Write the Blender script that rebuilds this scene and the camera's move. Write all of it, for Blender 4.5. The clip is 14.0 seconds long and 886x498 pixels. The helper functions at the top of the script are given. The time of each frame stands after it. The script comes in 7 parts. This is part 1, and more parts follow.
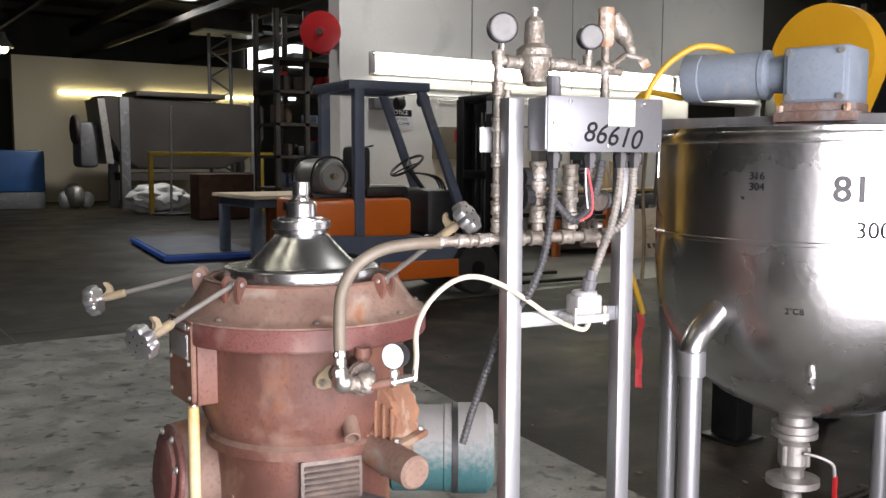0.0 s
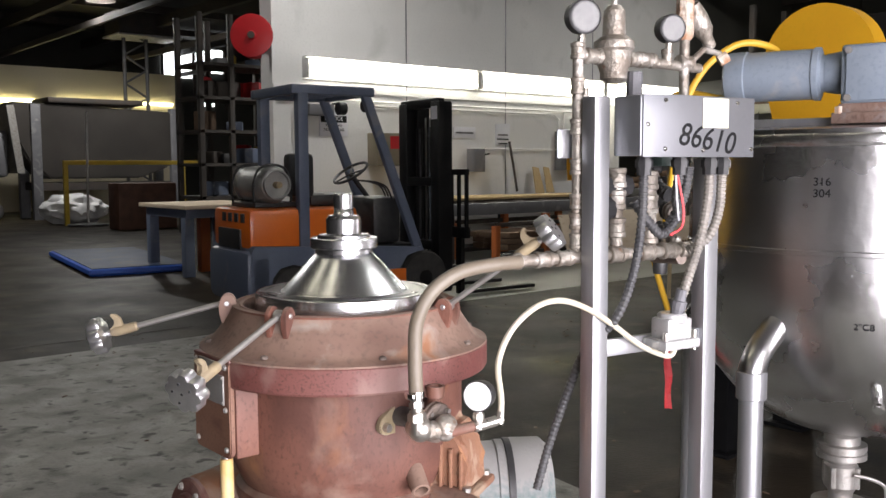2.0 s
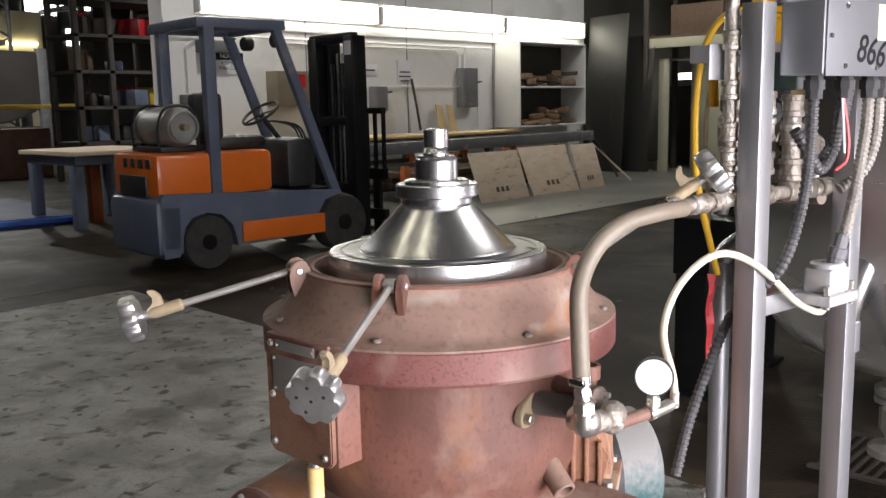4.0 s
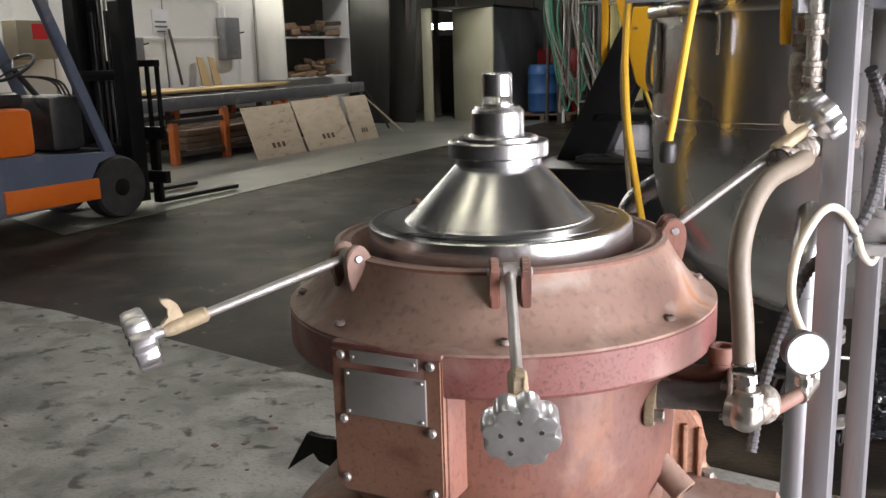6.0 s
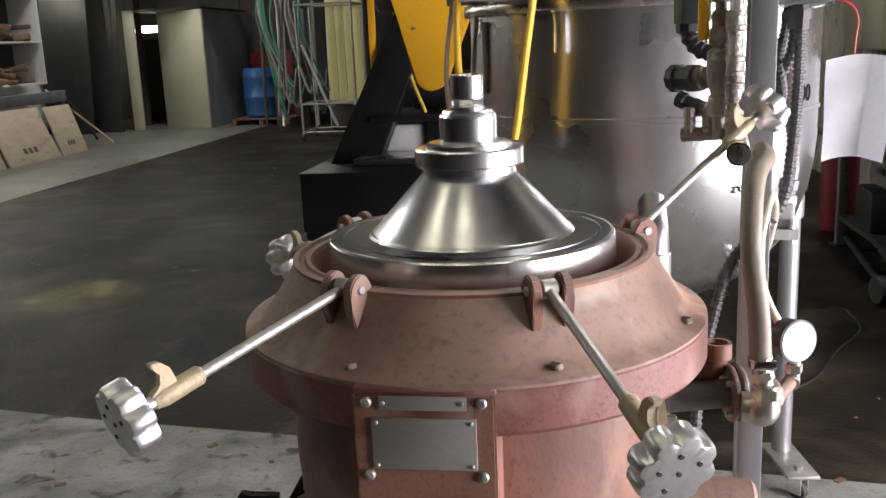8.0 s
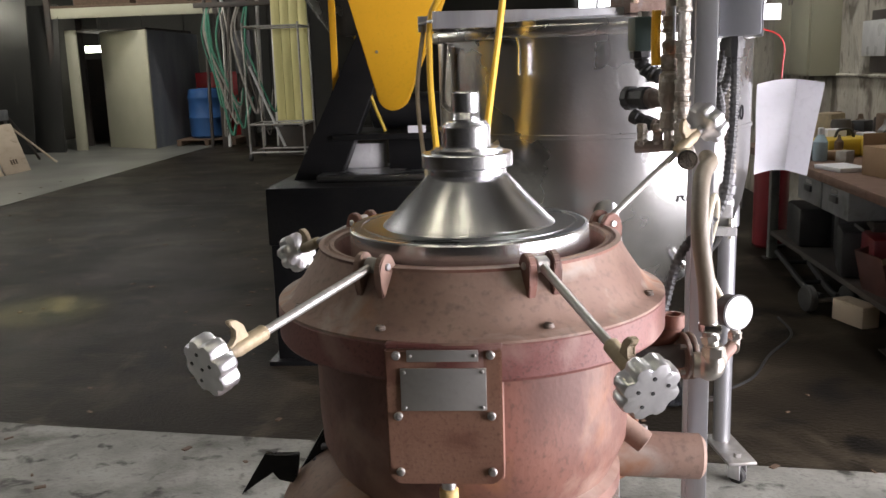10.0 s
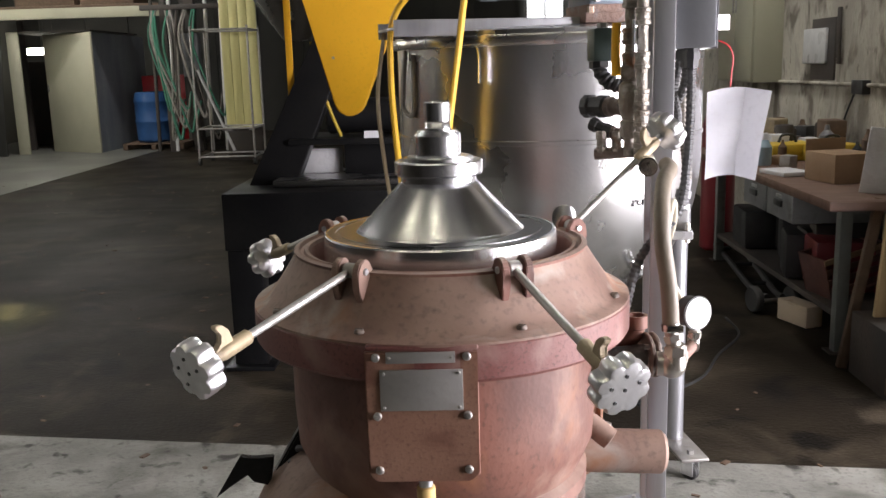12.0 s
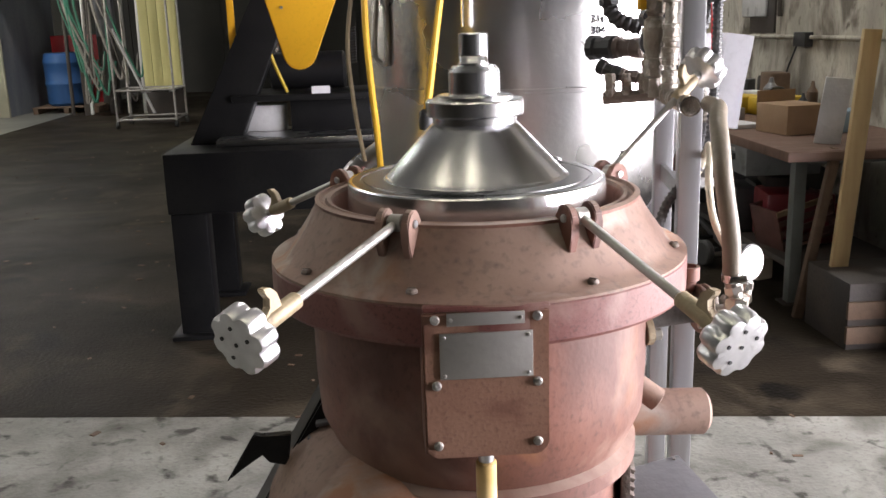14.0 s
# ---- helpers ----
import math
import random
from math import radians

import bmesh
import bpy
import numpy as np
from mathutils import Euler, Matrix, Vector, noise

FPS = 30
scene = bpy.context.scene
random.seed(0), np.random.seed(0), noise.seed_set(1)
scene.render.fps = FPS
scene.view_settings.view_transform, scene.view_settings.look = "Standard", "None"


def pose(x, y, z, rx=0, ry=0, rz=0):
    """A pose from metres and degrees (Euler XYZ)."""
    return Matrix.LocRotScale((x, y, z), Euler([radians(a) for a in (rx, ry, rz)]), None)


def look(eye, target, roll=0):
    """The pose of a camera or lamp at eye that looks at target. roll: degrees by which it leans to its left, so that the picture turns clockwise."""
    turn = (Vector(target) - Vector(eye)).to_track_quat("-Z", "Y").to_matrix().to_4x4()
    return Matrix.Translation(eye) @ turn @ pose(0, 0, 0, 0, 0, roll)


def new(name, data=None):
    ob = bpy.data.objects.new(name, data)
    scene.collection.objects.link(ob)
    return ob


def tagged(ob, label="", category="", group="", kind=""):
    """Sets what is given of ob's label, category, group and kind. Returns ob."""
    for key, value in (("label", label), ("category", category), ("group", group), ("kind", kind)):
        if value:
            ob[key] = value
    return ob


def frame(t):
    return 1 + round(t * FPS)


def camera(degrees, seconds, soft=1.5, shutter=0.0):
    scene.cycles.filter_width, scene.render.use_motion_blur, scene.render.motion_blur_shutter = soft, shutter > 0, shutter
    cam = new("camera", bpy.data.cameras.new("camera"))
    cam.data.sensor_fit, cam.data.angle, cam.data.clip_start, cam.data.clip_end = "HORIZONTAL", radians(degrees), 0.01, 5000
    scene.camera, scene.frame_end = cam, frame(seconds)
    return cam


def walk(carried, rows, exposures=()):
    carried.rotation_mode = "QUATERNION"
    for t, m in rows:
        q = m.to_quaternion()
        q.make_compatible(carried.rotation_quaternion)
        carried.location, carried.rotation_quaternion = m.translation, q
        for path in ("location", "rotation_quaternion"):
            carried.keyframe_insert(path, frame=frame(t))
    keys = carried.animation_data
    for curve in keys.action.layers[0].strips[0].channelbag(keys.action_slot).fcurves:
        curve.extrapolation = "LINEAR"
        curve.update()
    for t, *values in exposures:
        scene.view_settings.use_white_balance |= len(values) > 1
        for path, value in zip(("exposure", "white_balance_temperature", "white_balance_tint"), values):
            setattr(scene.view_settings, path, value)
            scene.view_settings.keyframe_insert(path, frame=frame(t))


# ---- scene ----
cam = camera(51.7, 14.0)
METRES, EYE, TILT, LEAN, TURN = 2.3, 1.33, 0.0, 0.0, 55.0
ROWS = [
    (0.0, 0.0, 0.0, 0.0, 0.02, -5.57, -0.17),
    (0.5, -0.0355, 0.025, 0.0018, -1.61, -5.23, 0.41),
    (1.0, -0.0786, 0.0456, 0.0047, -3.65, -5.04, 1.04),
    (1.5, -0.1013, 0.0645, 0.0055, -4.99, -4.94, 0.85),
    (2.0, -0.1174, 0.1071, 0.0011, -5.15, -5.18, 0.27),
    (2.5, -0.1373, 0.1541, -0.0041, -4.46, -6.86, -0.31),
    (3.0, -0.1772, 0.1884, -0.0055, -6.31, -8.08, 0.22),
    (5.5, -0.3578, 0.3933, -0.0046, -24.76, -10.89, 1.74),
    (6.0, -0.3891, 0.4291, -0.0078, -28.49, -12.29, 1.67),
    (6.5, -0.3868, 0.4781, -0.0092, -31.11, -11.88, 1.07),
    (7.0, -0.3894, 0.5143, -0.0072, -35.66, -12.05, 0.86),
    (7.5, -0.4289, 0.5431, -0.0066, -42.21, -13.12, 1.65),
    (8.0, -0.4668, 0.5457, -0.0047, -46.89, -12.8, 2.39),
    (8.5, -0.4891, 0.5244, -0.0089, -47.52, -12.45, 2.32),
    (11.0, -0.5755, 0.5167, 0.0017, -52.8, -11.06, 1.76),
    (11.5, -0.575, 0.5143, 0.0027, -53.32, -10.92, 1.79),
    (12.0, -0.5758, 0.5134, 0.0011, -53.71, -11.42, 1.59),
    (12.5, -0.5754, 0.5162, -0.0042, -54.05, -12.31, 1.38),
    (13.0, -0.5818, 0.5253, 0.0025, -55.48, -12.22, 1.79),
    (13.5, -0.5942, 0.5476, -0.0108, -55.37, -15.31, 2.4),
    (14.0, -0.5699, 0.5983, -0.0146, -58.81, -13.92, 1.76),
]
walk(cam, [(t, pose(0, 0, EYE, TILT, LEAN, TURN) @ pose(METRES * x, METRES * y, METRES * z, 90 + pitch, roll, yaw)) for t, x, y, z, yaw, pitch, roll in ROWS],
     [(0.0, 0.28), (3.0, 0.34), (5.5, 0.68), (8.5, 0.76), (11.0, 0.86), (13.0, 0.88), (13.5, 0.86), (14.0, 1.20)])

# ---- light ----
world = bpy.data.worlds.new("world")
scene.world = world
world.use_nodes = True
sky = world.node_tree.nodes.new("ShaderNodeTexSky")
sky.sky_type, sky.sun_disc = "NISHITA", False
sky.sun_elevation, sky.sun_rotation = radians(48), radians(115)
world.node_tree.links.new(sky.outputs[0], world.node_tree.nodes["Background"].inputs[0])
world.node_tree.nodes["Background"].inputs[1].default_value = 0.10


def area(name, m, sx, sy, watts, colour):
    d = bpy.data.lights.new(name, "AREA")
    d.shape, d.size, d.size_y, d.energy, d.color = "RECTANGLE", sx, sy, watts, colour
    ob = new(name, d)
    ob.matrix_world = m
    return ob


# daylight of the open dock door, behind the camera's shoulder
area("door_daylight", look((1.28, 0.475, 1.2), (-2.0, 0.475, 1.2)), 2.9, 2.3, 215, (1.05, 0.985, 1.05))
# unseen high-bay lamps added to fill the hall with light, housings built below
FILL_BAYS = {(-4.4, 4.5): 3, (-9.0, 6.4): 85, (-7.6, 13.2): 90, (-0.75, 4.6): 80, (-13.5, 2.0): 130, (-13.5, 12.5): 250, (-22.5, 8.0): 260}
for (bx, by), watts in FILL_BAYS.items():
    area("high_bay_light", look((bx, by, 4.69 if bx == -4.4 else 5.28), (bx, by + 0.001, 0)), 0.45, 0.45, watts, (1.0, 0.975, 0.94))
# added spot: its pool on the floor imitates a glossy lamp reflection
pool = bpy.data.lights.new("high_bay_spot", "SPOT")
pool.energy, pool.spot_size, pool.spot_blend, pool.shadow_soft_size, pool.color = 1150, radians(10), 0.8, 0.05, (0.92, 1.0, 0.42)
pool_ob = new("high_bay_spot", pool)
pool_ob.matrix_world = look((-4.4, 4.5, 4.68), (-4.4, 4.501, 0))

# ---- mesh helpers ----


def wm(o):
    return wm(o.parent) @ o.matrix_parent_inverse @ o.matrix_basis if o.parent else o.matrix_basis.copy()


def finish(name, bm, material, smooth=True):
    bmesh.ops.recalc_face_normals(bm, faces=bm.faces)
    me = bpy.data.meshes.new(name)
    bm.to_mesh(me)
    bm.free()
    if smooth:
        me.polygons.foreach_set("use_smooth", [True] * len(me.polygons))
        me.set_sharp_from_angle(angle=radians(27))
    me.materials.append(material)
    return me


def thing(name, at, label, category, group="", kind=""):
    """An empty at the base of a thing, with its tags."""
    ob = new(name)
    ob.empty_display_size = 0.05
    ob.matrix_basis = Matrix.Translation(at)
    return tagged(ob, label, category, group, kind)


def part(name, bm, material, parent, label="", smooth=True):
    """One mesh under a thing or a part, from a bmesh in world coordinates."""
    ob = new(name, finish(name, bm, material, smooth))
    ob.parent = parent
    ob.matrix_parent_inverse = wm(parent).inverted()
    return tagged(ob, label)


def solo(name, bm, material, label, category, group="", kind="", smooth=True):
    return tagged(new(name, finish(name, bm, material, smooth)), label, category, group, kind)


def structure(name, bm, material, label, category, smooth=False):
    return solo(name, bm, material, label, category, kind="structure", smooth=smooth)


def box(x0, x1, y0, y1, z0, z1, bev=0.0, bm=None, m=None):
    """A box between the given planes, its edges bevelled, moved by m."""
    b = bmesh.new()
    bmesh.ops.create_cube(b, size=1)
    for v in b.verts:
        v.co = Vector(((x0 + x1) / 2 + v.co.x * (x1 - x0), (y0 + y1) / 2 + v.co.y * (y1 - y0), (z0 + z1) / 2 + v.co.z * (z1 - z0)))
    if bev:
        bmesh.ops.bevel(b, geom=b.edges[:], offset=bev, segments=2, affect="EDGES", profile=0.5)
    if m:
        b.transform(m)
    return merge(b, bm)


def merge(b, bm):
    if bm is None:
        return b
    me = bpy.data.meshes.new("tmp")
    b.to_mesh(me)
    b.free()
    bm.from_mesh(me)
    bpy.data.meshes.remove(me)
    return bm


def lathe(profile, at=(0, 0), seg=48, bm=None, m=None, cap=True):
    """A turned body: rows of radius and height round the z axis at that place."""
    b = bmesh.new()
    rings = []
    for r, z in profile:
        rings.append([b.verts.new((at[0] + r * math.cos(2 * math.pi * i / seg), at[1] + r * math.sin(2 * math.pi * i / seg), z)) for i in range(seg)])
    for a, c in zip(rings, rings[1:]):
        for i in range(seg):
            b.faces.new((a[i], a[(i + 1) % seg], c[(i + 1) % seg], c[i]))
    if cap:
        b.faces.new(rings[0])
        b.faces.new(rings[-1])
    if m:
        b.transform(m)
    return merge(b, bm)


def axis(p0, p1):
    """The frame whose z axis runs from p0 towards p1."""
    d = Vector(p1) - Vector(p0)
    return Matrix.Translation(p0) @ d.to_track_quat("Z", "Y").to_matrix().to_4x4()


def cyl(p0, p1, r0, r1=None, seg=20, bm=None, bev=0.0):
    r1 = r0 if r1 is None else r1
    n = (Vector(p1) - Vector(p0)).length
    prof = [(r0, 0), (r1, n)] if not bev else [(r0 - bev, 0), (r0, bev), (r1, n - bev), (r1 - bev, n)]
    return lathe(prof, seg=seg, bm=bm, m=axis(p0, p1))


def turned(p0, p1, prof, seg=24, bm=None):
    """A turned body on the axis from p0 to p1; heights as fractions of its length."""
    n = (Vector(p1) - Vector(p0)).length
    return lathe([(r, f * n) for r, f in prof], seg=seg, bm=bm, m=axis(p0, p1))


def spline(pts, steps=8):
    p = [Vector(q) for q in pts]
    p = [2 * p[0] - p[1]] + p + [2 * p[-1] - p[-2]]
    out = []
    for a, b, c, d in zip(p, p[1:], p[2:], p[3:]):
        for k in range(steps):
            t = k / steps
            out.append(0.5 * (2 * b + (c - a) * t + (2 * a - 5 * b + 4 * c - d) * t * t + (3 * b - a - 3 * c + d) * t ** 3))
    return out + [p[-2]]


def tube(pts, r, seg=12, steps=8, ribs=0, bm=None, curved=True):
    """A bent tube through the points; ribs: rings along it for corrugated conduit."""
    way = spline(pts, steps) if curved else [Vector(q) for q in pts]
    if ribs:
        lens = [0]
        for a, c in zip(way, way[1:]):
            lens.append(lens[-1] + (c - a).length)
        fine = []
        for k in range(ribs * 4 + 1):
            s = lens[-1] * k / (ribs * 4)
            j = max(i for i in range(len(lens)) if lens[i] <= s + 1e-9)
            j = min(j, len(way) - 2)
            fine.append(way[j].lerp(way[j + 1], (s - lens[j]) / max(lens[j + 1] - lens[j], 1e-9)))
        way = fine
    b = bmesh.new()
    n = Vector((0.31, 0.17, 0.93))
    rings = []
    for i, q in enumerate(way):
        d = (way[min(i + 1, len(way) - 1)] - way[max(i - 1, 0)]).normalized()
        n = (n - d * n.dot(d)).normalized()
        u = d.cross(n)
        rr = r * (1.0 if not ribs else (1.0, 1.0, 0.84, 0.84)[i % 4])
        rings.append([b.verts.new(q + (n * math.cos(2 * math.pi * k / seg) + u * math.sin(2 * math.pi * k / seg)) * rr) for k in range(seg)])
    for a, c in zip(rings, rings[1:]):
        for k in range(seg):
            b.faces.new((a[k], a[(k + 1) % seg], c[(k + 1) % seg], c[k]))
    b.faces.new(rings[0])
    b.faces.new(rings[-1])
    return merge(b, bm)


def prism(outline, depth, m=None, bm=None, bev=0.0):
    """A flat outline in x and z, thick along y from 0 to depth."""
    b = bmesh.new()
    lo = [b.verts.new((x, 0, z)) for x, z in outline]
    hi = [b.verts.new((x, depth, z)) for x, z in outline]
    b.faces.new(lo)
    b.faces.new(hi)
    for i in range(len(lo)):
        j = (i + 1) % len(lo)
        b.faces.new((lo[i], lo[j], hi[j], hi[i]))
    if bev:
        bmesh.ops.bevel(b, geom=b.edges[:], offset=bev, segments=2, affect="EDGES")
    if m:
        b.transform(m)
    return merge(b, bm)


def sphere(c, r, bm=None, scale=(1, 1, 1), seg=20):
    b = bmesh.new()
    bmesh.ops.create_uvsphere(b, u_segments=seg, v_segments=seg // 2, radius=r)
    b.transform(Matrix.Translation(c) @ Matrix.Diagonal((*scale, 1)))
    return merge(b, bm)


def words(text, size, m, bend=None, thick=0.0024, bold=0.0, slant=0.0):
    """Writing in the built-in font as a bmesh: in the x-z plane, centred, facing -y; bend: centre x, y and radius of a drum."""
    cu = bpy.data.curves.new("writing", "FONT")
    cu.body, cu.size, cu.extrude, cu.align_x, cu.align_y, cu.resolution_u = text, size, (thick if bend else 0.0006) / 2, "CENTER", "CENTER", 4
    cu.offset, cu.shear = bold, slant
    ob = bpy.data.objects.new("writing", cu)
    me = bpy.data.meshes.new_from_object(ob)
    bpy.data.objects.remove(ob)
    bpy.data.curves.remove(cu)
    b = bmesh.new()
    b.from_mesh(me)
    bpy.data.meshes.remove(me)
    b.transform(Matrix.Rotation(radians(90), 4, "X"))
    if bend:
        cx, cy, r, a0, z0 = bend
        for v in b.verts:
            a = a0 + v.co.x / r
            rr = r - v.co.y
            v.co = Vector((cx + rr * math.cos(a), cy + rr * math.sin(a), z0 + v.co.z))
    else:
        b.transform(m)
    return b


# ---- materials ----


def mat(name, base, vary=None, rough=0.5, metal=0.0, scale=6.0, fine=90.0, bump=0.15, stain=None, stains=2.5, cover=0.45, stretch=(1, 1, 1), spread=0.12, coat=0.0, sharp=0.12, third=None, thirds=9.0, thirdcover=0.6, grit=0.12, spec=0.5):
    """A worn surface: a base colour that drifts to a second one, stains with soft edges, fine grain in relief and gloss."""
    m = bpy.data.materials.new(name)
    m.use_nodes = True
    nt = m.node_tree
    n, ln = nt.nodes, nt.links
    p = n["Principled BSDF"]
    tc = n.new("ShaderNodeTexCoord")
    mp = n.new("ShaderNodeMapping")
    mp.inputs["Scale"].default_value = stretch
    ln.new(tc.outputs["Object"], mp.inputs[0])

    def noise_at(s, detail=5.0, dist=0.0):
        q = n.new("ShaderNodeTexNoise")
        q.inputs["Scale"].default_value, q.inputs["Detail"].default_value, q.inputs["Distortion"].default_value = s, detail, dist
        ln.new(mp.outputs[0], q.inputs["Vector"])
        return q

    def ramp(src, a, b):
        q = n.new("ShaderNodeMapRange")
        q.inputs["From Min"].default_value, q.inputs["From Max"].default_value = a, b
        ln.new(src, q.inputs["Value"])
        return q.outputs[0]

    def mix(f, a, b):
        q = n.new("ShaderNodeMix")
        q.data_type = "RGBA"
        ln.new(f, q.inputs["Factor"])
        for s, v in ((q.inputs[6], a), (q.inputs[7], b)):
            if isinstance(v, tuple):
                s.default_value = (*v, 1)
            else:
                ln.new(v, s)
        return q.outputs[2]

    vary = vary or tuple(c * 0.8 for c in base)
    big = noise_at(scale)
    col = mix(ramp(big.outputs[0], 0.35, 0.65), base, vary)
    grain = noise_at(fine, 6.0)
    col = mix(ramp(grain.outputs[0], 0.52, 0.8), col, tuple(c * (1 - grit) for c in base))
    if stain:
        st = noise_at(stains, 7.0, 0.6)
        lo = 0.72 - 0.45 * cover
        col = mix(ramp(st.outputs[0], lo, lo + sharp), col, stain)
    if third:
        st = noise_at(thirds, 6.0, 0.4)
        col = mix(ramp(st.outputs[0], thirdcover, thirdcover + 0.1), col, third)
    ln.new(col, p.inputs["Base Color"])
    p.inputs["Metallic"].default_value = metal
    p.inputs["Specular IOR Level"].default_value = spec
    rg = n.new("ShaderNodeMapRange")
    rg.inputs["To Min"].default_value, rg.inputs["To Max"].default_value = max(rough - spread, 0.03), min(rough + spread, 1.0)
    ln.new(big.outputs[0], rg.inputs["Value"])
    ln.new(rg.outputs[0], p.inputs["Roughness"])
    if coat:
        p.inputs["Coat Weight"].default_value = coat
        p.inputs["Coat Roughness"].default_value = 0.15
    if bump:
        bp = n.new("ShaderNodeBump")
        bp.inputs["Strength"].default_value, bp.inputs["Distance"].default_value = bump, 0.01
        ln.new(grain.outputs[0], bp.inputs["Height"])
        ln.new(bp.outputs[0], p.inputs["Normal"])
    return m


def glow(name, colour, strength):
    m = bpy.data.materials.new(name)
    m.use_nodes = True
    p = m.node_tree.nodes["Principled BSDF"]
    p.inputs["Base Color"].default_value = (*colour, 1)
    p.inputs["Emission Color"].default_value = (*colour, 1)
    p.inputs["Emission Strength"].default_value = strength
    return m


RUST = mat("oxide_red_paint", (0.165, 0.066, 0.045), (0.215, 0.098, 0.070), 0.6, 0, 5, 120, 0.09, stain=(0.25, 0.165, 0.125), stains=5, cover=0.48, third=(0.085, 0.036, 0.026), thirds=7, thirdcover=0.525, sharp=0.16, grit=0.3, stretch=(1, 1, 0.5))
DUSTY = mat("dusty_red_casting", (0.25, 0.165, 0.125), (0.175, 0.100, 0.076), 0.7, 0, 7, 110, 0.07, grit=0.5, stain=(0.36, 0.315, 0.27), stains=7, cover=0.45, sharp=0.14, third=(0.27, 0.125, 0.065), thirds=7, thirdcover=0.545)
BANDRED = mat("maroon_band_paint", (0.135, 0.044, 0.038), (0.17, 0.066, 0.055), 0.55, 0, 6, 240, 0.06, stain=(0.22, 0.125, 0.105), stains=11, cover=0.46, grit=0.6)
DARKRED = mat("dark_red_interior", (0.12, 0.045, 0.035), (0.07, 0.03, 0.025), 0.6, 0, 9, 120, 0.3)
STEEL = mat("turned_steel", (0.70, 0.705, 0.715), (0.63, 0.635, 0.645), 0.235, 1, 3, 260, 0.007, stretch=(1, 1, 9), spread=0.06)
TANK = mat("worn_stainless_steel", (0.62, 0.62, 0.62), (0.53, 0.53, 0.53), 0.27, 1, 4, 60, 0.08, stain=(0.36, 0.35, 0.34), stains=3, cover=0.35, spread=0.14, sharp=0.3)
BRUSHED = mat("brushed_stand_steel", (0.41, 0.415, 0.43), (0.34, 0.345, 0.36), 0.36, 0.7, 4, 120, 0.04, stretch=(6, 6, 0.5), spread=0.1, stain=(0.33, 0.32, 0.31), stains=7, cover=0.3, sharp=0.25)
nt = STEEL.node_tree
tang = nt.nodes.new("ShaderNodeTangent")
tang.direction_type, tang.axis = "RADIAL", "Z"
nt.links.new(tang.outputs[0], nt.nodes["Principled BSDF"].inputs["Tangent"])
nt.nodes["Principled BSDF"].inputs["Anisotropic"].default_value = 0.55
# dark base puts the reflection of dark surroundings into the machined face
FLANGE = mat("dark_mirror_flange", (0.19, 0.19, 0.19), (0.14, 0.14, 0.14), 0.3, 1, 5, 240, 0.006, stain=(0.12, 0.12, 0.115), stains=9, cover=0.42, sharp=0.3, spread=0.08)
ALU = mat("cast_aluminium", (0.70, 0.70, 0.71), (0.56, 0.56, 0.57), 0.33, 0.95, 40, 200, 0.03)
CHROME = mat("polished_steel", (0.7, 0.7, 0.7), (0.6, 0.6, 0.6), 0.16, 1, 10, 100, 0.03)
DULL = mat("dull_steel", (0.42, 0.41, 0.39), (0.32, 0.30, 0.275), 0.48, 0.75, 20, 120, 0.15)
BRASS = mat("stained_bronze", (0.36, 0.29, 0.18), (0.27, 0.22, 0.15), 0.55, 0.25, 30, 150, 0.2)
PIPE = mat("chalky_galvanised_pipe", (0.34, 0.315, 0.275), (0.22, 0.185, 0.15), 0.42, 0.55, 22, 140, 0.4, stain=(0.5, 0.47, 0.43), stains=26, cover=0.4, third=(0.25, 0.13, 0.07), thirds=30, thirdcover=0.64)
DARKPIPE = mat("greasy_iron_pipe", (0.14, 0.115, 0.10), (0.22, 0.17, 0.14), 0.5, 0.3, 20, 120, 0.3)
BROWNRUST = mat("brown_rusty_casting", (0.17, 0.10, 0.075), (0.23, 0.16, 0.13), 0.75, 0, 12, 120, 0.4, stain=(0.26, 0.27, 0.29), stains=14, cover=0.4, sharp=0.2)
SCALERUST = mat("scaly_orange_casting", (0.30, 0.155, 0.09), (0.22, 0.105, 0.066), 0.72, 0, 12, 110, 0.3, stain=(0.38, 0.27, 0.19), stains=16, cover=0.42, third=(0.40, 0.19, 0.08), thirds=11, thirdcover=0.58, grit=0.4)
ORANGERUST = mat("flaking_rust", (0.36, 0.17, 0.08), (0.5, 0.42, 0.34), 0.75, 0, 40, 160, 0.6, stain=(0.62, 0.56, 0.48), stains=40, cover=0.4)
CLEAR = mat("nickel_fittings", (0.6, 0.58, 0.53), (0.5, 0.47, 0.42), 0.3, 0.9, 30, 120, 0.1)
HOSE = mat("aged_rubber_hose", (0.205, 0.175, 0.135), (0.155, 0.125, 0.088), 0.5, 0, 9, 90, 0.12, stain=(0.33, 0.19, 0.065), stains=5, cover=0.34, sharp=0.2)
CREAM = mat("cream_plastic_tube", (0.66, 0.62, 0.50), (0.58, 0.52, 0.40), 0.35, 0, 12, 80, 0.05)
AMBER = mat("amber_tube", (0.64, 0.45, 0.18), (0.72, 0.60, 0.36), 0.35, 0, 10, 60, 0.05)
CONDUIT = mat("grey_flexible_conduit", (0.05, 0.05, 0.053), (0.085, 0.085, 0.085), 0.5, 0.1, 20, 100, 0.1)
CONDUITL = mat("light_flexible_conduit", (0.27, 0.25, 0.22), (0.2, 0.185, 0.165), 0.5, 0.1, 20, 100, 0.1)
BLACK = mat("black_plastic", (0.022, 0.022, 0.024), (0.035, 0.035, 0.035), 0.45, 0, 15, 120, 0.1)
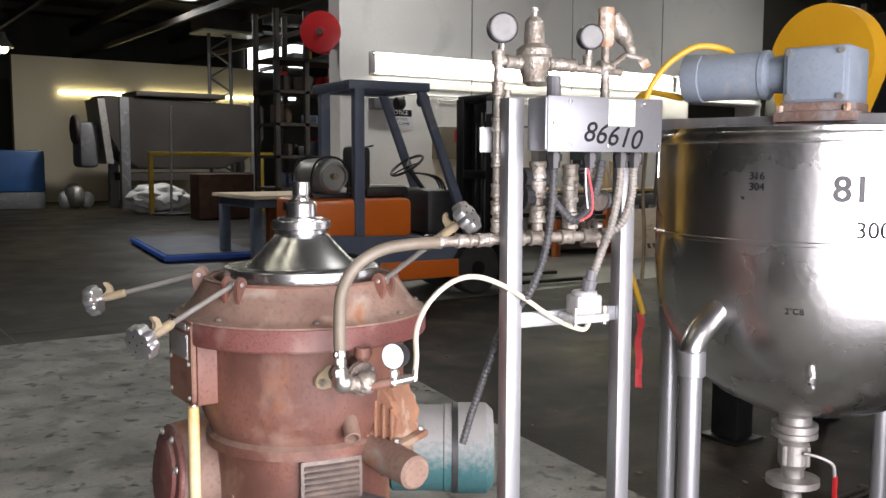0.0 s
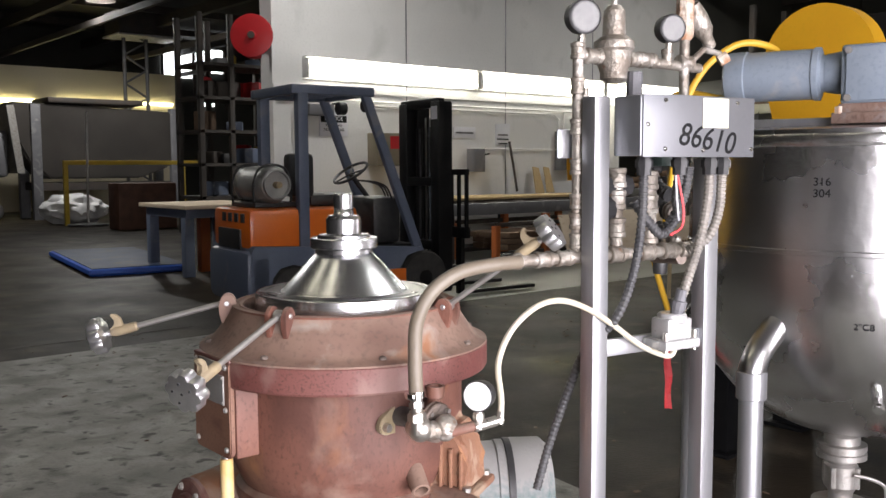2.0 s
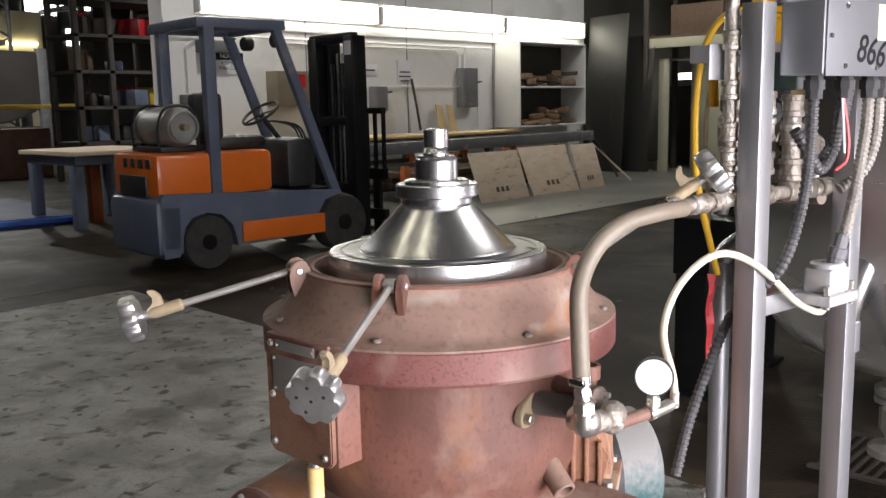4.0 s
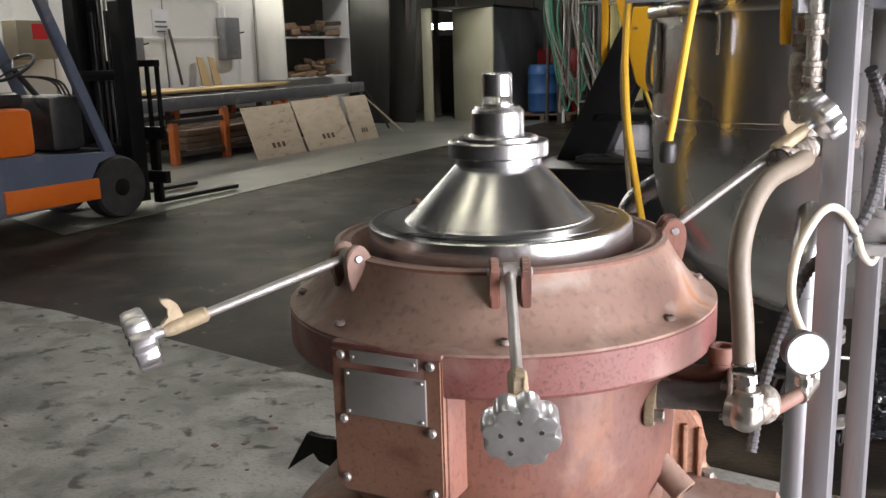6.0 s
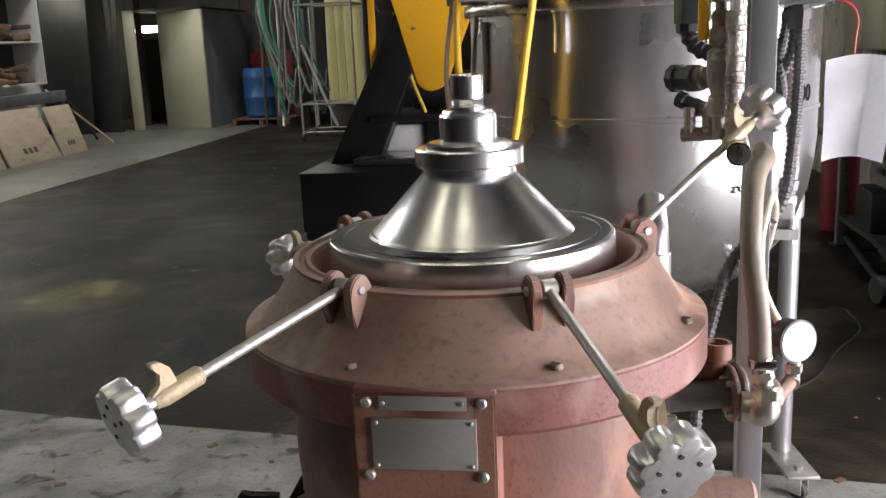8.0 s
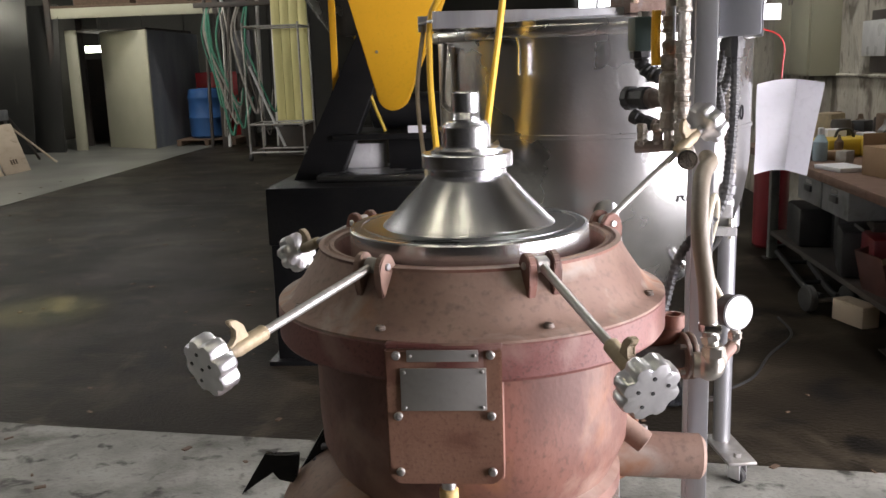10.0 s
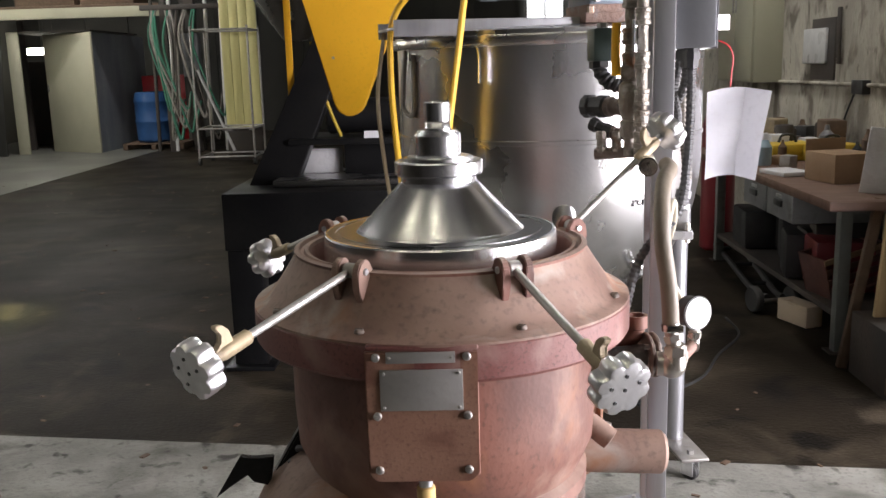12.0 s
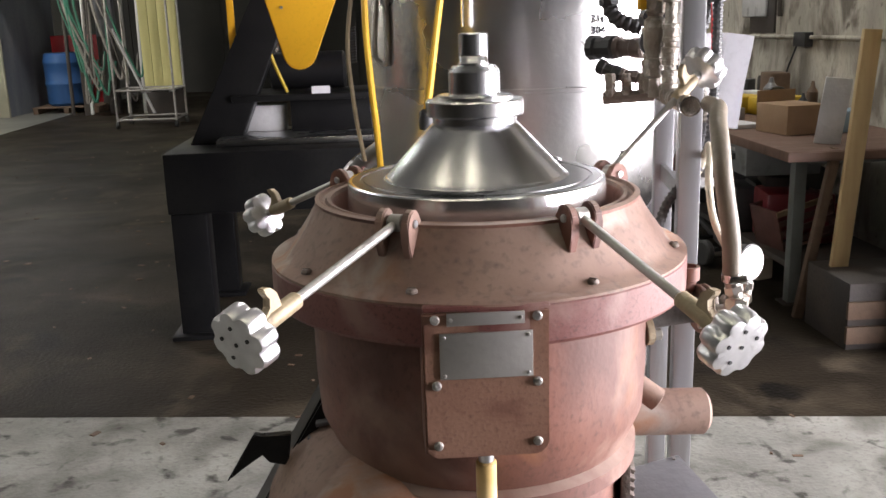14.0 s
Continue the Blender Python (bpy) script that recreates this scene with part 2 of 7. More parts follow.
RUBBER = mat("black_tyre_rubber", (0.025, 0.025, 0.025), (0.045, 0.043, 0.04), 0.75, 0, 10, 90, 0.3)
BLACKPAINT = mat("black_machine_enamel", (0.008, 0.008, 0.009), (0.013, 0.013, 0.013), 0.38, 0, 4, 60, 0.05, spec=0.2)
YELLOW = mat("yellow_enamel", (0.80, 0.43, 0.022), (0.74, 0.38, 0.018), 0.4, 0, 3, 80, 0.05)
YCABLE = mat("yellow_cable", (0.70, 0.42, 0.03), (0.6, 0.34, 0.03), 0.45, 0, 8, 80, 0.05)
GREYPAINT = mat("grey_enamel", (0.15, 0.15, 0.16), (0.12, 0.12, 0.13), 0.45, 0, 5, 90, 0.1, stain=(0.22, 0.22, 0.22), stains=5, cover=0.3)
BOXSTEEL = mat("grey_sheet_steel", (0.25, 0.255, 0.27), (0.21, 0.215, 0.23), 0.38, 0.6, 4, 100, 0.05)
MOTORBLUE = mat("blue_grey_motor_paint", (0.20, 0.24, 0.29), (0.24, 0.28, 0.33), 0.4, 0, 6, 100, 0.08, stain=(0.30, 0.31, 0.33), stains=9, cover=0.3)
TEAL = mat("faded_green_motor_paint", (0.035, 0.115, 0.12), (0.05, 0.14, 0.145), 0.55, 0, 4, 110, 0.15, stain=(0.13, 0.17, 0.165), stains=8, cover=0.34, sharp=0.25)


def dusted(m, colour, low, high):
    """Settled dust on the upward faces of a painted thing."""
    nt = m.node_tree
    p = nt.nodes["Principled BSDF"]
    geo = nt.nodes.new("ShaderNodeNewGeometry")
    sep_z = nt.nodes.new("ShaderNodeSeparateXYZ")
    rag = nt.nodes.new("ShaderNodeTexNoise")
    rag.inputs["Scale"].default_value, rag.inputs["Detail"].default_value = 18, 6
    total = nt.nodes.new("ShaderNodeMath")
    total.operation = "ADD"
    rng = nt.nodes.new("ShaderNodeMapRange")
    rng.inputs["From Min"].default_value, rng.inputs["From Max"].default_value = low + 0.5, high + 0.5
    mixer = nt.nodes.new("ShaderNodeMix")
    mixer.data_type = "RGBA"
    mixer.inputs[7].default_value = (*colour, 1)
    src = p.inputs["Base Color"].links[0].from_socket
    nt.links.new(geo.outputs["Normal"], sep_z.inputs[0])
    nt.links.new(sep_z.outputs[2], total.inputs[0])
    nt.links.new(rag.outputs[0], total.inputs[1])
    nt.links.new(total.outputs[0], rng.inputs["Value"])
    nt.links.new(rng.outputs[0], mixer.inputs["Factor"])
    nt.links.new(src, mixer.inputs[6])
    nt.links.new(mixer.outputs[2], p.inputs["Base Color"])
    return m


FKBLUE = mat("slate_blue_truck_paint", (0.105, 0.13, 0.19), (0.13, 0.155, 0.215), 0.42, 0, 3, 70, 0.08, stain=(0.17, 0.18, 0.21), stains=4, cover=0.3)
FKORANGE = mat("orange_truck_paint", (0.80, 0.18, 0.02), (0.72, 0.15, 0.018), 0.33, 0, 3, 70, 0.05, coat=0.3)
WHITEWALL = mat("grimy_white_wall_panel", (0.70, 0.695, 0.685), (0.64, 0.635, 0.625), 0.55, 0, 0.8, 30, 0.05, stain=(0.42, 0.43, 0.41), stains=1.5, cover=0.32, sharp=0.35)
PALEWALL = mat("cream_painted_wall", (0.62, 0.56, 0.42), (0.58, 0.52, 0.38), 0.6, 0, 0.5, 20, 0.05)
OLDWALL = mat("stained_plaster_wall", (0.47, 0.44, 0.375), (0.31, 0.285, 0.24), 0.85, 0, 3.0, 40, 0.5, stain=(0.15, 0.13, 0.105), stains=5, cover=0.46, sharp=0.13, stretch=(1, 1, 0.55), third=(0.10, 0.088, 0.07), thirds=13, thirdcover=0.63, grit=0.4)
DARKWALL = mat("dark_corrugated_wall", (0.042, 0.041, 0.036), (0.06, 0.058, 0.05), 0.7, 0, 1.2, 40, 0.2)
CEILPALE = mat("pale_bounce_roof", (0.19, 0.19, 0.185), (0.15, 0.15, 0.145), 0.7, 0, 0.6, 30, 0.1)
CEIL = mat("dark_roof_deck", (0.035, 0.033, 0.03), (0.05, 0.047, 0.042), 0.85, 0, 1.0, 30, 0.2)
IRON = mat("dark_structural_steel", (0.05, 0.045, 0.042), (0.075, 0.06, 0.05), 0.65, 0.2, 3, 60, 0.2)
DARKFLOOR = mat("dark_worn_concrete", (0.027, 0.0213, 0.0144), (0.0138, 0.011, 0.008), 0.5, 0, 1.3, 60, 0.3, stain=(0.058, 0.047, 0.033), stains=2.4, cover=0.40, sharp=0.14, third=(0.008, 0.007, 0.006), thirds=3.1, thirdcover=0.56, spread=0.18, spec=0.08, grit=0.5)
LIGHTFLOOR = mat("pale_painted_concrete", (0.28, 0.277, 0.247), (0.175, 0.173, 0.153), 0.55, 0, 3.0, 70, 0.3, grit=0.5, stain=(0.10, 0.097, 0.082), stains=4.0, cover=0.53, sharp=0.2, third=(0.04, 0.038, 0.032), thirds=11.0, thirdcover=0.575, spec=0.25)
for m in (DARKFLOOR, LIGHTFLOOR):
    m.node_tree.nodes["Principled BSDF"].inputs["Diffuse Roughness"].default_value = 1.0
STRIP = mat("grey_painted_walkway", (0.145, 0.145, 0.127), (0.11, 0.11, 0.097), 0.38, 0, 0.8, 45, 0.1, stain=(0.14, 0.14, 0.125), stains=1.3, cover=0.34, sharp=0.3)
PLY = mat("weathered_plywood", (0.60, 0.50, 0.38), (0.52, 0.42, 0.31), 0.75, 0, 3, 60, 0.2, stain=(0.33, 0.25, 0.17), stains=6, cover=0.27, stretch=(1, 1, 3))
PINE = mat("raw_pine", (0.47, 0.35, 0.18), (0.40, 0.28, 0.14), 0.65, 0, 5, 60, 0.2, stretch=(6, 6, 0.6))
DARKWOOD = mat("old_dark_timber", (0.090, 0.057, 0.036), (0.132, 0.084, 0.054), 0.7, 0, 5, 60, 0.3, stretch=(4, 1, 4))
BENCHTOP = mat("worn_bench_timber", (0.15, 0.085, 0.06), (0.11, 0.065, 0.045), 0.6, 0, 6, 60, 0.2, stretch=(1, 5, 1))
CARD = mat("brown_cardboard", (0.29, 0.19, 0.115), (0.25, 0.16, 0.09), 0.8, 0, 6, 60, 0.1)
RACKORANGE = mat("orange_rack_steel", (0.50, 0.14, 0.035), (0.38, 0.10, 0.03), 0.5, 0, 5, 60, 0.15)
RACKYEL = mat("yellow_rail_paint", (0.55, 0.38, 0.03), (0.45, 0.30, 0.03), 0.5, 0, 4, 60, 0.1)
BLUEPLASTIC = mat("blue_drum_plastic", (0.03, 0.10, 0.27), (0.025, 0.08, 0.22), 0.4, 0, 4, 60, 0.05)
BLUESCALE = mat("blue_floor_scale_paint", (0.030, 0.042, 0.075), (0.04, 0.053, 0.085), 0.6, 0, 3, 60, 0.1, spec=0.2, stain=(0.05, 0.05, 0.055), stains=4, cover=0.4)
SCALEEDGE = mat("bright_blue_edge", (0.02, 0.09, 0.42), (0.02, 0.075, 0.36), 0.45, 0, 3, 60, 0.05)
GREENHOSE = mat("green_hose_rubber", (0.05, 0.20, 0.13), (0.04, 0.15, 0.10), 0.5, 0, 6, 60, 0.05)
RED = mat("red_enamel", (0.45, 0.015, 0.02), (0.36, 0.012, 0.016), 0.4, 0, 4, 70, 0.05)
MAROON = mat("dark_red_cylinder_paint", (0.16, 0.015, 0.02), (0.12, 0.012, 0.016), 0.35, 0, 4, 70, 0.05)
PINK = mat("pink_barrier_tape", (0.80, 0.10, 0.11), (0.7, 0.08, 0.09), 0.4, 0, 12, 60, 0.05)
WHITEPAPER = mat("white_paper", (0.66, 0.66, 0.69), (0.60, 0.60, 0.64), 0.5, 0, 5, 60, 0.03)
STICKER = mat("pale_yellow_sticker", (0.82, 0.78, 0.48), (0.78, 0.76, 0.55), 0.5, 0, 10, 60, 0.02)
INK = mat("black_marker", (0.012, 0.012, 0.014), (0.02, 0.02, 0.02), 0.8, 0, 30, 90, 0, spec=0.1)
PRINT = mat("grey_print", (0.05, 0.05, 0.055), (0.075, 0.075, 0.08), 0.6, 0, 30, 90, 0)
DIAL = mat("white_gauge_dial", (0.86, 0.86, 0.85), (0.82, 0.82, 0.81), 0.25, 0, 10, 60, 0)
CABINET = mat("cream_locker_paint", (0.40, 0.39, 0.29), (0.36, 0.35, 0.26), 0.5, 0, 2, 60, 0.05)
CABSIDE = mat("blue_grey_locker_side", (0.20, 0.22, 0.25), (0.30, 0.32, 0.34), 0.45, 0, 3, 60, 0.05, stretch=(1, 1, 0.3))
CURTAIN = mat("yellowed_panel", (0.80, 0.74, 0.34), (0.68, 0.62, 0.27), 0.5, 0, 2, 60, 0.05, stretch=(6, 6, 0.4))
SOLENOID = mat("clouded_plastic_valve", (0.5, 0.5, 0.5), (0.4, 0.4, 0.4), 0.3, 0.2, 30, 90, 0.1)
BAG = mat("white_plastic_sheet", (0.6, 0.6, 0.6), (0.5, 0.5, 0.51), 0.3, 0, 8, 40, 0.5)
DARKSHEET = mat("grimy_dark_sheet", (0.030, 0.030, 0.026), (0.020, 0.020, 0.018), 0.6, 0, 1.5, 60, 0.1, stain=(0.05, 0.048, 0.04), stains=3, cover=0.3, stretch=(1, 1, 0.3))
TUBE_LIGHT = glow("fluorescent_tubes", (1.0, 0.97, 0.84), 10.0)
TUBE_FAR = glow("far_fluorescent_tubes", (1.0, 0.9, 0.5), 7.0)
STRIP_TUBE = glow("strip_light_tubes", (1.0, 0.95, 0.75), 4.0)
WINDOW_LIGHT = glow("bright_window_sky", (0.95, 0.97, 1.0), 3.0)
DRUMSCRAP = mat("brown_scrap", (0.24, 0.15, 0.09), (0.14, 0.09, 0.055), 0.7, 0, 14, 60, 0.4)
GLASSBLUE = mat("pale_blue_bottle", (0.35, 0.45, 0.52), (0.3, 0.4, 0.47), 0.15, 0, 8, 40, 0)
dusted(TEAL, (0.29, 0.285, 0.275), -0.25, 0.5)
dusted(RUST, (0.235, 0.165, 0.13), 0.35, 1.1)

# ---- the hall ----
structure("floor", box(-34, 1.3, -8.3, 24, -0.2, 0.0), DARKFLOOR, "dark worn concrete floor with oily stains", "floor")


def slab(name, corners, z, material, label):
    b = bmesh.new()
    lo = [b.verts.new((x, y, 0.0005)) for x, y in corners]
    hi = [b.verts.new((x, y, z)) for x, y in corners]
    b.faces.new(lo), b.faces.new(hi)
    for i in range(len(lo)):
        j = (i + 1) % len(lo)
        b.faces.new((lo[i], lo[j], hi[j], hi[i]))
    return structure(name, b, material, label, "floor")


# slab ends at y -0.75, out of view, so less light bounces up
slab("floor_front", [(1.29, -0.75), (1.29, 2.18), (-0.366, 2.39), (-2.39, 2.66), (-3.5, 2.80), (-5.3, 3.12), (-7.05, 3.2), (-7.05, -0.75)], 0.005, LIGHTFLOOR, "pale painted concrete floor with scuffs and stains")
slab("floor_walkway", [(-7.06, 4.7), (-7.06, 19.9), (-10.95, 19.9), (-10.95, 6.1)], 0.005, STRIP, "grey painted concrete walkway along the wall")

# lamp wall with a thick return, and the other walls that close the place
structure("wall_west", box(-11.3, -11.0, 6.0, 15.1, 0, 6.2), WHITEWALL, "grimy white painted wall with conduits", "wall")
# this stretch's lack of light is put into its near-black colour
structure("wall_west_far", box(-11.3, -11.0, 15.1, 20.0, 0, 6.2), DARKWALL, "wall with its lack of light put into a near-black colour", "wall")
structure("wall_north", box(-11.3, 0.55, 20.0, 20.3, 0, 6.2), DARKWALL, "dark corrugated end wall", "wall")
structure("wall_east", box(0.55, 0.85, 2.9, 20.3, 0, 6.2), OLDWALL, "stained bare plaster wall behind the bench", "wall")
# unseen closing wall, pushed out to x 0.13 to shade the bench
structure("wall_jog", box(0.13, 1.6, 2.65, 2.9, 0, 6.2), OLDWALL, "unseen plaster wall, extended to keep door light off the bench", "wall")
b = box(1.3, 1.6, 1.95, 2.65, 0, 6.2)
box(1.3, 1.6, -8.3, -1.0, 0, 6.2, bm=b)
box(1.3, 1.6, -1.0, 1.95, 2.4, 6.2, bm=b)
structure("wall_door", b, OLDWALL, "plaster wall with an open dock door", "wall")
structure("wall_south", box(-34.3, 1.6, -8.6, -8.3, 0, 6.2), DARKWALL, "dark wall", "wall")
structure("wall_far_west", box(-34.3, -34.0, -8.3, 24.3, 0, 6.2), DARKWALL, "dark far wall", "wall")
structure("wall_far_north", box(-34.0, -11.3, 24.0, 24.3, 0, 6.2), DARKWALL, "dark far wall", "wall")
structure("ceiling", box(-34.3, -9.0, -8.6, 24.3, 6.2, 6.4), CEIL, "dark roof deck", "ceiling")
# out of view, made pale so it bounces light and brightens the cone
structure("ceiling_front", box(-9.0, 1.6, -8.6, 24.3, 6.2, 6.4), CEILPALE, "unseen front roof, made pale to bounce light down", "ceiling")
structure("ground_outside", box(1.3, 60, -40, 40, -0.25, -0.02), STRIP, "concrete yard outside the door", "ground")

# ---- the separator ----
SX, SY = -1.766, 0.868
sep = thing("centrifugal_separator", (SX, SY, 0), "rusty red cast-iron centrifugal separator with a bright steel bowl", "separator")
HOUSING = dusted(mat("stained_oxide_paint", (0.185, 0.080, 0.056), (0.098, 0.042, 0.031), 0.58, 0, 9, 150, 0.05, stain=(0.27, 0.175, 0.135), stains=5, cover=0.44, sharp=0.12, third=(0.26, 0.115, 0.055), thirds=6, thirdcover=0.575, grit=0.55, stretch=(1, 1, 0.75)), (0.235, 0.165, 0.13), 0.35, 1.1)
housing = part("housing", lathe([(0.17, 0.30), (0.185, 0.34), (0.185, 0.733), (0.206, 0.740), (0.206, 0.760), (0.196, 0.768), (0.214, 0.81), (0.217, 0.86), (0.217, 0.99), (0.18, 0.99), (0.18, 0.95)], (SX, SY), 72), HOUSING, sep)
part("base", lathe([(0.30, 0.0), (0.30, 0.05), (0.26, 0.09), (0.22, 0.22), (0.20, 0.31)], (SX, SY), 48), RUST, sep)
part("rim_band", lathe([(0.217, 0.967), (0.262, 0.967), (0.2645, 0.971), (0.2645, 1.010), (0.262, 1.013), (0.217, 1.012)], (SX, SY), 96), BANDRED, sep, "maroon painted rim band")
part("hood", lathe([(0.2640, 1.012), (0.2640, 1.0150), (0.259, 1.0175), (0.249, 1.0205), (0.242, 1.026), (0.232, 1.038), (0.219, 1.057), (0.211, 1.070), (0.206, 1.079), (0.204, 1.0855), (0.199, 1.0875), (0.197, 1.083), (0.193, 1.082), (0.191, 1.086), (0.186, 1.085), (0.1845, 1.078), (0.1835, 1.02)], (SX, SY), 96, cap=False), DUSTY, sep, "dust-covered red conical hood")
part("hood_lip", lathe([(0.2045, 1.0785), (0.2060, 1.0855), (0.2000, 1.0870), (0.1975, 1.0805), (0.1935, 1.0805), (0.1915, 1.0850), (0.1862, 1.0840), (0.1825, 1.072), (0.1825, 1.03), (0.186, 1.03)], (SX, SY), 96, cap=False), RUST, sep)
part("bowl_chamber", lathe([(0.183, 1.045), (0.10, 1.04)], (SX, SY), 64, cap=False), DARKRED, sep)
part("bowl_flange", lathe([(0.155, 1.045), (0.163, 1.05), (0.1655, 1.054), (0.1632, 1.1035), (0.1618, 1.1055), (0.1580, 1.1056)], (SX, SY), 128, cap=False), STEEL, sep, "bright turned steel bowl flange")
part("flange_face", lathe([(0.1582, 1.1054), (0.1475, 1.1057), (0.1470, 1.1045), (0.1435, 1.1045), (0.143, 1.1060), (0.125, 1.1063), (0.116, 1.1060)], (SX, SY), 128, cap=False), FLANGE, sep, "machined flange face with fine rings, dark reflection put into its colour")
part("bowl_cone", lathe([(0.118, 1.106), (0.1155, 1.1085), (0.1135, 1.1095), (0.057, 1.170), (0.053, 1.1735), (0.053, 1.184)], (SX, SY), 96), STEEL, sep, "bright turned steel cone")
part("lock_ring", lathe([(0.053, 1.182), (0.0605, 1.1825), (0.0615, 1.1845), (0.0615, 1.2005), (0.060, 1.2025), (0.049, 1.2025), (0.0485, 1.2065), (0.044, 1.2085), (0.03, 1.2085)], (SX, SY), 72), STEEL, sep)
part("hub", lathe([(0.031, 1.206), (0.0315, 1.208), (0.0322, 1.210), (0.0322, 1.236), (0.031, 1.2395), (0.0285, 1.2405), (0.0275, 1.2435), (0.020, 1.2445)], (SX, SY), 48), STEEL, sep)
spin = [(0.0195, 1.243), (0.0195, 1.2465)]
for i in range(4):
    spin += [(0.0184, 1.2475 + i * 0.002), (0.0178, 1.2485 + i * 0.002)]
part("spindle", lathe(spin + [(0.0184, 1.256), (0.0184, 1.281), (0.0172, 1.283)], (SX, SY), 48), STEEL, sep, "threaded steel spindle")

# name plate housing on the front
b = box(-1.852, -1.718, 0.616, 0.75, 0.845, 1.009, 0.004)
part("plate_housing", b, HOUSING, sep)
part("flat_lip", box(-1.850, -1.718, 0.6045, 0.66, 1.0085, 1.0145, 0.0025), BANDRED, sep)
outline = [(-0.066, 0.0790), (0.066, 0.0790), (0.066, -0.074), (0.056, -0.084), (-0.056, -0.084), (-0.066, -0.074)]
cover = part("cover_plate", prism(outline, 0.010, pose(-1.785, 0.605, 0.929), bev=0.002), mat("rusted_cover_paint", (0.19, 0.093, 0.060), (0.23, 0.125, 0.083), 0.6, 0, 9, 220, 0.06, grit=0.4, stain=(0.13, 0.055, 0.036), stains=14, cover=0.47), sep, "rust-speckled cover plate")
part("name_plate", box(-1.8335, -1.7365, 0.6022, 0.6055, 0.936, 0.986, 0.0006), mat("blank_zinc_plate", (0.36, 0.35, 0.33), (0.31, 0.30, 0.285), 0.45, 0.6, 8, 120, 0.05), cover, "blank grey metal name plate")
part("small_plate", box(-1.8255, -1.7450, 0.6022, 0.6055, 0.994, 1.0075, 0.0006), bpy.data.materials["blank_zinc_plate"], cover, "narrow grey metal plate")


def screw(p, d, r, parent, material=DULL):
    """A slotted round-head screw at p that points along d."""
    b = lathe([(r, 0), (r, r * 0.35), (r * 0.75, r * 0.75), (r * 0.25, r * 0.85)], seg=12)
    for s in (-1, 1):
        box(-r * 0.7, r * 0.7, s * r * 0.13 - r * 0.03, s * r * 0.13 + r * 0.03, r * 0.8, r * 0.93, bm=b)
    b.transform(axis(p, Vector(p) + Vector(d)) @ pose(0, 0, 0, 0, 0, random.uniform(0, 180)))
    return part("screw", b, material, parent)


for x in (-1.8375, -1.7315):
    for z in (1.001, 0.929, 0.861):
        screw((x, 0.605, z), (0, -1, 0), 0.0052, cover)
for x, z in ((-1.8215, 1.0008), (-1.749, 1.0008), (-1.829, 0.982), (-1.741, 0.982), (-1.829, 0.940), (-1.741, 0.940)):
    screw((x, 0.6022, z), (0, -1, 0), 0.0022, cover)

# amber drain tube below the cover plate
part("tube_cap", lathe([(0.0085, 0.828), (0.0085, 0.8415), (0.006, 0.8435)], (-1.785, 0.63), 16), ALU, sep)
part("drain_tube", cyl((-1.785, 0.63, 0.42), (-1.785, 0.63, 0.829), 0.0115, seg=20, bev=0.002), AMBER, sep, "amber plastic drain tube")

# hinged clamp bolts round the hood


def handwheel():
    """A lobed hand wheel, its face along +z."""
    n = 96
    b = bmesh.new()
    rings = []
    for f, z in ((0.35, -0.017), (0.62, -0.016), (0.94, -0.0135), (1.0, -0.010), (1.0, 0.004), (0.95, 0.008), (0.80, 0.0090), (0.5, 0.0092), (0.2, 0.0094)):
        ring = []
        for i in range(n):
            a = 2 * math.pi * i / n
            lobe = 1 - 0.16 * (0.5 - 0.5 * math.cos(8 * a)) ** 2.0 if f > 0.9 else 1
            r = 0.033 * f * lobe
            ring.append(b.verts.new((r * math.cos(a), r * math.sin(a), z)))
        rings.append(ring)
    for p, q in zip(rings, rings[1:]):
        for i in range(n):
            b.faces.new((p[i], p[(i + 1) % n], q[(i + 1) % n], q[i]))
    b.faces.new(rings[0]), b.faces.new(rings[-1])
    return b


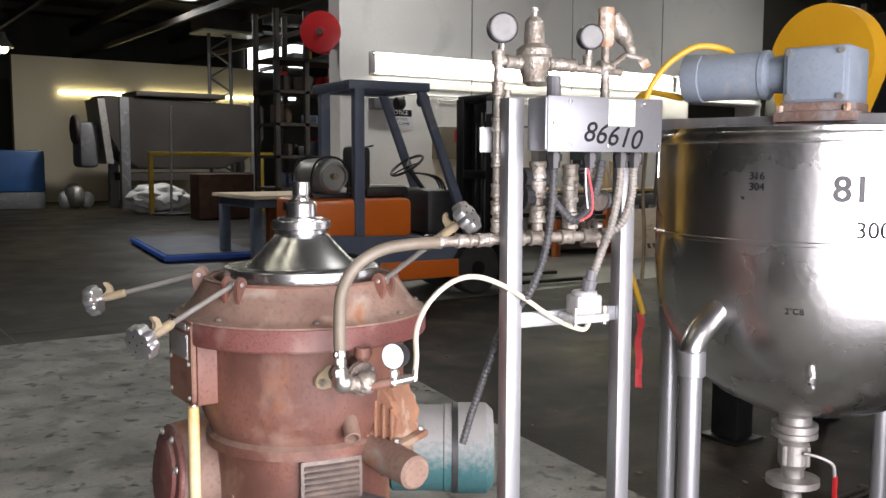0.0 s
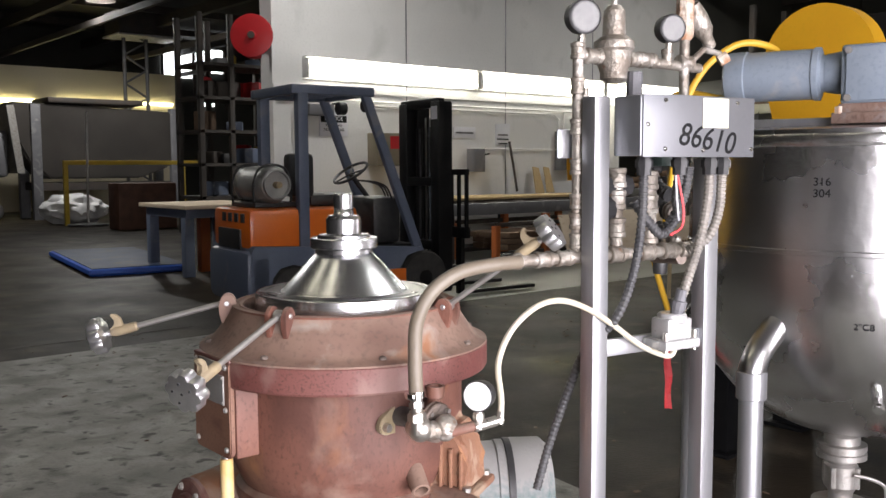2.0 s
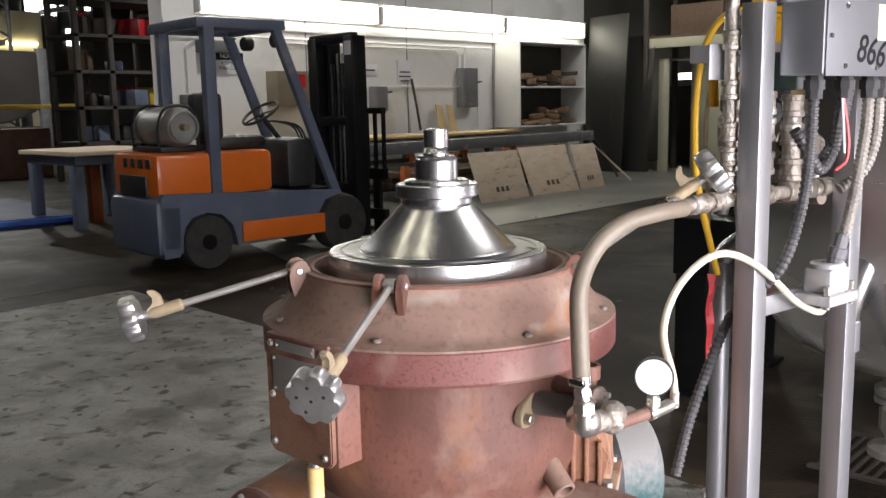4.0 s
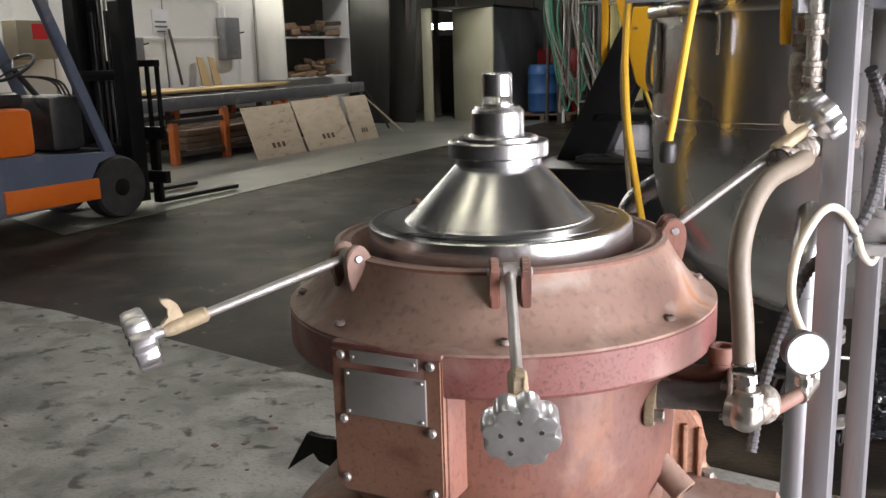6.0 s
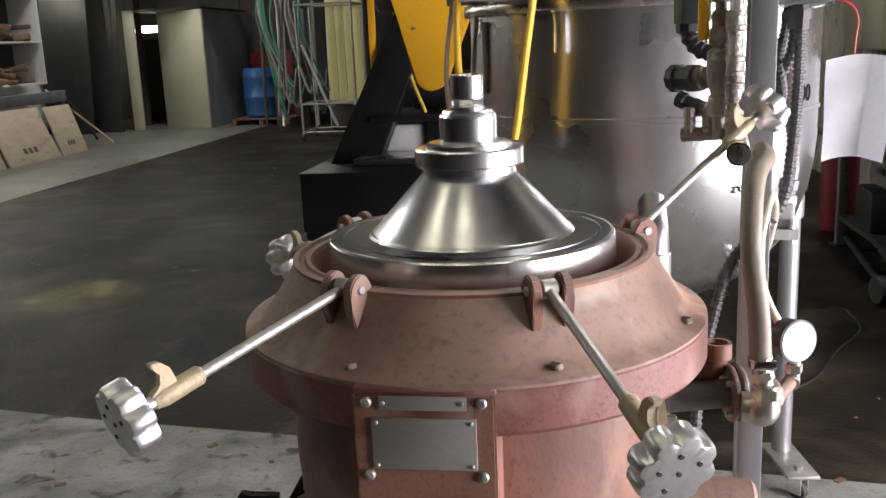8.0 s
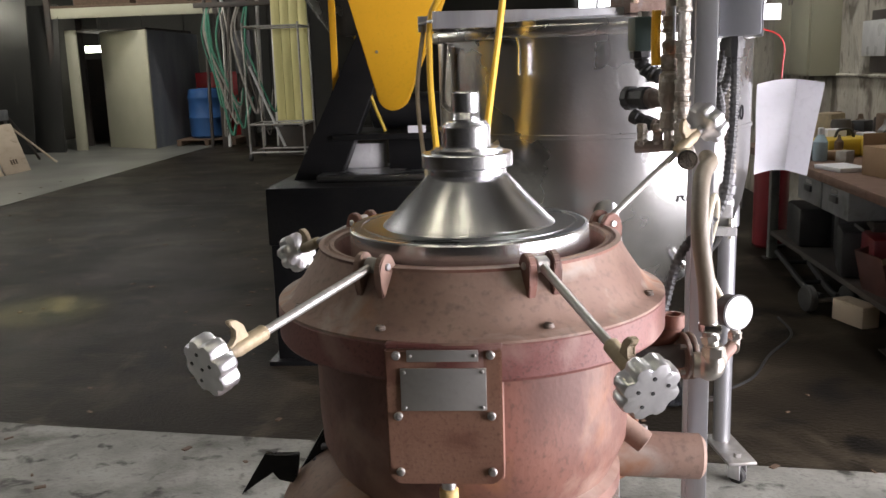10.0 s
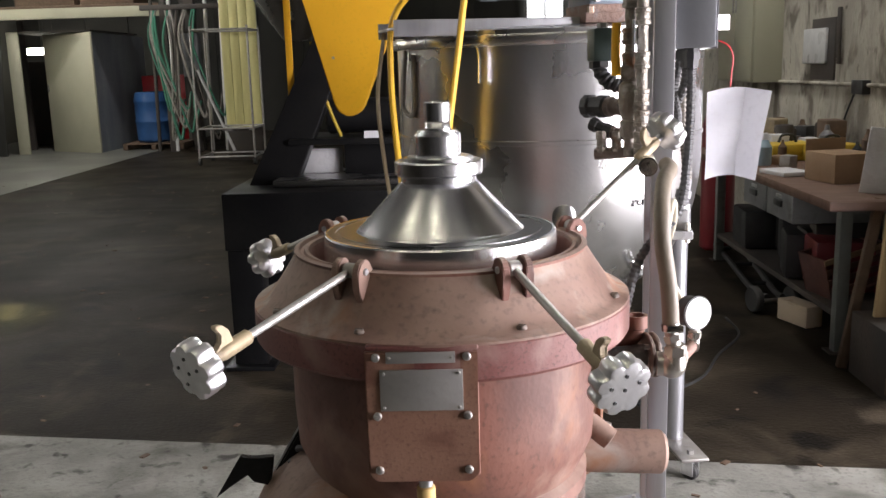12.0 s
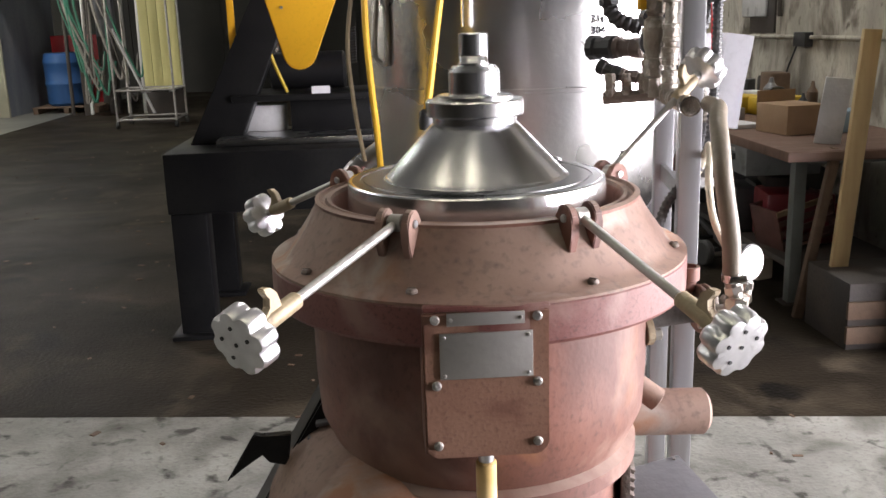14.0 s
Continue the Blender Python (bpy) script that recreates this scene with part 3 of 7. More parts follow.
def clamp_bolt(at, knob):
    """The two ears on the hood, the pin, the swung-out rod, its fork and hand wheel."""
    a = math.atan2(at[1] - SY, at[0] - SX)
    m = Matrix.Translation((SX, SY, 0)) @ Matrix.Rotation(a, 4, "Z")
    ear = [(0.196, 1.078), (0.197, 1.090), (0.204, 1.101), (0.213, 1.1035), (0.221, 1.100), (0.2265, 1.092), (0.2275, 1.082), (0.2265, 1.068), (0.2225, 1.050), (0.205, 1.055)]
    for s in (-1, 1):
        part("ear", prism(ear, 0.010, m @ pose(0, s * 0.0160 - 0.005, 0), bev=0.0015), RUST, sep)
    lug = m @ Vector((0.2135, 0, 1.088))
    y = (m.to_3x3() @ Vector((0, 1, 0))).normalized()
    bolt = part("clamp_bolt", cyl(lug - y * 0.0235, lug + y * 0.0235, 0.0046, seg=14, bev=0.001), ALU, sep, "swing bolt with a lobed hand wheel")
    k = Vector(knob)
    d = (k - lug).normalized()
    n = (k - lug).length
    part("rod", cyl(lug, lug + d * (n - 0.01), 0.0052, seg=16), DULL, bolt, "bare steel rod")
    part("eye", cyl(lug - y * 0.008, lug + y * 0.008, 0.0095, seg=18, bev=0.001), DULL, bolt)
    fork = turned(lug + d * (n - 0.075), lug + d * (n - 0.026), [(0.0062, 0), (0.0088, 0.06), (0.0092, 0.8), (0.007, 1)], 18)
    up = Vector((0, 0, 1)) - d * d.z
    up.normalize()
    t = d.cross(up)
    f = Matrix((d.to_4d(), t.to_4d(), up.to_4d(), (0, 0, 0, 1))).transposed()
    f.translation = lug + d * (n - 0.055)
    for i in range(3):
        f[3][i] = 0
    horn = [(0.004, 0.004), (0.006, 0.022), (0.013, 0.031), (0.0215, 0.033), (0.0215, 0.028), (0.016, 0.021), (0.019, 0.012), (0.030, 0.007), (0.030, 0.002)]
    prism(horn, 0.009, f @ pose(0, -0.0045, 0), bm=fork, bev=0.001)
    part("fork", fork, BRASS, bolt, "stained bronze forked sleeve")
    part("collar", cyl(k - d * 0.03, k - d * 0.008, 0.0062, seg=14, bev=0.001), ALU, bolt)
    w = handwheel()
    w.transform(axis(k, k + d) @ pose(0, 0, 0, 0, 0, random.uniform(0, 40)))
    wheel = part("hand_wheel", w, ALU, bolt, "lobed cast aluminium hand wheel")
    fr = axis(k, k + d)
    for i in range(5):
        q = 2 * math.pi * i / 5 + 0.4
        rr = 0.017 if i < 4 else 0.0
        part("hole", cyl(fr @ Vector((rr * math.cos(q), rr * math.sin(q), 0.006)), fr @ Vector((rr * math.cos(q), rr * math.sin(q), 0.0104)), 0.0021, seg=10), BLACK, wheel)


clamp_bolt((-1.873, 0.678), (-2.013, 0.496, 1.028))
clamp_bolt((-1.673, 0.676), (-1.578, 0.467, 1.013))
clamp_bolt((-1.566, 0.956), (-1.410, 1.045, 1.222))
clamp_bolt((-1.940, 1.000), (-2.075, 1.123, 1.014))
for a in (-148, -112, -66, -20, 25, 70, 115, 160):
    p = (SX + 0.248 * math.cos(radians(a)), SY + 0.248 * math.sin(radians(a)), 1.0215)
    screw(p, (0, 0, 1), 0.0065, sep, DARKPIPE)

# side fittings: feed pipe, flanges, elbow, gauge
part("feed_pipe", cyl((-1.60, 0.827, 0.913), (-1.474, 0.843, 0.920), 0.0165, seg=24), mat("grimy_grey_pipe", (0.10, 0.095, 0.092), (0.14, 0.125, 0.115), 0.55, 0.2, 14, 120, 0.25), sep, "grimy grey iron feed pipe")
fm = pose(-1.566, 0.8305, 0.913, 0, 0, 7)
oval = [(0.046 * math.cos(a) * (0.72 if abs(math.sin(a)) > 0.75 else 1.0), 0.024 * math.sin(a)) for a in [k * math.pi / 12 for k in range(24)]]
pipe_flange = part("mounting_flange", prism(oval, 0.011, fm @ pose(0, 0, 0, 0, 0, -90) @ pose(0, 0, 0, 0, 18, 0), bev=0.0015), BRASS, sep, "stained two-bolt pipe flange")
for sy in (-0.034, 0.034):
    c = fm @ pose(0, 0, 0, 18, 0, 0) @ Vector((0.008, sy, 0))
    part("flange_bolt", cyl(c, c + Vector((0.014, 0.002, 0)), 0.0075, seg=6, bev=0.001), CLEAR, pipe_flange)
b = cyl((-1.480, 0.842, 0.920), (-1.474, 0.843, 0.920), 0.0325, seg=28, bev=0.0015)
cyl((-1.471, 0.843, 0.920), (-1.464, 0.844, 0.920), 0.0325, seg=28, bm=b, bev=0.002)
disc = part("pipe_flange", b, DARKPIPE, sep, "pair of dark bolted flange rings")
for k in range(4):
    q = math.pi / 4 + k * math.pi / 2
    part("ring_bolt", cyl((-1.484, 0.8425 + 0.025 * math.cos(q), 0.920 + 0.025 * math.sin(q)), (-1.459, 0.8435 + 0.025 * math.cos(q), 0.920 + 0.025 * math.sin(q)), 0.0038, seg=6), DULL, disc)
b = sphere((-1.452, 0.795, 0.922), 0.020, seg=16)
cyl((-1.472, 0.798, 0.922), (-1.445, 0.795, 0.922), 0.0165, seg=16, bm=b)
cyl((-1.449, 0.788, 0.918), (-1.449, 0.786, 0.953), 0.0125, seg=16, bm=b)
cyl((-1.449, 0.786, 0.938), (-1.449, 0.786, 0.950), 0.0150, seg=6, bm=b)
part("elbow", b, CLEAR, sep, "nickel-plated pipe elbow")
b = cyl((-1.451, 0.788, 0.950), (-1.455, 0.790, 0.972), 0.0098, seg=14)
cyl((-1.452, 0.788, 0.957), (-1.454, 0.789, 0.965), 0.0122, seg=6, bm=b)
part("hose_nipple", b, CLEAR, sep)
b = cyl((-1.455, 0.790, 0.972), (-1.456, 0.790, 0.982), 0.0128, seg=20)
box(-1.464, -1.442, 0.773, 0.781, 0.972, 0.982, 0.001, bm=b)
part("hose_clamp", b, CHROME, sep)
b = sphere((-1.438, 0.835, 0.920), 0.022, scale=(0.8, 1, 1), seg=16)
cyl((-1.452, 0.797, 0.918), (-1.437, 0.835, 0.919), 0.015, seg=14, bm=b)
part("check_valve", b, PIPE, sep)
part("nipple", cyl((-1.43, 0.838, 0.914), (-1.405, 0.872, 0.924), 0.0085, seg=14), RUST, sep)
b = cyl((-1.405, 0.866, 0.922), (-1.396, 0.905, 0.927), 0.0085, seg=14)
cyl((-1.402, 0.873, 0.918), (-1.402, 0.873, 0.948), 0.0068, seg=12, bm=b)
cyl((-1.402, 0.873, 0.934), (-1.402, 0.873, 0.944), 0.0095, seg=6, bm=b)
cyl((-1.396, 0.900, 0.926), (-1.394, 0.916, 0.928), 0.0065, seg=10, bm=b)
cyl((-1.394, 0.912, 0.922), (-1.394, 0.914, 0.942), 0.006, seg=10, bm=b)
part("gauge_tee", b, CLEAR, sep)
g0, gd = Vector((-1.401, 0.872, 0.972)), Vector((0.45, -0.89, 0.06)).normalized()
gauge = part("pressure_gauge", turned(g0 - gd * 0.022, g0 + gd * 0.004, [(0.019, 0), (0.0225, 0.1), (0.0232, 0.8), (0.025, 0.85), (0.025, 1.0), (0.0225, 1.0)], 32), BLACK, sep, "small pressure gauge with a pale dial")
part("dial", cyl(g0 + gd * 0.003, g0 + gd * 0.0052, 0.0228, seg=32), DIAL, gauge)
b = tube([(-1.60, 0.880, 0.936), (-1.535, 0.866, 0.934), (-1.506, 0.859, 0.936), (-1.492, 0.857, 0.948), (-1.489, 0.857, 0.962)], 0.0125, 16)
lathe([(0.0125, 0.955), (0.0155, 0.957), (0.0155, 0.975), (0.0110, 0.975), (0.0110, 0.958)], (-1.489, 0.857), 20, bm=b, cap=False)
part("vent_elbow", b, RUST, sep)
b = tube([(-1.455, 0.790, 0.972), (-1.459, 0.791, 1.03), (-1.466, 0.801, 1.09), (-1.462, 0.829, 1.135), (-1.450, 0.875, 1.163), (-1.430, 0.93, 1.173), (-1.424, 0.985, 1.174)], 0.0115, 18)
part("feed_hose", b, HOSE, sep, "aged tan rubber hose")
b = tube([(-1.394, 0.914, 0.940), (-1.402, 0.922, 0.962), (-1.425, 0.938, 1.012), (-1.425, 0.968, 1.062), (-1.410, 1.010, 1.098), (-1.396, 1.055, 1.106), (-1.382, 1.105, 1.089), (-1.37, 1.16, 1.056), (-1.362, 1.228, 1.012), (-1.352, 1.29, 0.986), (-1.346, 1.305, 0.993), (-1.346, 1.306, 1.012)], 0.0052, 12)
part("signal_tube", b, CREAM, sep, "thin cream plastic tube")

# outlet casting, stub and lower pipes
om = pose(-1.580, 0.972, 0.81, 0, 0, 28)
b = prism([(-0.050, -0.05), (0.050, -0.05), (0.046, 0.0), (0.036, 0.045), (0.012, 0.075), (-0.05, 0.085)], 0.092, om @ pose(0, -0.046, 0), bev=0.012)
cyl(om @ Vector((-0.06, 0, 0.03)), om @ Vector((0.02, 0, 0.02)), 0.05, 0.042, seg=24, bm=b)
casting = part("outlet_casting", b, SCALERUST, sep)
part("casting_flange", box(-0.060, 0.060, -0.064, 0.064, -0.060, -0.044, 0.006, m=om), SCALERUST, casting)
for sx in (-0.046, 0.046):
    for sy in (-0.05, 0.05):
        part("flange_bolt", cyl(om @ Vector((sx, sy, -0.066)), om @ Vector((sx, sy, -0.036)), 0.0075, seg=6), DULL, casting)
part("flange_neck", turned(om @ Vector((0.0, 0, -0.055)), om @ Vector((0.02, 0, -0.12)), [(0.045, 0), (0.042, 0.4), (0.038, 1)], 24), SCALERUST, casting)
for k in range(5):
    part("casting_rib", box(-0.003, 0.003, -0.053, -0.043, -0.048, 0.048 - 0.006 * k, 0.0015, m=om @ pose(-0.042 + 0.019 * k, 0, 0)), SCALERUST, casting)
for k in range(3):
    part("rib", tube([(-1.640 + 0.006 * k, 0.80 + 0.022 * k, 0.76), (-1.600 + 0.008 * k, 0.815 + 0.022 * k, 0.80), (-1.585 + 0.008 * k, 0.835 + 0.022 * k, 0.86)], 0.006, 8), RUST, sep)
b = lathe([(0.0165, 0), (0.0165, 0.052), (0.0145, 0.053), (0.0125, 0.053), (0.0125, 0.01)], seg=24, m=axis((-1.566, 0.868, 0.818), (-1.522, 0.853, 0.786)))
cyl((-1.594, 0.878, 0.838), (-1.564, 0.868, 0.817), 0.022, seg=20, bm=b, bev=0.003)
part("drain_stub", b, DUSTY, sep, "short open drain stub")
b = cyl((-1.62, 0.93, 0.742), (-1.428, 0.94, 0.729), 0.034, seg=28, bev=0.006)
part("discharge_pipe", b, DUSTY, sep, "dusty red discharge pipe")
GA, GB = Vector((-1.912, 0.622, 0.650)), Vector((-0.06, -0.99, 0.10)).normalized()
b = turned(GA, GA - GB * 0.24, [(0.106, 0), (0.112, 0.04), (0.116, 0.12), (0.128, 0.3), (0.150, 0.6), (0.172, 1)], 48)
part("gear_housing", b, DUSTY, sep)
fl = part("gear_cover", turned(GA + GB * 0.022, GA - GB * 0.002, [(0.070, 0), (0.078, 0.12), (0.082, 0.4), (0.104, 0.45), (0.108, 0.6), (0.108, 0.9), (0.105, 1)], 48), BANDRED, sep, "round bolted gear cover")
for i in range(8):
    q = 2 * math.pi * i / 8 + 0.39
    fr = axis(GA + GB * 0.014, GA + GB * 0.2)
    screw(fr @ Vector((0.094 * math.cos(q), 0.094 * math.sin(q), 0)), fr.to_3x3() @ Vector((0, 0, 1)), 0.0075, fl, DULL)
motor = part("drive_motor", turned((-1.81, 1.11, 0.65), (-1.672, 1.305, 0.65), [(0.085, 0), (0.10, 0.05), (0.10, 0.55), (0.103, 0.56), (0.103, 0.98), (0.09, 1)], 40), TEAL, sep, "faded green drive motor")
part("fan_cover", turned((-1.716, 1.243, 0.65), (-1.667, 1.312, 0.65), [(0.105, 0), (0.106, 0.1), (0.106, 0.8), (0.09, 1)], 40), TEAL, motor)
m = axis((-1.81, 1.11, 0.65), (-1.672, 1.305, 0.65))
part("motor_strap", lathe([(0.101, 0.15), (0.1065, 0.152), (0.1065, 0.165), (0.101, 0.167)], seg=40, m=m, cap=False), BLACK, motor)
part("lifting_eye", tube([(-1.80 + 0.012 * math.cos(t), 1.17, 0.765 + 0.012 * math.sin(t)) for t in (0, 0.9, 1.8, 2.7, 3.6, 4.5, 5.4, 6.283)], 0.003, 8, 3), DULL, motor)
# louvred plate on the pedestal
lm = pose(-1.579, 0.835, 0.686, 0, 0, 80)
lp = part("louvre_plate", box(-0.064, 0.064, -0.006, 0.006, -0.052, 0.052, 0.001, m=lm), DARKPIPE, sep)
for i in range(8):
    part("louvre", box(-0.056, 0.056, -0.013, -0.004, -0.003, 0.003, 0.0008, m=lm @ pose(0, 0, -0.043 + i * 0.0122, 25)), DARKPIPE, lp)
# grey electrical box on the pedestal
tm = pose(-1.548, 0.914, 0.658, 11, -4, 15)
ebox = part("terminal_box", box(-0.084, 0.084, -0.26, 0.0, -0.055, 0.0, 0.003, m=tm), GREYPAINT, sep, "grey terminal box with three knock-outs")
part("box_base", box(-0.070, 0.098, -0.27, -0.012, -0.12, -0.030, 0.003, m=tm), GREYPAINT, ebox)
for y in (-0.040, -0.080, -0.118):
    part("knock_out", cyl(tm @ Vector((-0.052, y, -0.003)), tm @ Vector((-0.052, y, 0.002)), 0.0095, seg=20), BLACK, ebox)
for x, y in ((-0.075, -0.012), (0.072, -0.008)):
    part("box_screw", cyl(tm @ Vector((x, y, -0.002)), tm @ Vector((x, y, 0.002)), 0.003, seg=10), DULL, ebox)
# finned brake guard with a pointed bracket on the shaded flank
b = prism([(-1.972, 0.828), (-2.111, 0.593), (-2.215, 0.417), (-2.215, 0.30), (-1.97, 0.30), (-1.93, 0.80)], 0.10, pose(0, 0.868, 0), bev=0.004)
guard = part("brake_guard", b, BLACKPAINT, sep, "dark finned guard")
gd = Vector((-0.509, 0, -0.861))
for i in range(11):
    c = Vector((-1.975, 0.868, 0.815)) + gd * (0.024 * i)
    part("fin", box(-0.045, 0.012, -0.012, 0.106, -0.003, 0.003, 0.001, m=Matrix.Translation(c + Vector((0.042, 0, -0.01))) @ pose(0, 0, 0, 0, -8, 0)), GREYPAINT, guard)
part("pointer_bracket", prism([(-2.114, 0.703), (-2.073, 0.770), (-2.060, 0.765), (-2.023, 0.768), (-2.030, 0.722), (-2.056, 0.728), (-2.063, 0.742)], 0.012, pose(0, 0.856, 0), bev=0.0015), BLACKPAINT, sep, "pointed black bracket")
part("guard_knob", sphere((-2.104, 0.80, 0.632), 0.019, scale=(1, 1, 0.8), bm=cyl((-2.09, 0.80, 0.632), (-2.06, 0.875, 0.63), 0.007, seg=10)), DULL, sep)
# cast marks on the pedestal
for x, z in ((-0.006, 0.612), (0.004, 0.612), (-0.004, 0.572), (0.006, 0.572)):
    part("cast_mark", box(-0.004, 0.004, -0.002, 0.003, -0.006, 0.006, 0.001, m=pose(SX + 0.035 + x * 1.1, SY - 0.1815, z + 0.03, 0, 0, 10)), RUST, sep)
# crisp edges on the turned steel
for o in sep.children:
    if o.data and o.data.materials[0] in (STEEL, FLANGE):
        o.data.set_sharp_from_angle(angle=radians(11))

# ---- jacketed kettle ----
KX, KY, KR = -1.483, 2.305, 0.435
ket = thing("mixing_kettle", (KX, KY, 0), "large stainless steel mixing kettle on four legs with castors", "kettle")
prof = [(0.435, 1.385), (0.435, 1.139), (0.4385, 1.137), (0.4385, 1.128), (0.435, 1.126), (0.435, 1.06), (0.430, 1.00), (0.418, 0.93), (0.395, 0.86), (0.36, 0.795), (0.31, 0.735), (0.25, 0.688), (0.18, 0.655), (0.10, 0.637), (0.05, 0.633)]
shell = part("shell", lathe(prof + [(0.045, 0.64), (0.43, 1.05), (0.43, 1.38)], (KX, KY), 128, cap=False), TANK, ket)
part("rim", lathe([(0.43, 1.372), (0.449, 1.374), (0.451, 1.378), (0.451, 1.397), (0.449, 1.401), (0.43, 1.401)], (KX, KY), 128, cap=False), TANK, ket)
part("lid", lathe([(0.44, 1.401), (0.44, 1.412), (0.30, 1.425), (0.05, 1.430)], (KX, KY), 96), TANK, ket, "shallow steel lid")
b = box(-0.46, 0.46, -0.115, -0.109, 1.402, 1.443, 0.001, m=pose(KX, KY - 0.17, 0, 0, 0, 15))
box(-0.46, 0.46, 0.109, 0.115, 1.402, 1.443, 0.001, bm=b, m=pose(KX, KY - 0.17, 0, 0, 0, 15))
box(-0.46, 0.46, -0.109, 0.109, 1.4195, 1.4255, 0.001, bm=b, m=pose(KX, KY - 0.17, 0, 0, 0, 15))
bridge = part("bridge", b, BRUSHED, ket, "folded steel bridge across the rim")
for x in (-0.30, 0.12, 0.40):
    part("bolt", cyl(pose(KX, KY - 0.17, 0, 0, 0, 15) @ Vector((x, -0.095, 1.41)), pose(KX, KY - 0.17, 0, 0, 0, 15) @ Vector((x, -0.095, 1.44)), 0.010, seg=12, bev=0.001), DULL, bridge)
# agitator drive
D0, D1 = Vector((-1.690, 1.992, 1.550)), Vector((-1.450, 2.072, 1.550))
drive = part("drive_motor", turned(D0, D1, [(0.05, 0), (0.062, 0.02), (0.064, 0.05), (0.064, 0.20), (0.061, 0.21), (0.061, 0.82), (0.064, 0.83), (0.064, 0.88), (0.045, 0.9), (0.042, 1.0)], 40), MOTORBLUE, ket, "blue-grey electric motor")
part("fan_cover", turned(D0 - (D1 - D0) * 0.01, D0 + (D1 - D0) * 0.02, [(0.03, 0), (0.055, 0.4), (0.063, 1)], 36), BLACK, drive)
gm = pose(-1.345, 2.10, -0.037, 0, 0, 15)
gear = part("gearbox", box(-0.080, 0.080, -0.070, 0.085, 1.508, 1.645, 0.008, m=gm), MOTORBLUE, ket, "blue-grey gearbox on a rusty base")
part("gearbox_neck", cyl(D1 - (D1 - D0) * 0.06, D1 + (D1 - D0) * 0.16, 0.046, 0.055, seg=28), MOTORBLUE, gear)
part("face_plate", box(-0.068, 0.068, -0.077, -0.069, 1.515, 1.638, 0.003, m=gm), MOTORBLUE, gear)
for x in (-0.062, 0.062):
    for z in (1.522, 1.631):
        part("bolt", cyl(gm @ Vector((x, -0.085, z)), gm @ Vector((x, -0.070, z)), 0.0085, seg=6), DULL, gear)
part("gearbox_base", box(-0.095, 0.095, -0.085, 0.10, 1.463, 1.489, 0.003, m=gm), BROWNRUST, gear, "rusty cast base plate")
part("base_step", box(-0.082, 0.082, -0.075, 0.088, 1.486, 1.510, 0.003, m=gm), BROWNRUST, gear)
for x in (-0.08, 0.08):
    part("bolt", cyl(gm @ Vector((x, -0.080, 1.486)), gm @ Vector((x, -0.080, 1.503)), 0.009, seg=6), ORANGERUST, gear)
# legs with castors
for lx, ly, ca in ((-1.482, 1.796, -60), (-1.05, 2.49, -82), (-1.55, 2.82, 40), (-1.99, 2.30, 130)):
    d = Vector((KX - lx, KY - ly, 0)).normalized()
    p = Vector((lx, ly, 0))
    b = tube([p + d * 0.15 + Vector((0, 0, 0.985)), p + d * 0.075 + Vector((0, 0, 0.935)), p + d * 0.022 + Vector((0, 0, 0.895)), p + Vector((0, 0, 0.855)), p + Vector((0, 0, 0.82))], 0.031, 24)
    leg = part("leg", b, TANK, ket)
    part("leg_sleeve", cyl(p + Vector((0, 0, 0.795)), p + Vector((0, 0, 0.86)), 0.0345, seg=24, bev=0.002), BRUSHED, leg)
    part("leg_pipe", cyl(p + Vector((0, 0, 0.085)), p + Vector((0, 0, 0.80)), 0.0275, seg=24), BRUSHED, leg)
    q = p + Vector((0.14 * math.cos(radians(ca)), 0.14 * math.sin(radians(ca)), 0))
    pl = box(-0.045, 0.185, -0.045, 0.045, 0.078, 0.088, 0.002, m=Matrix.Translation(p) @ Matrix.Rotation(radians(ca), 4, "Z"))
    part("foot_plate", pl, DULL, leg)
    s = Vector((-math.sin(radians(ca + 35)), math.cos(radians(ca + 35)), 0))
    cas = part("castor", cyl(q + Vector((0, 0, 0.0)) + s * -0.011 + Vector((0, 0, 0.028)), q + s * 0.011 + Vector((0, 0, 0.028)), 0.028, seg=24, bev=0.003), RUBBER, ket)
    f = box(-0.022, 0.022, -0.02, -0.015, 0.02, 0.07, 0.002, m=Matrix.Translation(q) @ Matrix.Rotation(radians(ca + 35), 4, "Z"))
    box(-0.022, 0.022, 0.015, 0.02, 0.02, 0.07, 0.002, bm=f, m=Matrix.Translation(q) @ Matrix.Rotation(radians(ca + 35), 4, "Z"))
    box(-0.022, 0.022, -0.02, 0.02, 0.066, 0.078, 0.002, bm=f, m=Matrix.Translation(q) @ Matrix.Rotation(radians(ca + 35), 4, "Z"))
    part("fork", f, ALU, cas)
    part("swivel_nut", cyl(q + Vector((0, 0, 0.088)), q + Vector((0, 0, 0.102)), 0.012, seg=6), DULL, cas)
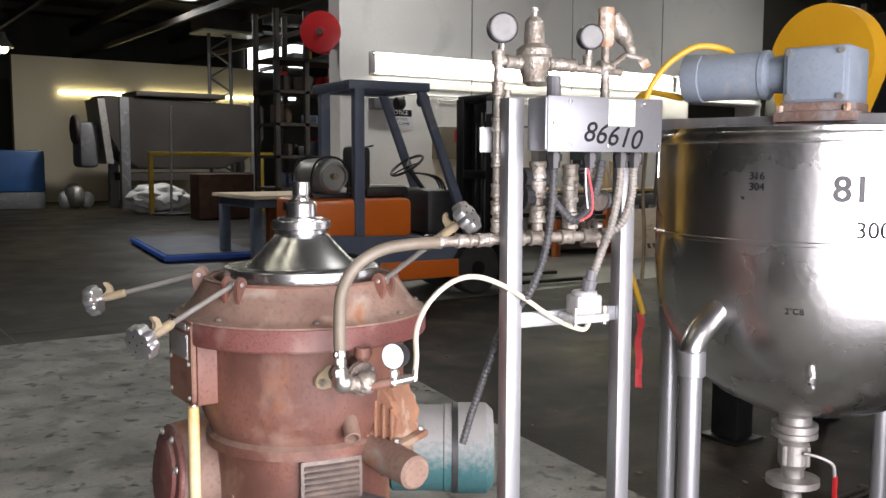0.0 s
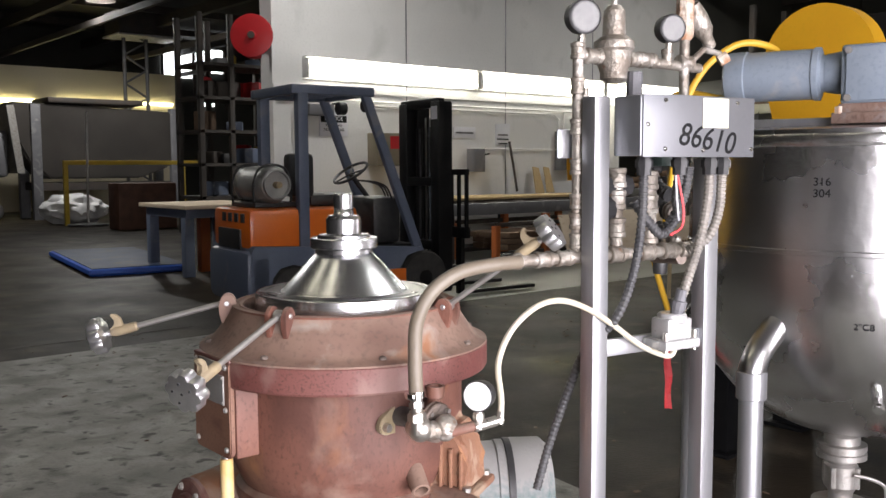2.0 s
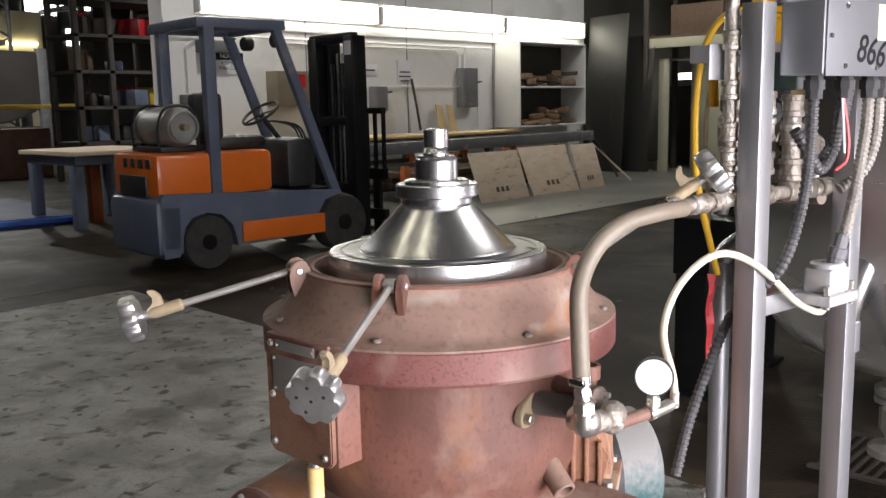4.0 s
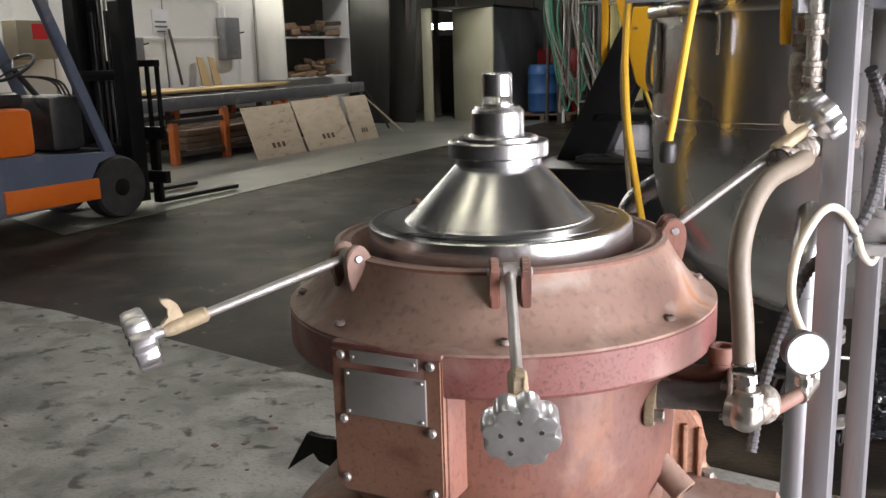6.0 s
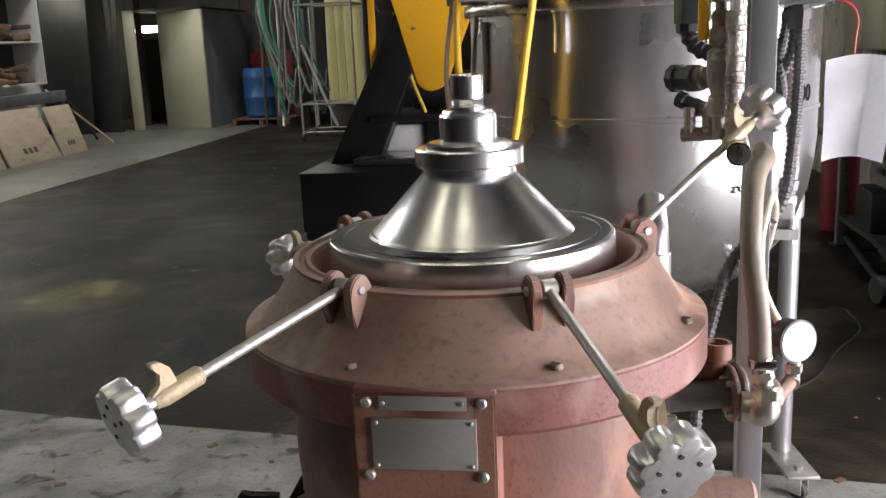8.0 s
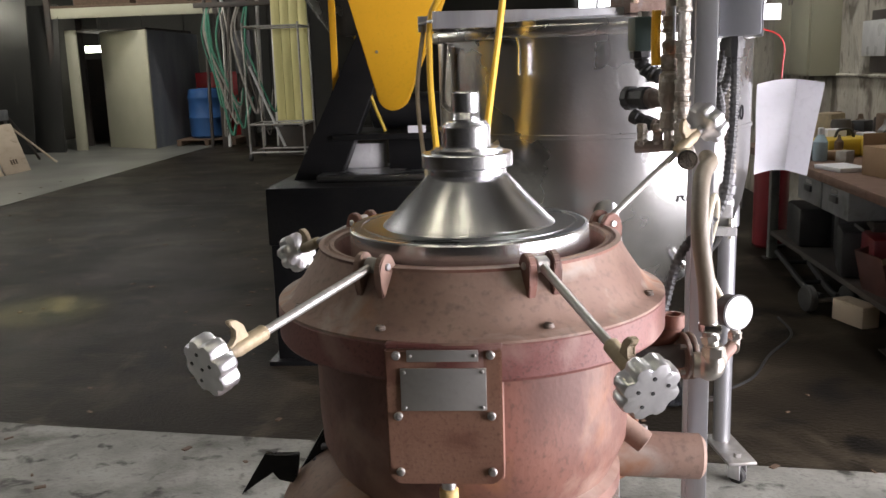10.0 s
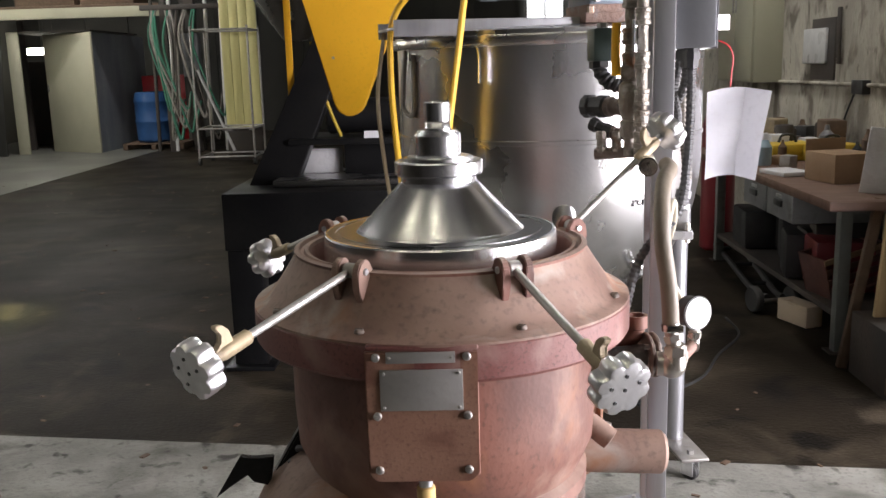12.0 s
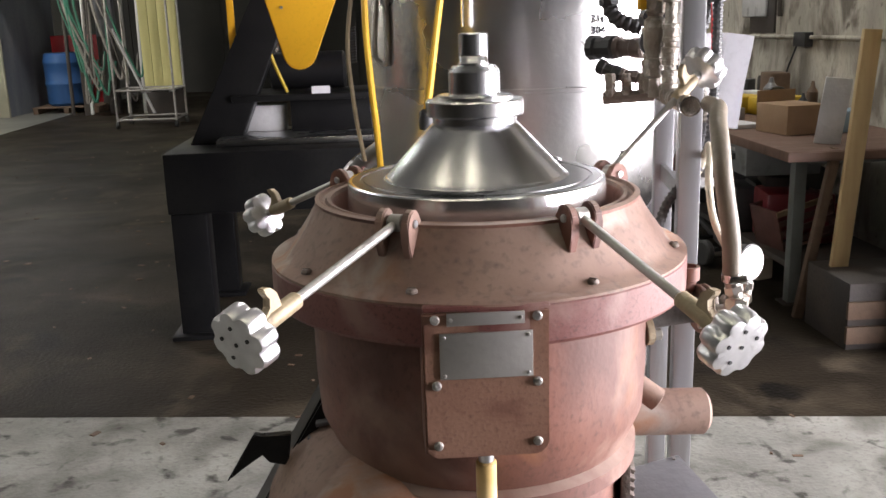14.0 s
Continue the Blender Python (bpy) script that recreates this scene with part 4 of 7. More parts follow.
# outlet valve
VX, VY = -1.478, 2.235
b = lathe([(0.055, 0.64), (0.045, 0.625), (0.045, 0.605), (0.062, 0.603), (0.062, 0.590), (0.056, 0.588), (0.056, 0.583), (0.062, 0.581), (0.062, 0.567), (0.040, 0.565), (0.036, 0.55)], (VX, VY), 36)
valve = part("outlet_valve", b, DULL, ket, "steel ball valve with a red lever")
part("valve_body", lathe([(0.036, 0.552), (0.042, 0.545), (0.042, 0.49), (0.036, 0.482), (0.03, 0.47), (0.03, 0.445)], (VX, VY), 28), DULL, valve)
for a in (0, 90, 180, 270):
    part("body_bolt", cyl((VX + 0.043 * math.cos(radians(a)), VY + 0.043 * math.sin(radians(a)), 0.49), (VX + 0.043 * math.cos(radians(a)), VY + 0.043 * math.sin(radians(a)), 0.545), 0.008, seg=8), DULL, valve)
part("outlet_flange", lathe([(0.03, 0.452), (0.072, 0.448), (0.072, 0.430), (0.03, 0.427), (0.022, 0.405), (0.026, 0.40), (0.026, 0.385), (0.018, 0.383)], (VX, VY), 36), DULL, valve)
b = tube([(VX + 0.045, VY - 0.02, 0.53), (VX + 0.075, VY - 0.0, 0.525), (VX + 0.10, VY + 0.03, 0.505), (VX + 0.105, VY + 0.035, 0.47)], 0.005, 8)
lever = part("lever", b, DULL, valve)
part("lever_grip", box(-0.007, 0.007, -0.003, 0.003, -0.06, 0.06, 0.002, m=pose(VX + 0.106, VY + 0.036, 0.415)), RED, lever, "red plastic grip")
a = radians(-56.5)
p = Vector((KX + 0.35 * math.cos(a), KY + 0.35 * math.sin(a), 0.792))
b = cyl(p, p + Vector((0.02, -0.04, -0.01)), 0.014, seg=16)
cyl(p + Vector((0.013, -0.026, -0.006)), p + Vector((0.025, -0.05, -0.012)), 0.011, seg=6, bm=b)
part("plug", b, CHROME, ket)
# marks on the shell
part("painted_number", words("81", 0.085, None, (KX, KY, 0.4362, radians(-47.5), 1.262), bold=0.0018), PRINT, shell, "stencilled number 81")
part("marker_note", words("3000", 0.055, None, (KX, KY, 0.4362, radians(-39), 1.168)), INK, shell, "marker note 3000")
part("marker_note", words("316\n304", 0.026, None, (KX, KY, 0.4385, radians(-75.4), 1.28)), INK, shell, "marker notes 316 and 304")
part("marker_note", words('2"CB', 0.021, None, (KX, KY, 0.4265, radians(-62.7), 0.97)), INK, shell, "small marker note")
# sight frame and handle hung on the rim
b = tube([(-1.735, 1.925, 1.375), (-1.700, 1.893, 1.372), (-1.690, 1.888, 1.355), (-1.690, 1.888, 1.285)], 0.004, 8)
part("rim_handle", b, CHROME, ket)
b = tube([(-1.885, 2.12, 1.37), (-1.895, 2.11, 1.25), (-1.89, 2.11, 1.21), (-1.865, 2.085, 1.21), (-1.862, 2.08, 1.36)], 0.007, 8)
part("rim_handle", b, DULL, ket)

# ---- control stand ----
UX, UY = 0.151, 0.9885


def stand_at(u, n, z):
    """A place on the stand: along its front, out from it, and up."""
    return Vector((-1.397 + UX * u + UY * n, 1.142 + UY * u - UX * n, z))


SM = Matrix(((UX, -UY, 0, -1.397), (UY, UX, 0, 1.142), (0, 0, 1, 0), (0, 0, 0, 1)))
st = thing("control_stand", stand_at(0.135, 0, 0), "brushed square-tube control stand with pipework and a grey junction box", "stand")


def sbox(u0, u1, n0, n1, z0, z1, bev=0.0, bm=None):
    return box(u0, u1, -n1, -n0, z0, z1, bev, bm, SM)


for u in (0.0, 0.272):
    part("post", sbox(u - 0.017, u + 0.017, -0.017, 0.017, 0.03, 1.45, 0.002), BRUSHED, st)
    part("skid", sbox(u - 0.017, u + 0.017, -0.20, 0.20, 0.0, 0.03, 0.002), BRUSHED, st)
for z0, z1 in ((0.995, 1.025), (0.10, 0.13)):
    part("crossbar", sbox(0.017, 0.255, -0.006, 0.004, z0, z1, 0.001), BRUSHED, st)
for u in (0.0, 0.272):
    b = prism([(0.02, 0.35), (0.028, 0.35), (0.19, 0.035), (0.17, 0.035)], 0.008, SM @ pose(u - 0.004, 0, 0, 0, 0, 90))
    part("brace", b, BRUSHED, st)
jb = part("junction_box", sbox(0.022, 0.292, 0.02, 0.085, 1.348, 1.449, 0.003), BOXSTEEL, st, "grey sheet-steel junction box")
part("box_cover", sbox(0.026, 0.296, 0.085, 0.088, 1.346, 1.451, 0.001), BOXSTEEL, jb)
part("sticker", sbox(0.165, 0.228, 0.088, 0.0888, 1.397, 1.4475), STICKER, jb, "pale yellow and white sticker", smooth=False)
tm = Matrix.Translation(stand_at(0.175, 0.0886, 1.376)) @ SM.to_3x3().to_4x4()
part("marker_number", words("86610", 0.056, tm @ pose(0, 0, 0, 0, 7, 0), bold=0.0003, slant=0.22), INK, jb, "handwritten number 86610")
for u, z in ((0.075, 1.441), (0.075, 1.36), (0.25, 1.441), (0.288, 1.36), (0.165, 1.358), (0.035, 1.40)):
    p = stand_at(u, 0.088, z)
    screw(p, (UY, -UX, 0), 0.004, jb, CHROME)
# cable glands and flexible conduits below the box
for u in (0.065, 0.15, 0.225, 0.258):
    g = cyl(stand_at(u, 0.05, 1.315), stand_at(u, 0.05, 1.35), 0.0125, seg=8)
    cyl(stand_at(u, 0.05, 1.328), stand_at(u, 0.05, 1.342), 0.0155, seg=8, bm=g)
    part("cable_gland", g, BLACK, jb)


def conduit(pts, r, ribs, material):
    return part("flexible_conduit", tube([stand_at(*q) for q in pts], r, 10, 8, ribs), material, st)


conduit([(0.065, 0.05, 1.32), (0.062, 0.05, 1.24), (0.05, 0.045, 1.15), (0.025, 0.03, 1.07), (0.005, -0.03, 1.0), (-0.015, -0.055, 0.92), (-0.040, -0.072, 0.83), (-0.066, -0.076, 0.748)], 0.0085, 70, CONDUIT)
conduit([(0.225, 0.05, 1.32), (0.222, 0.05, 1.27), (0.205, 0.05, 1.20), (0.175, 0.055, 1.14), (0.158, 0.055, 1.10)], 0.0092, 30, CONDUITL)
conduit([(0.258, 0.05, 1.32), (0.252, 0.05, 1.25), (0.235, 0.04, 1.20), (0.205, 0.02, 1.175)], 0.0095, 22, CONDUITL)
conduit([(0.15, 0.05, 1.32), (0.148, 0.045, 1.28), (0.165, 0.03, 1.24), (0.13, 0.03, 1.21), (0.095, 0.03, 1.235), (0.07, 0.02, 1.27)], 0.009, 26, CONDUIT)
conduit([(0.185, 0.04, 1.33), (0.18, 0.03, 1.27), (0.15, 0.02, 1.22)], 0.009, 16, CONDUIT)
part("loose_wire", tube([stand_at(0.14, 0.055, 1.315), stand_at(0.15, 0.06, 1.26), stand_at(0.148, 0.06, 1.225), stand_at(0.125, 0.055, 1.21)], 0.0022, 6), PINK, st, "loose red wires")
part("loose_wire", tube([stand_at(0.136, 0.055, 1.315), stand_at(0.135, 0.06, 1.27), stand_at(0.14, 0.06, 1.235)], 0.0018, 6), WHITEPAPER, st)
# solenoid valve on the crossbar
b = sbox(0.11, 0.195, 0.005, 0.065, 1.005, 1.022, 0.003)
sbox(0.122, 0.182, 0.012, 0.058, 1.02, 1.06, 0.006, bm=b)
cyl(stand_at(0.152, 0.036, 1.05), stand_at(0.152, 0.036, 1.068), 0.026, seg=20, bm=b, bev=0.003)
sol = part("solenoid_valve", b, SOLENOID, st, "clouded plastic solenoid valve")
part("valve_gland", turned(stand_at(0.152, 0.045, 1.06), stand_at(0.157, 0.055, 1.112), [(0.011, 0), (0.013, 0.3), (0.0145, 0.32), (0.0145, 0.6), (0.011, 0.62), (0.010, 1)], 12), GREYPAINT, sol)
for u in (0.118, 0.188):
    part("clamp_screw", cyl(stand_at(u, 0.055, 1.0), stand_at(u, 0.055, 1.036), 0.005, seg=8), CLEAR, sol)
# pipework behind the stand


def piping(name, pts, r, material=PIPE, label=""):
    return part(name, tube([stand_at(*q) for q in pts], r, 14, curved=False), material, st, label)


def joint(u, n, z, along, r=0.0165, half=0.017):
    """A pipe coupling along u, n or z."""
    d = {"u": (half, 0, 0), "n": (0, half, 0), "z": (0, 0, half)}[along]
    a, c = stand_at(u - d[0], n - d[1], z - d[2]), stand_at(u + d[0], n + d[1], z + d[2])
    return part("coupling", turned(a, c, [(r * 0.85, 0), (r, 0.05), (r, 0.25), (r * 0.9, 0.3), (r * 0.9, 0.7), (r, 0.75), (r, 0.95), (r * 0.85, 1)], 14), PIPE, st)


piping("lower_pipe", [(-0.165, -0.03, 1.172), (0.30, -0.03, 1.172)], 0.0105)
for u in (-0.155, -0.09, -0.045, 0.03, 0.075, 0.15, 0.205, 0.25):
    joint(u, -0.03, 1.172, "u", 0.0145 if u < 0 else 0.016)
part("hose_clamp", cyl(stand_at(-0.172, -0.03, 1.172), stand_at(-0.158, -0.03, 1.172), 0.0145, seg=20), CHROME, st)
piping("riser", [(-0.012, -0.035, 1.17), (-0.012, -0.035, 1.545)], 0.0095)
for z in (1.20, 1.235, 1.27, 1.33, 1.40, 1.47, 1.53):
    joint(-0.012, -0.035, z, "z", 0.0135, 0.014)
b = sbox(-0.045, 0.0, -0.052, -0.048, 1.345, 1.395, 0.001)
part("pipe_bracket", b, BRUSHED, st)
piping("riser", [(0.085, -0.04, 1.17), (0.085, -0.04, 1.31)], 0.0115)
piping("riser", [(0.165, -0.04, 1.17), (0.165, -0.04, 1.30)], 0.014)
for u, z in ((0.085, 1.22), (0.085, 1.27), (0.165, 1.205), (0.165, 1.26), (0.085, 1.31), (0.165, 1.305)):
    joint(u, -0.04, z, "z", 0.018, 0.018)
b = cyl(stand_at(0.055, -0.05, 1.295), stand_at(0.12, -0.05, 1.295), 0.02, seg=8)
cyl(stand_at(0.055, -0.05, 1.255), stand_at(0.075, -0.05, 1.255), 0.024, seg=12, bm=b)
part("black_union", b, BLACK, st)
# electric valve with its coil, unions and nipples behind the far post
def turned_part(name, p0, p1, prof, material, seg=12, label=""):
    return part(name, turned(p0, p1, prof, seg), material, st, label)


KNURL = [(0.8, 0), (1.0, 0.06), (1.0, 0.30), (0.82, 0.34), (0.82, 0.62), (0.95, 0.66), (0.95, 0.94), (0.8, 1)]
coil = part("coil", box(-0.024, 0.024, -0.026, 0.026, 1.330, 1.392, 0.004, m=pose(-1.460, 1.40, 0, 0, 0, 8)), mat("dark_green_coil", (0.035, 0.06, 0.05), (0.03, 0.05, 0.045), 0.5, 0, 10, 80, 0.05), st, "dark green valve coil")
part("coil_nut", cyl((-1.460, 1.40, 1.391), (-1.460, 1.40, 1.402), 0.011, seg=6, bev=0.001), DULL, coil)
part("bent_connector", tube([(-1.468, 1.395, 1.335), (-1.466, 1.392, 1.312), (-1.452, 1.388, 1.292), (-1.430, 1.38, 1.282), (-1.412, 1.375, 1.276)], 0.0145, 12, ribs=7), BLACK, st)
turned_part("connector_nut", (-1.468, 1.395, 1.332), (-1.467, 1.394, 1.316), [(0.014, 0), (0.0185, 0.1), (0.0185, 0.9), (0.015, 1)], BLACK, 8)
turned_part("union_fitting", (-1.482, 1.475, 1.241), (-1.444, 1.425, 1.242), [(r * 0.024, f) for r, f in KNURL], BLACK, 10)
turned_part("union_body", (-1.452, 1.436, 1.242), (-1.402, 1.385, 1.240), [(r * 0.020, f) for r, f in KNURL], DARKPIPE, 14)
turned_part("union_fitting", (-1.478, 1.43, 1.210), (-1.440, 1.405, 1.192), [(r * 0.0145, f) for r, f in KNURL], BLACK, 8)
turned_part("union_fitting", (-1.444, 1.408, 1.194), (-1.412, 1.39, 1.188), [(r * 0.0125, f) for r, f in KNURL], DARKPIPE, 8)
for x, y in ((-1.460, 1.405), (-1.432, 1.395), (-1.404, 1.385)):
    turned_part("nipple", (x, y, 1.150), (x, y, 1.196), [(r * 0.0115, f) for r, f in KNURL], PIPE, 8)
part("manifold", tube([(-1.472, 1.41, 1.150), (-1.385, 1.378, 1.156)], 0.0115, 12, curved=False), DARKPIPE, st)
turned_part("main_fitting", stand_at(0.02, -0.055, 1.20), stand_at(0.02, -0.055, 1.345), [(0.009, 0), (0.0155, 0.03), (0.0155, 0.2), (0.012, 0.22), (0.0175, 0.34), (0.0185, 0.5), (0.0175, 0.62), (0.011, 0.66), (0.0155, 0.70), (0.0155, 0.82), (0.012, 0.85), (0.014, 0.97), (0.009, 1)], PIPE, 14)
piping("riser", [(0.02, -0.055, 1.17), (0.02, -0.055, 1.47)], 0.0085)
for z in (1.37, 1.43):
    joint(0.02, -0.055, z, "z", 0.0135, 0.014)
# yellow lever on the riser
b = tube([stand_at(0.010, -0.077, 1.306), stand_at(0.009, -0.078, 1.335), stand_at(0.008, -0.078, 1.366), stand_at(0.006, -0.077, 1.392)], 0.0075, 10)
part("valve_lever", b, YELLOW, st, "yellow plastic lever")
# top pipework: gauge, regulator, gauge, relief valve
piping("top_pipe", [(-0.012, -0.035, 1.525), (0.285, -0.035, 1.515)], 0.0092)


def dark_gauge(u, z, r):
    c = stand_at(u, -0.028, z)
    d = Vector((0.86, -0.40, -0.05)).normalized()
    g = part("pressure_gauge", turned(c - d * 0.02, c + d * 0.012, [(r * 0.8, 0), (r, 0.15), (r * 1.04, 0.8), (r * 1.04, 0.95), (r * 0.93, 1.0)], 32), BLACK, st, "black pressure gauge with a dirty glass")
    part("dial", cyl(c + d * 0.009, c + d * 0.0125, r * 0.86, seg=28), mat("dirty_gauge_glass", (0.05, 0.05, 0.05), (0.10, 0.10, 0.095), 0.2, 0, 30, 60, 0), g)
    part("gauge_stem", cyl(stand_at(u, -0.032, z - r - 0.028), stand_at(u, -0.03, z - r + 0.004), 0.007, seg=10), CLEAR, st)


dark_gauge(-0.008, 1.587, 0.0285)
dark_gauge(0.20, 1.582, 0.025)
joint(0.20, -0.035, 1.53, "z", 0.011, 0.016)
reg = turned(stand_at(0.07, -0.035, 1.478), stand_at(0.07, -0.035, 1.632), [(0.012, 0), (0.024, 0.05), (0.024, 0.12), (0.029, 0.2), (0.03, 0.36), (0.036, 0.39), (0.036, 0.47), (0.03, 0.5), (0.021, 0.54), (0.019, 0.82), (0.012, 0.88), (0.006, 0.89), (0.006, 0.94), (0.008, 0.95), (0.008, 1.0)], 28)
part("pressure_regulator", reg, PIPE, st, "corroded pressure regulator")
for u in (0.02, 0.12, 0.15, 0.245):
    joint(u, -0.035, 1.523, "u", 0.0145)
part("regulator_plug", cyl(stand_at(0.115, -0.03, 1.455), stand_at(0.115, -0.03, 1.50), 0.015, seg=12, bev=0.002), GREYPAINT, st)
piping("riser", [(0.245, -0.035, 1.45), (0.245, -0.035, 1.60)], 0.0095)
part("relief_valve", turned(stand_at(0.245, -0.035, 1.565), stand_at(0.245, -0.035, 1.645), [(0.012, 0), (0.014, 0.05), (0.0165, 0.12), (0.0165, 1)], 8), ORANGERUST, st, "flaking rusty relief valve")
b = turned(stand_at(0.262, -0.035, 1.632), stand_at(0.315, -0.035, 1.555), [(0.014, 0), (0.019, 0.3), (0.019, 0.6), (0.012, 0.75), (0.012, 0.95), (0.009, 1)], 14)
part("angle_valve", b, PIPE, st)
piping("bypass_pipe", [(0.25, -0.03, 1.52), (0.29, -0.03, 1.55), (0.335, -0.03, 1.545)], 0.006)
part("valve_wheel", cyl(stand_at(0.332, -0.03, 1.53), stand_at(0.345, -0.02, 1.54), 0.011, seg=12), ORANGERUST, st)
# tape hanging from the crossbar
tp = thing("barrier_tape", (-1.905, 2.07, 0.64), "strip of pink barrier tape hanging down the kettle's side", "tape")
b = bmesh.new()
rows = []
for i in range(13):
    z = 0.868 - i * 0.0192
    q = Vector((-1.908 + 0.004 * math.sin(i * 1.1), 2.068 + 0.004 * math.sin(i * 0.8), z))
    rows.append([b.verts.new(q + Vector((0.55, 0.83, 0)) * s + Vector((0.83, -0.55, 0)) * 0.004 * math.sin(i + s * 200)) for s in (-0.011, 0.0, 0.010)])
for p, q in zip(rows, rows[1:]):
    for k in range(2):
        b.faces.new((p[k], p[k + 1], q[k + 1], q[k]))
bmesh.ops.solidify(b, geom=b.faces[:], thickness=0.0006)
part("strip", b, PINK, tp)

# ---- yellow belt-driven machine behind the kettle ----
ym = thing("belt_driven_mill", (-2.4, 3.7, 0), "black machine frame with a tall yellow belt guard", "machine")
fr = part("frame_bed", box(-2.80, -1.55, 3.52, 4.35, 0.55, 0.805, 0.008), BLACKPAINT, ym)
for x, y in ((-2.72, 3.60), (-2.72, 4.25), (-1.66, 3.60), (-1.66, 4.25)):
    leg = part("leg", box(x - 0.075, x + 0.075, y - 0.06, y + 0.06, 0.02, 0.56, 0.006), BLACKPAINT, ym)
    part("foot", box(x - 0.11, x + 0.11, y - 0.10, y + 0.10, 0.0, 0.02, 0.003), BLACKPAINT, leg)
part("frame_brace", prism([(-2.74, 0.80), (-2.52, 0.80), (-2.20, 1.55), (-2.05, 1.95), (-2.22, 1.95), (-2.36, 1.55)], 0.12, pose(0, 3.80, 0), bev=0.005), BLACKPAINT, ym)
part("machined_plate", box(-2.60, -1.70, 3.66, 4.15, 0.807, 0.838, 0.004), TANK, ym, "bright machined steel plate on the bed")
part("shelf_plate", box(-2.54, -1.60, 3.78, 4.25, 0.985, 1.012, 0.003), BLACKPAINT, ym)
part("shelf_support", box(-2.30, -1.65, 3.90, 4.2, 0.80, 0.99, 0.004), BLACKPAINT, ym)
part("top_beam", box(-2.30, -1.60, 3.75, 4.2, 1.86, 1.95, 0.005), BLACKPAINT, ym)
gx = -2.195
pts = []
for i in range(25):
    a = radians(-18 + i * 216 / 24)
    pts.append((0.035 + gx + 0.228 * math.cos(a), 1.72 + 0.228 * math.sin(a)))
for i in range(13):
    a = radians(200 + i * 140 / 12)
    pts.append((gx + 0.062 * math.cos(a), 1.198 + 0.062 * math.sin(a)))
guard = part("belt_guard", prism(pts, 0.10, pose(0, 3.33, 0), bev=0.006), YELLOW, ym, "teardrop-shaped yellow sheet-metal belt guard")
part("guard_bolt", cyl((-2.25, 3.325, 1.37), (-2.25, 3.34, 1.37), 0.006, seg=8), DULL, guard)
part("guard_strap", box(-2.535, -2.505, 3.82, 3.835, 1.0, 1.95, 0.002), YELLOW, ym, "narrow yellow upright strap")
part("guard_strut", tube([(-2.30, 3.82, 1.02), (-2.36, 3.83, 1.18), (-2.42, 3.84, 1.45)], 0.008, 8), RACKYEL, ym)
part("pulley_motor", cyl((-2.40, 4.1, 1.10), (-2.05, 4.1, 1.10), 0.085, seg=28, bev=0.01), BLACKPAINT, ym)
part("motor_can", cyl((-2.34, 4.35, 1.02), (-2.34, 4.35, 1.40), 0.06, seg=24, bev=0.004), TANK, ym)
part("white_label", box(-2.19, -2.11, 3.77, 3.775, 1.013, 1.045), WHITEPAPER, ym)
b = bmesh.new()
for i in range(14):
    tube([(-2.02, 3.70, 1.14 + i * 0.011), (-1.985, 3.68, 1.146 + i * 0.011)], 0.004, 6, 1, bm=b)
part("spring", b, BLACK, ym)
part("paper_on_bed", box(-2.57, -2.33, 3.95, 4.05, 0.839, 0.955, 0.002), BAG, ym)

# cables that hang from the kettle's motor
def cable(name, pts, r, material, label, seg=10):
    return solo(name, tube(pts, r, seg), material, label, "cable")


cable("power_cable", [(-1.60, 2.10, 1.57), (-1.595, 2.07, 1.612), (-1.610, 2.015, 1.630), (-1.640, 1.965, 1.630), (-1.676, 1.925, 1.600), (-1.70, 1.895, 1.56), (-1.72, 1.87, 1.50), (-1.738, 1.85, 1.378), (-1.755, 1.85, 1.266), (-1.772, 1.85, 1.15), (-1.781, 1.85, 1.10)], 0.0085, YCABLE, "thick yellow power cable hanging over the kettle's side")
solo("cable_plug", turned((-1.781, 1.85, 1.103), (-1.783, 1.85, 1.055), [(0.009, 0), (0.017, 0.12), (0.0185, 0.2), (0.0185, 0.8), (0.016, 1)], 18), BLACK, "black rubber plug on a yellow cable", "plug")
cable("power_cable", [(-1.70, 1.99, 1.50), (-1.83, 1.98, 1.52), (-1.905, 2.0, 1.45), (-1.915, 1.975, 1.315), (-1.908, 1.968, 1.157), (-1.900, 1.99, 1.05), (-1.894, 2.04, 0.93), (-1.888, 2.06, 0.87)], 0.0085, YCABLE, "yellow power cable looped down the kettle's side")
cable("power_cable", [(-1.94, 2.12, 1.42), (-1.965, 2.13, 1.25), (-1.955, 2.13, 1.08), (-1.935, 2.10, 0.95)], 0.006, BRASS, "dull yellow cord beside the kettle")
cable("floor_cable", [(-0.95, 3.1, 0.006), (-0.75, 3.3, 0.006), (-0.6, 3.6, 0.006), (-0.42, 3.9, 0.006), (-0.40, 4.2, 0.006)], 0.006, BLACK, "black cable lying on the floor")

# sheet in a clear sleeve on the kettle's rim
pp = thing("paper_sleeve", (-0.96, 2.25, 0.98), "white sheet in a plastic sleeve hung by red tape", "paper")
b = bmesh.new()
rows = []
for i in range(9):
    z = 1.235 - i * 0.031
    row = []
    for k in range(7):
        f = k / 6
        row.append(b.verts.new((-1.045 + 0.165 * f - 0.0045 * i * f, 2.215 + 0.02 * min(f, 0.72) - 0.20 * max(f - 0.72, 0) + 0.004 * math.sin(i * 0.9 + f * 4), z + 0.012 * math.sin(f * 3.1))))
    rows.append(row)
for p, q in zip(rows, rows[1:]):
    for k in range(6):
        b.faces.new((p[k], p[k + 1], q[k + 1], q[k]))
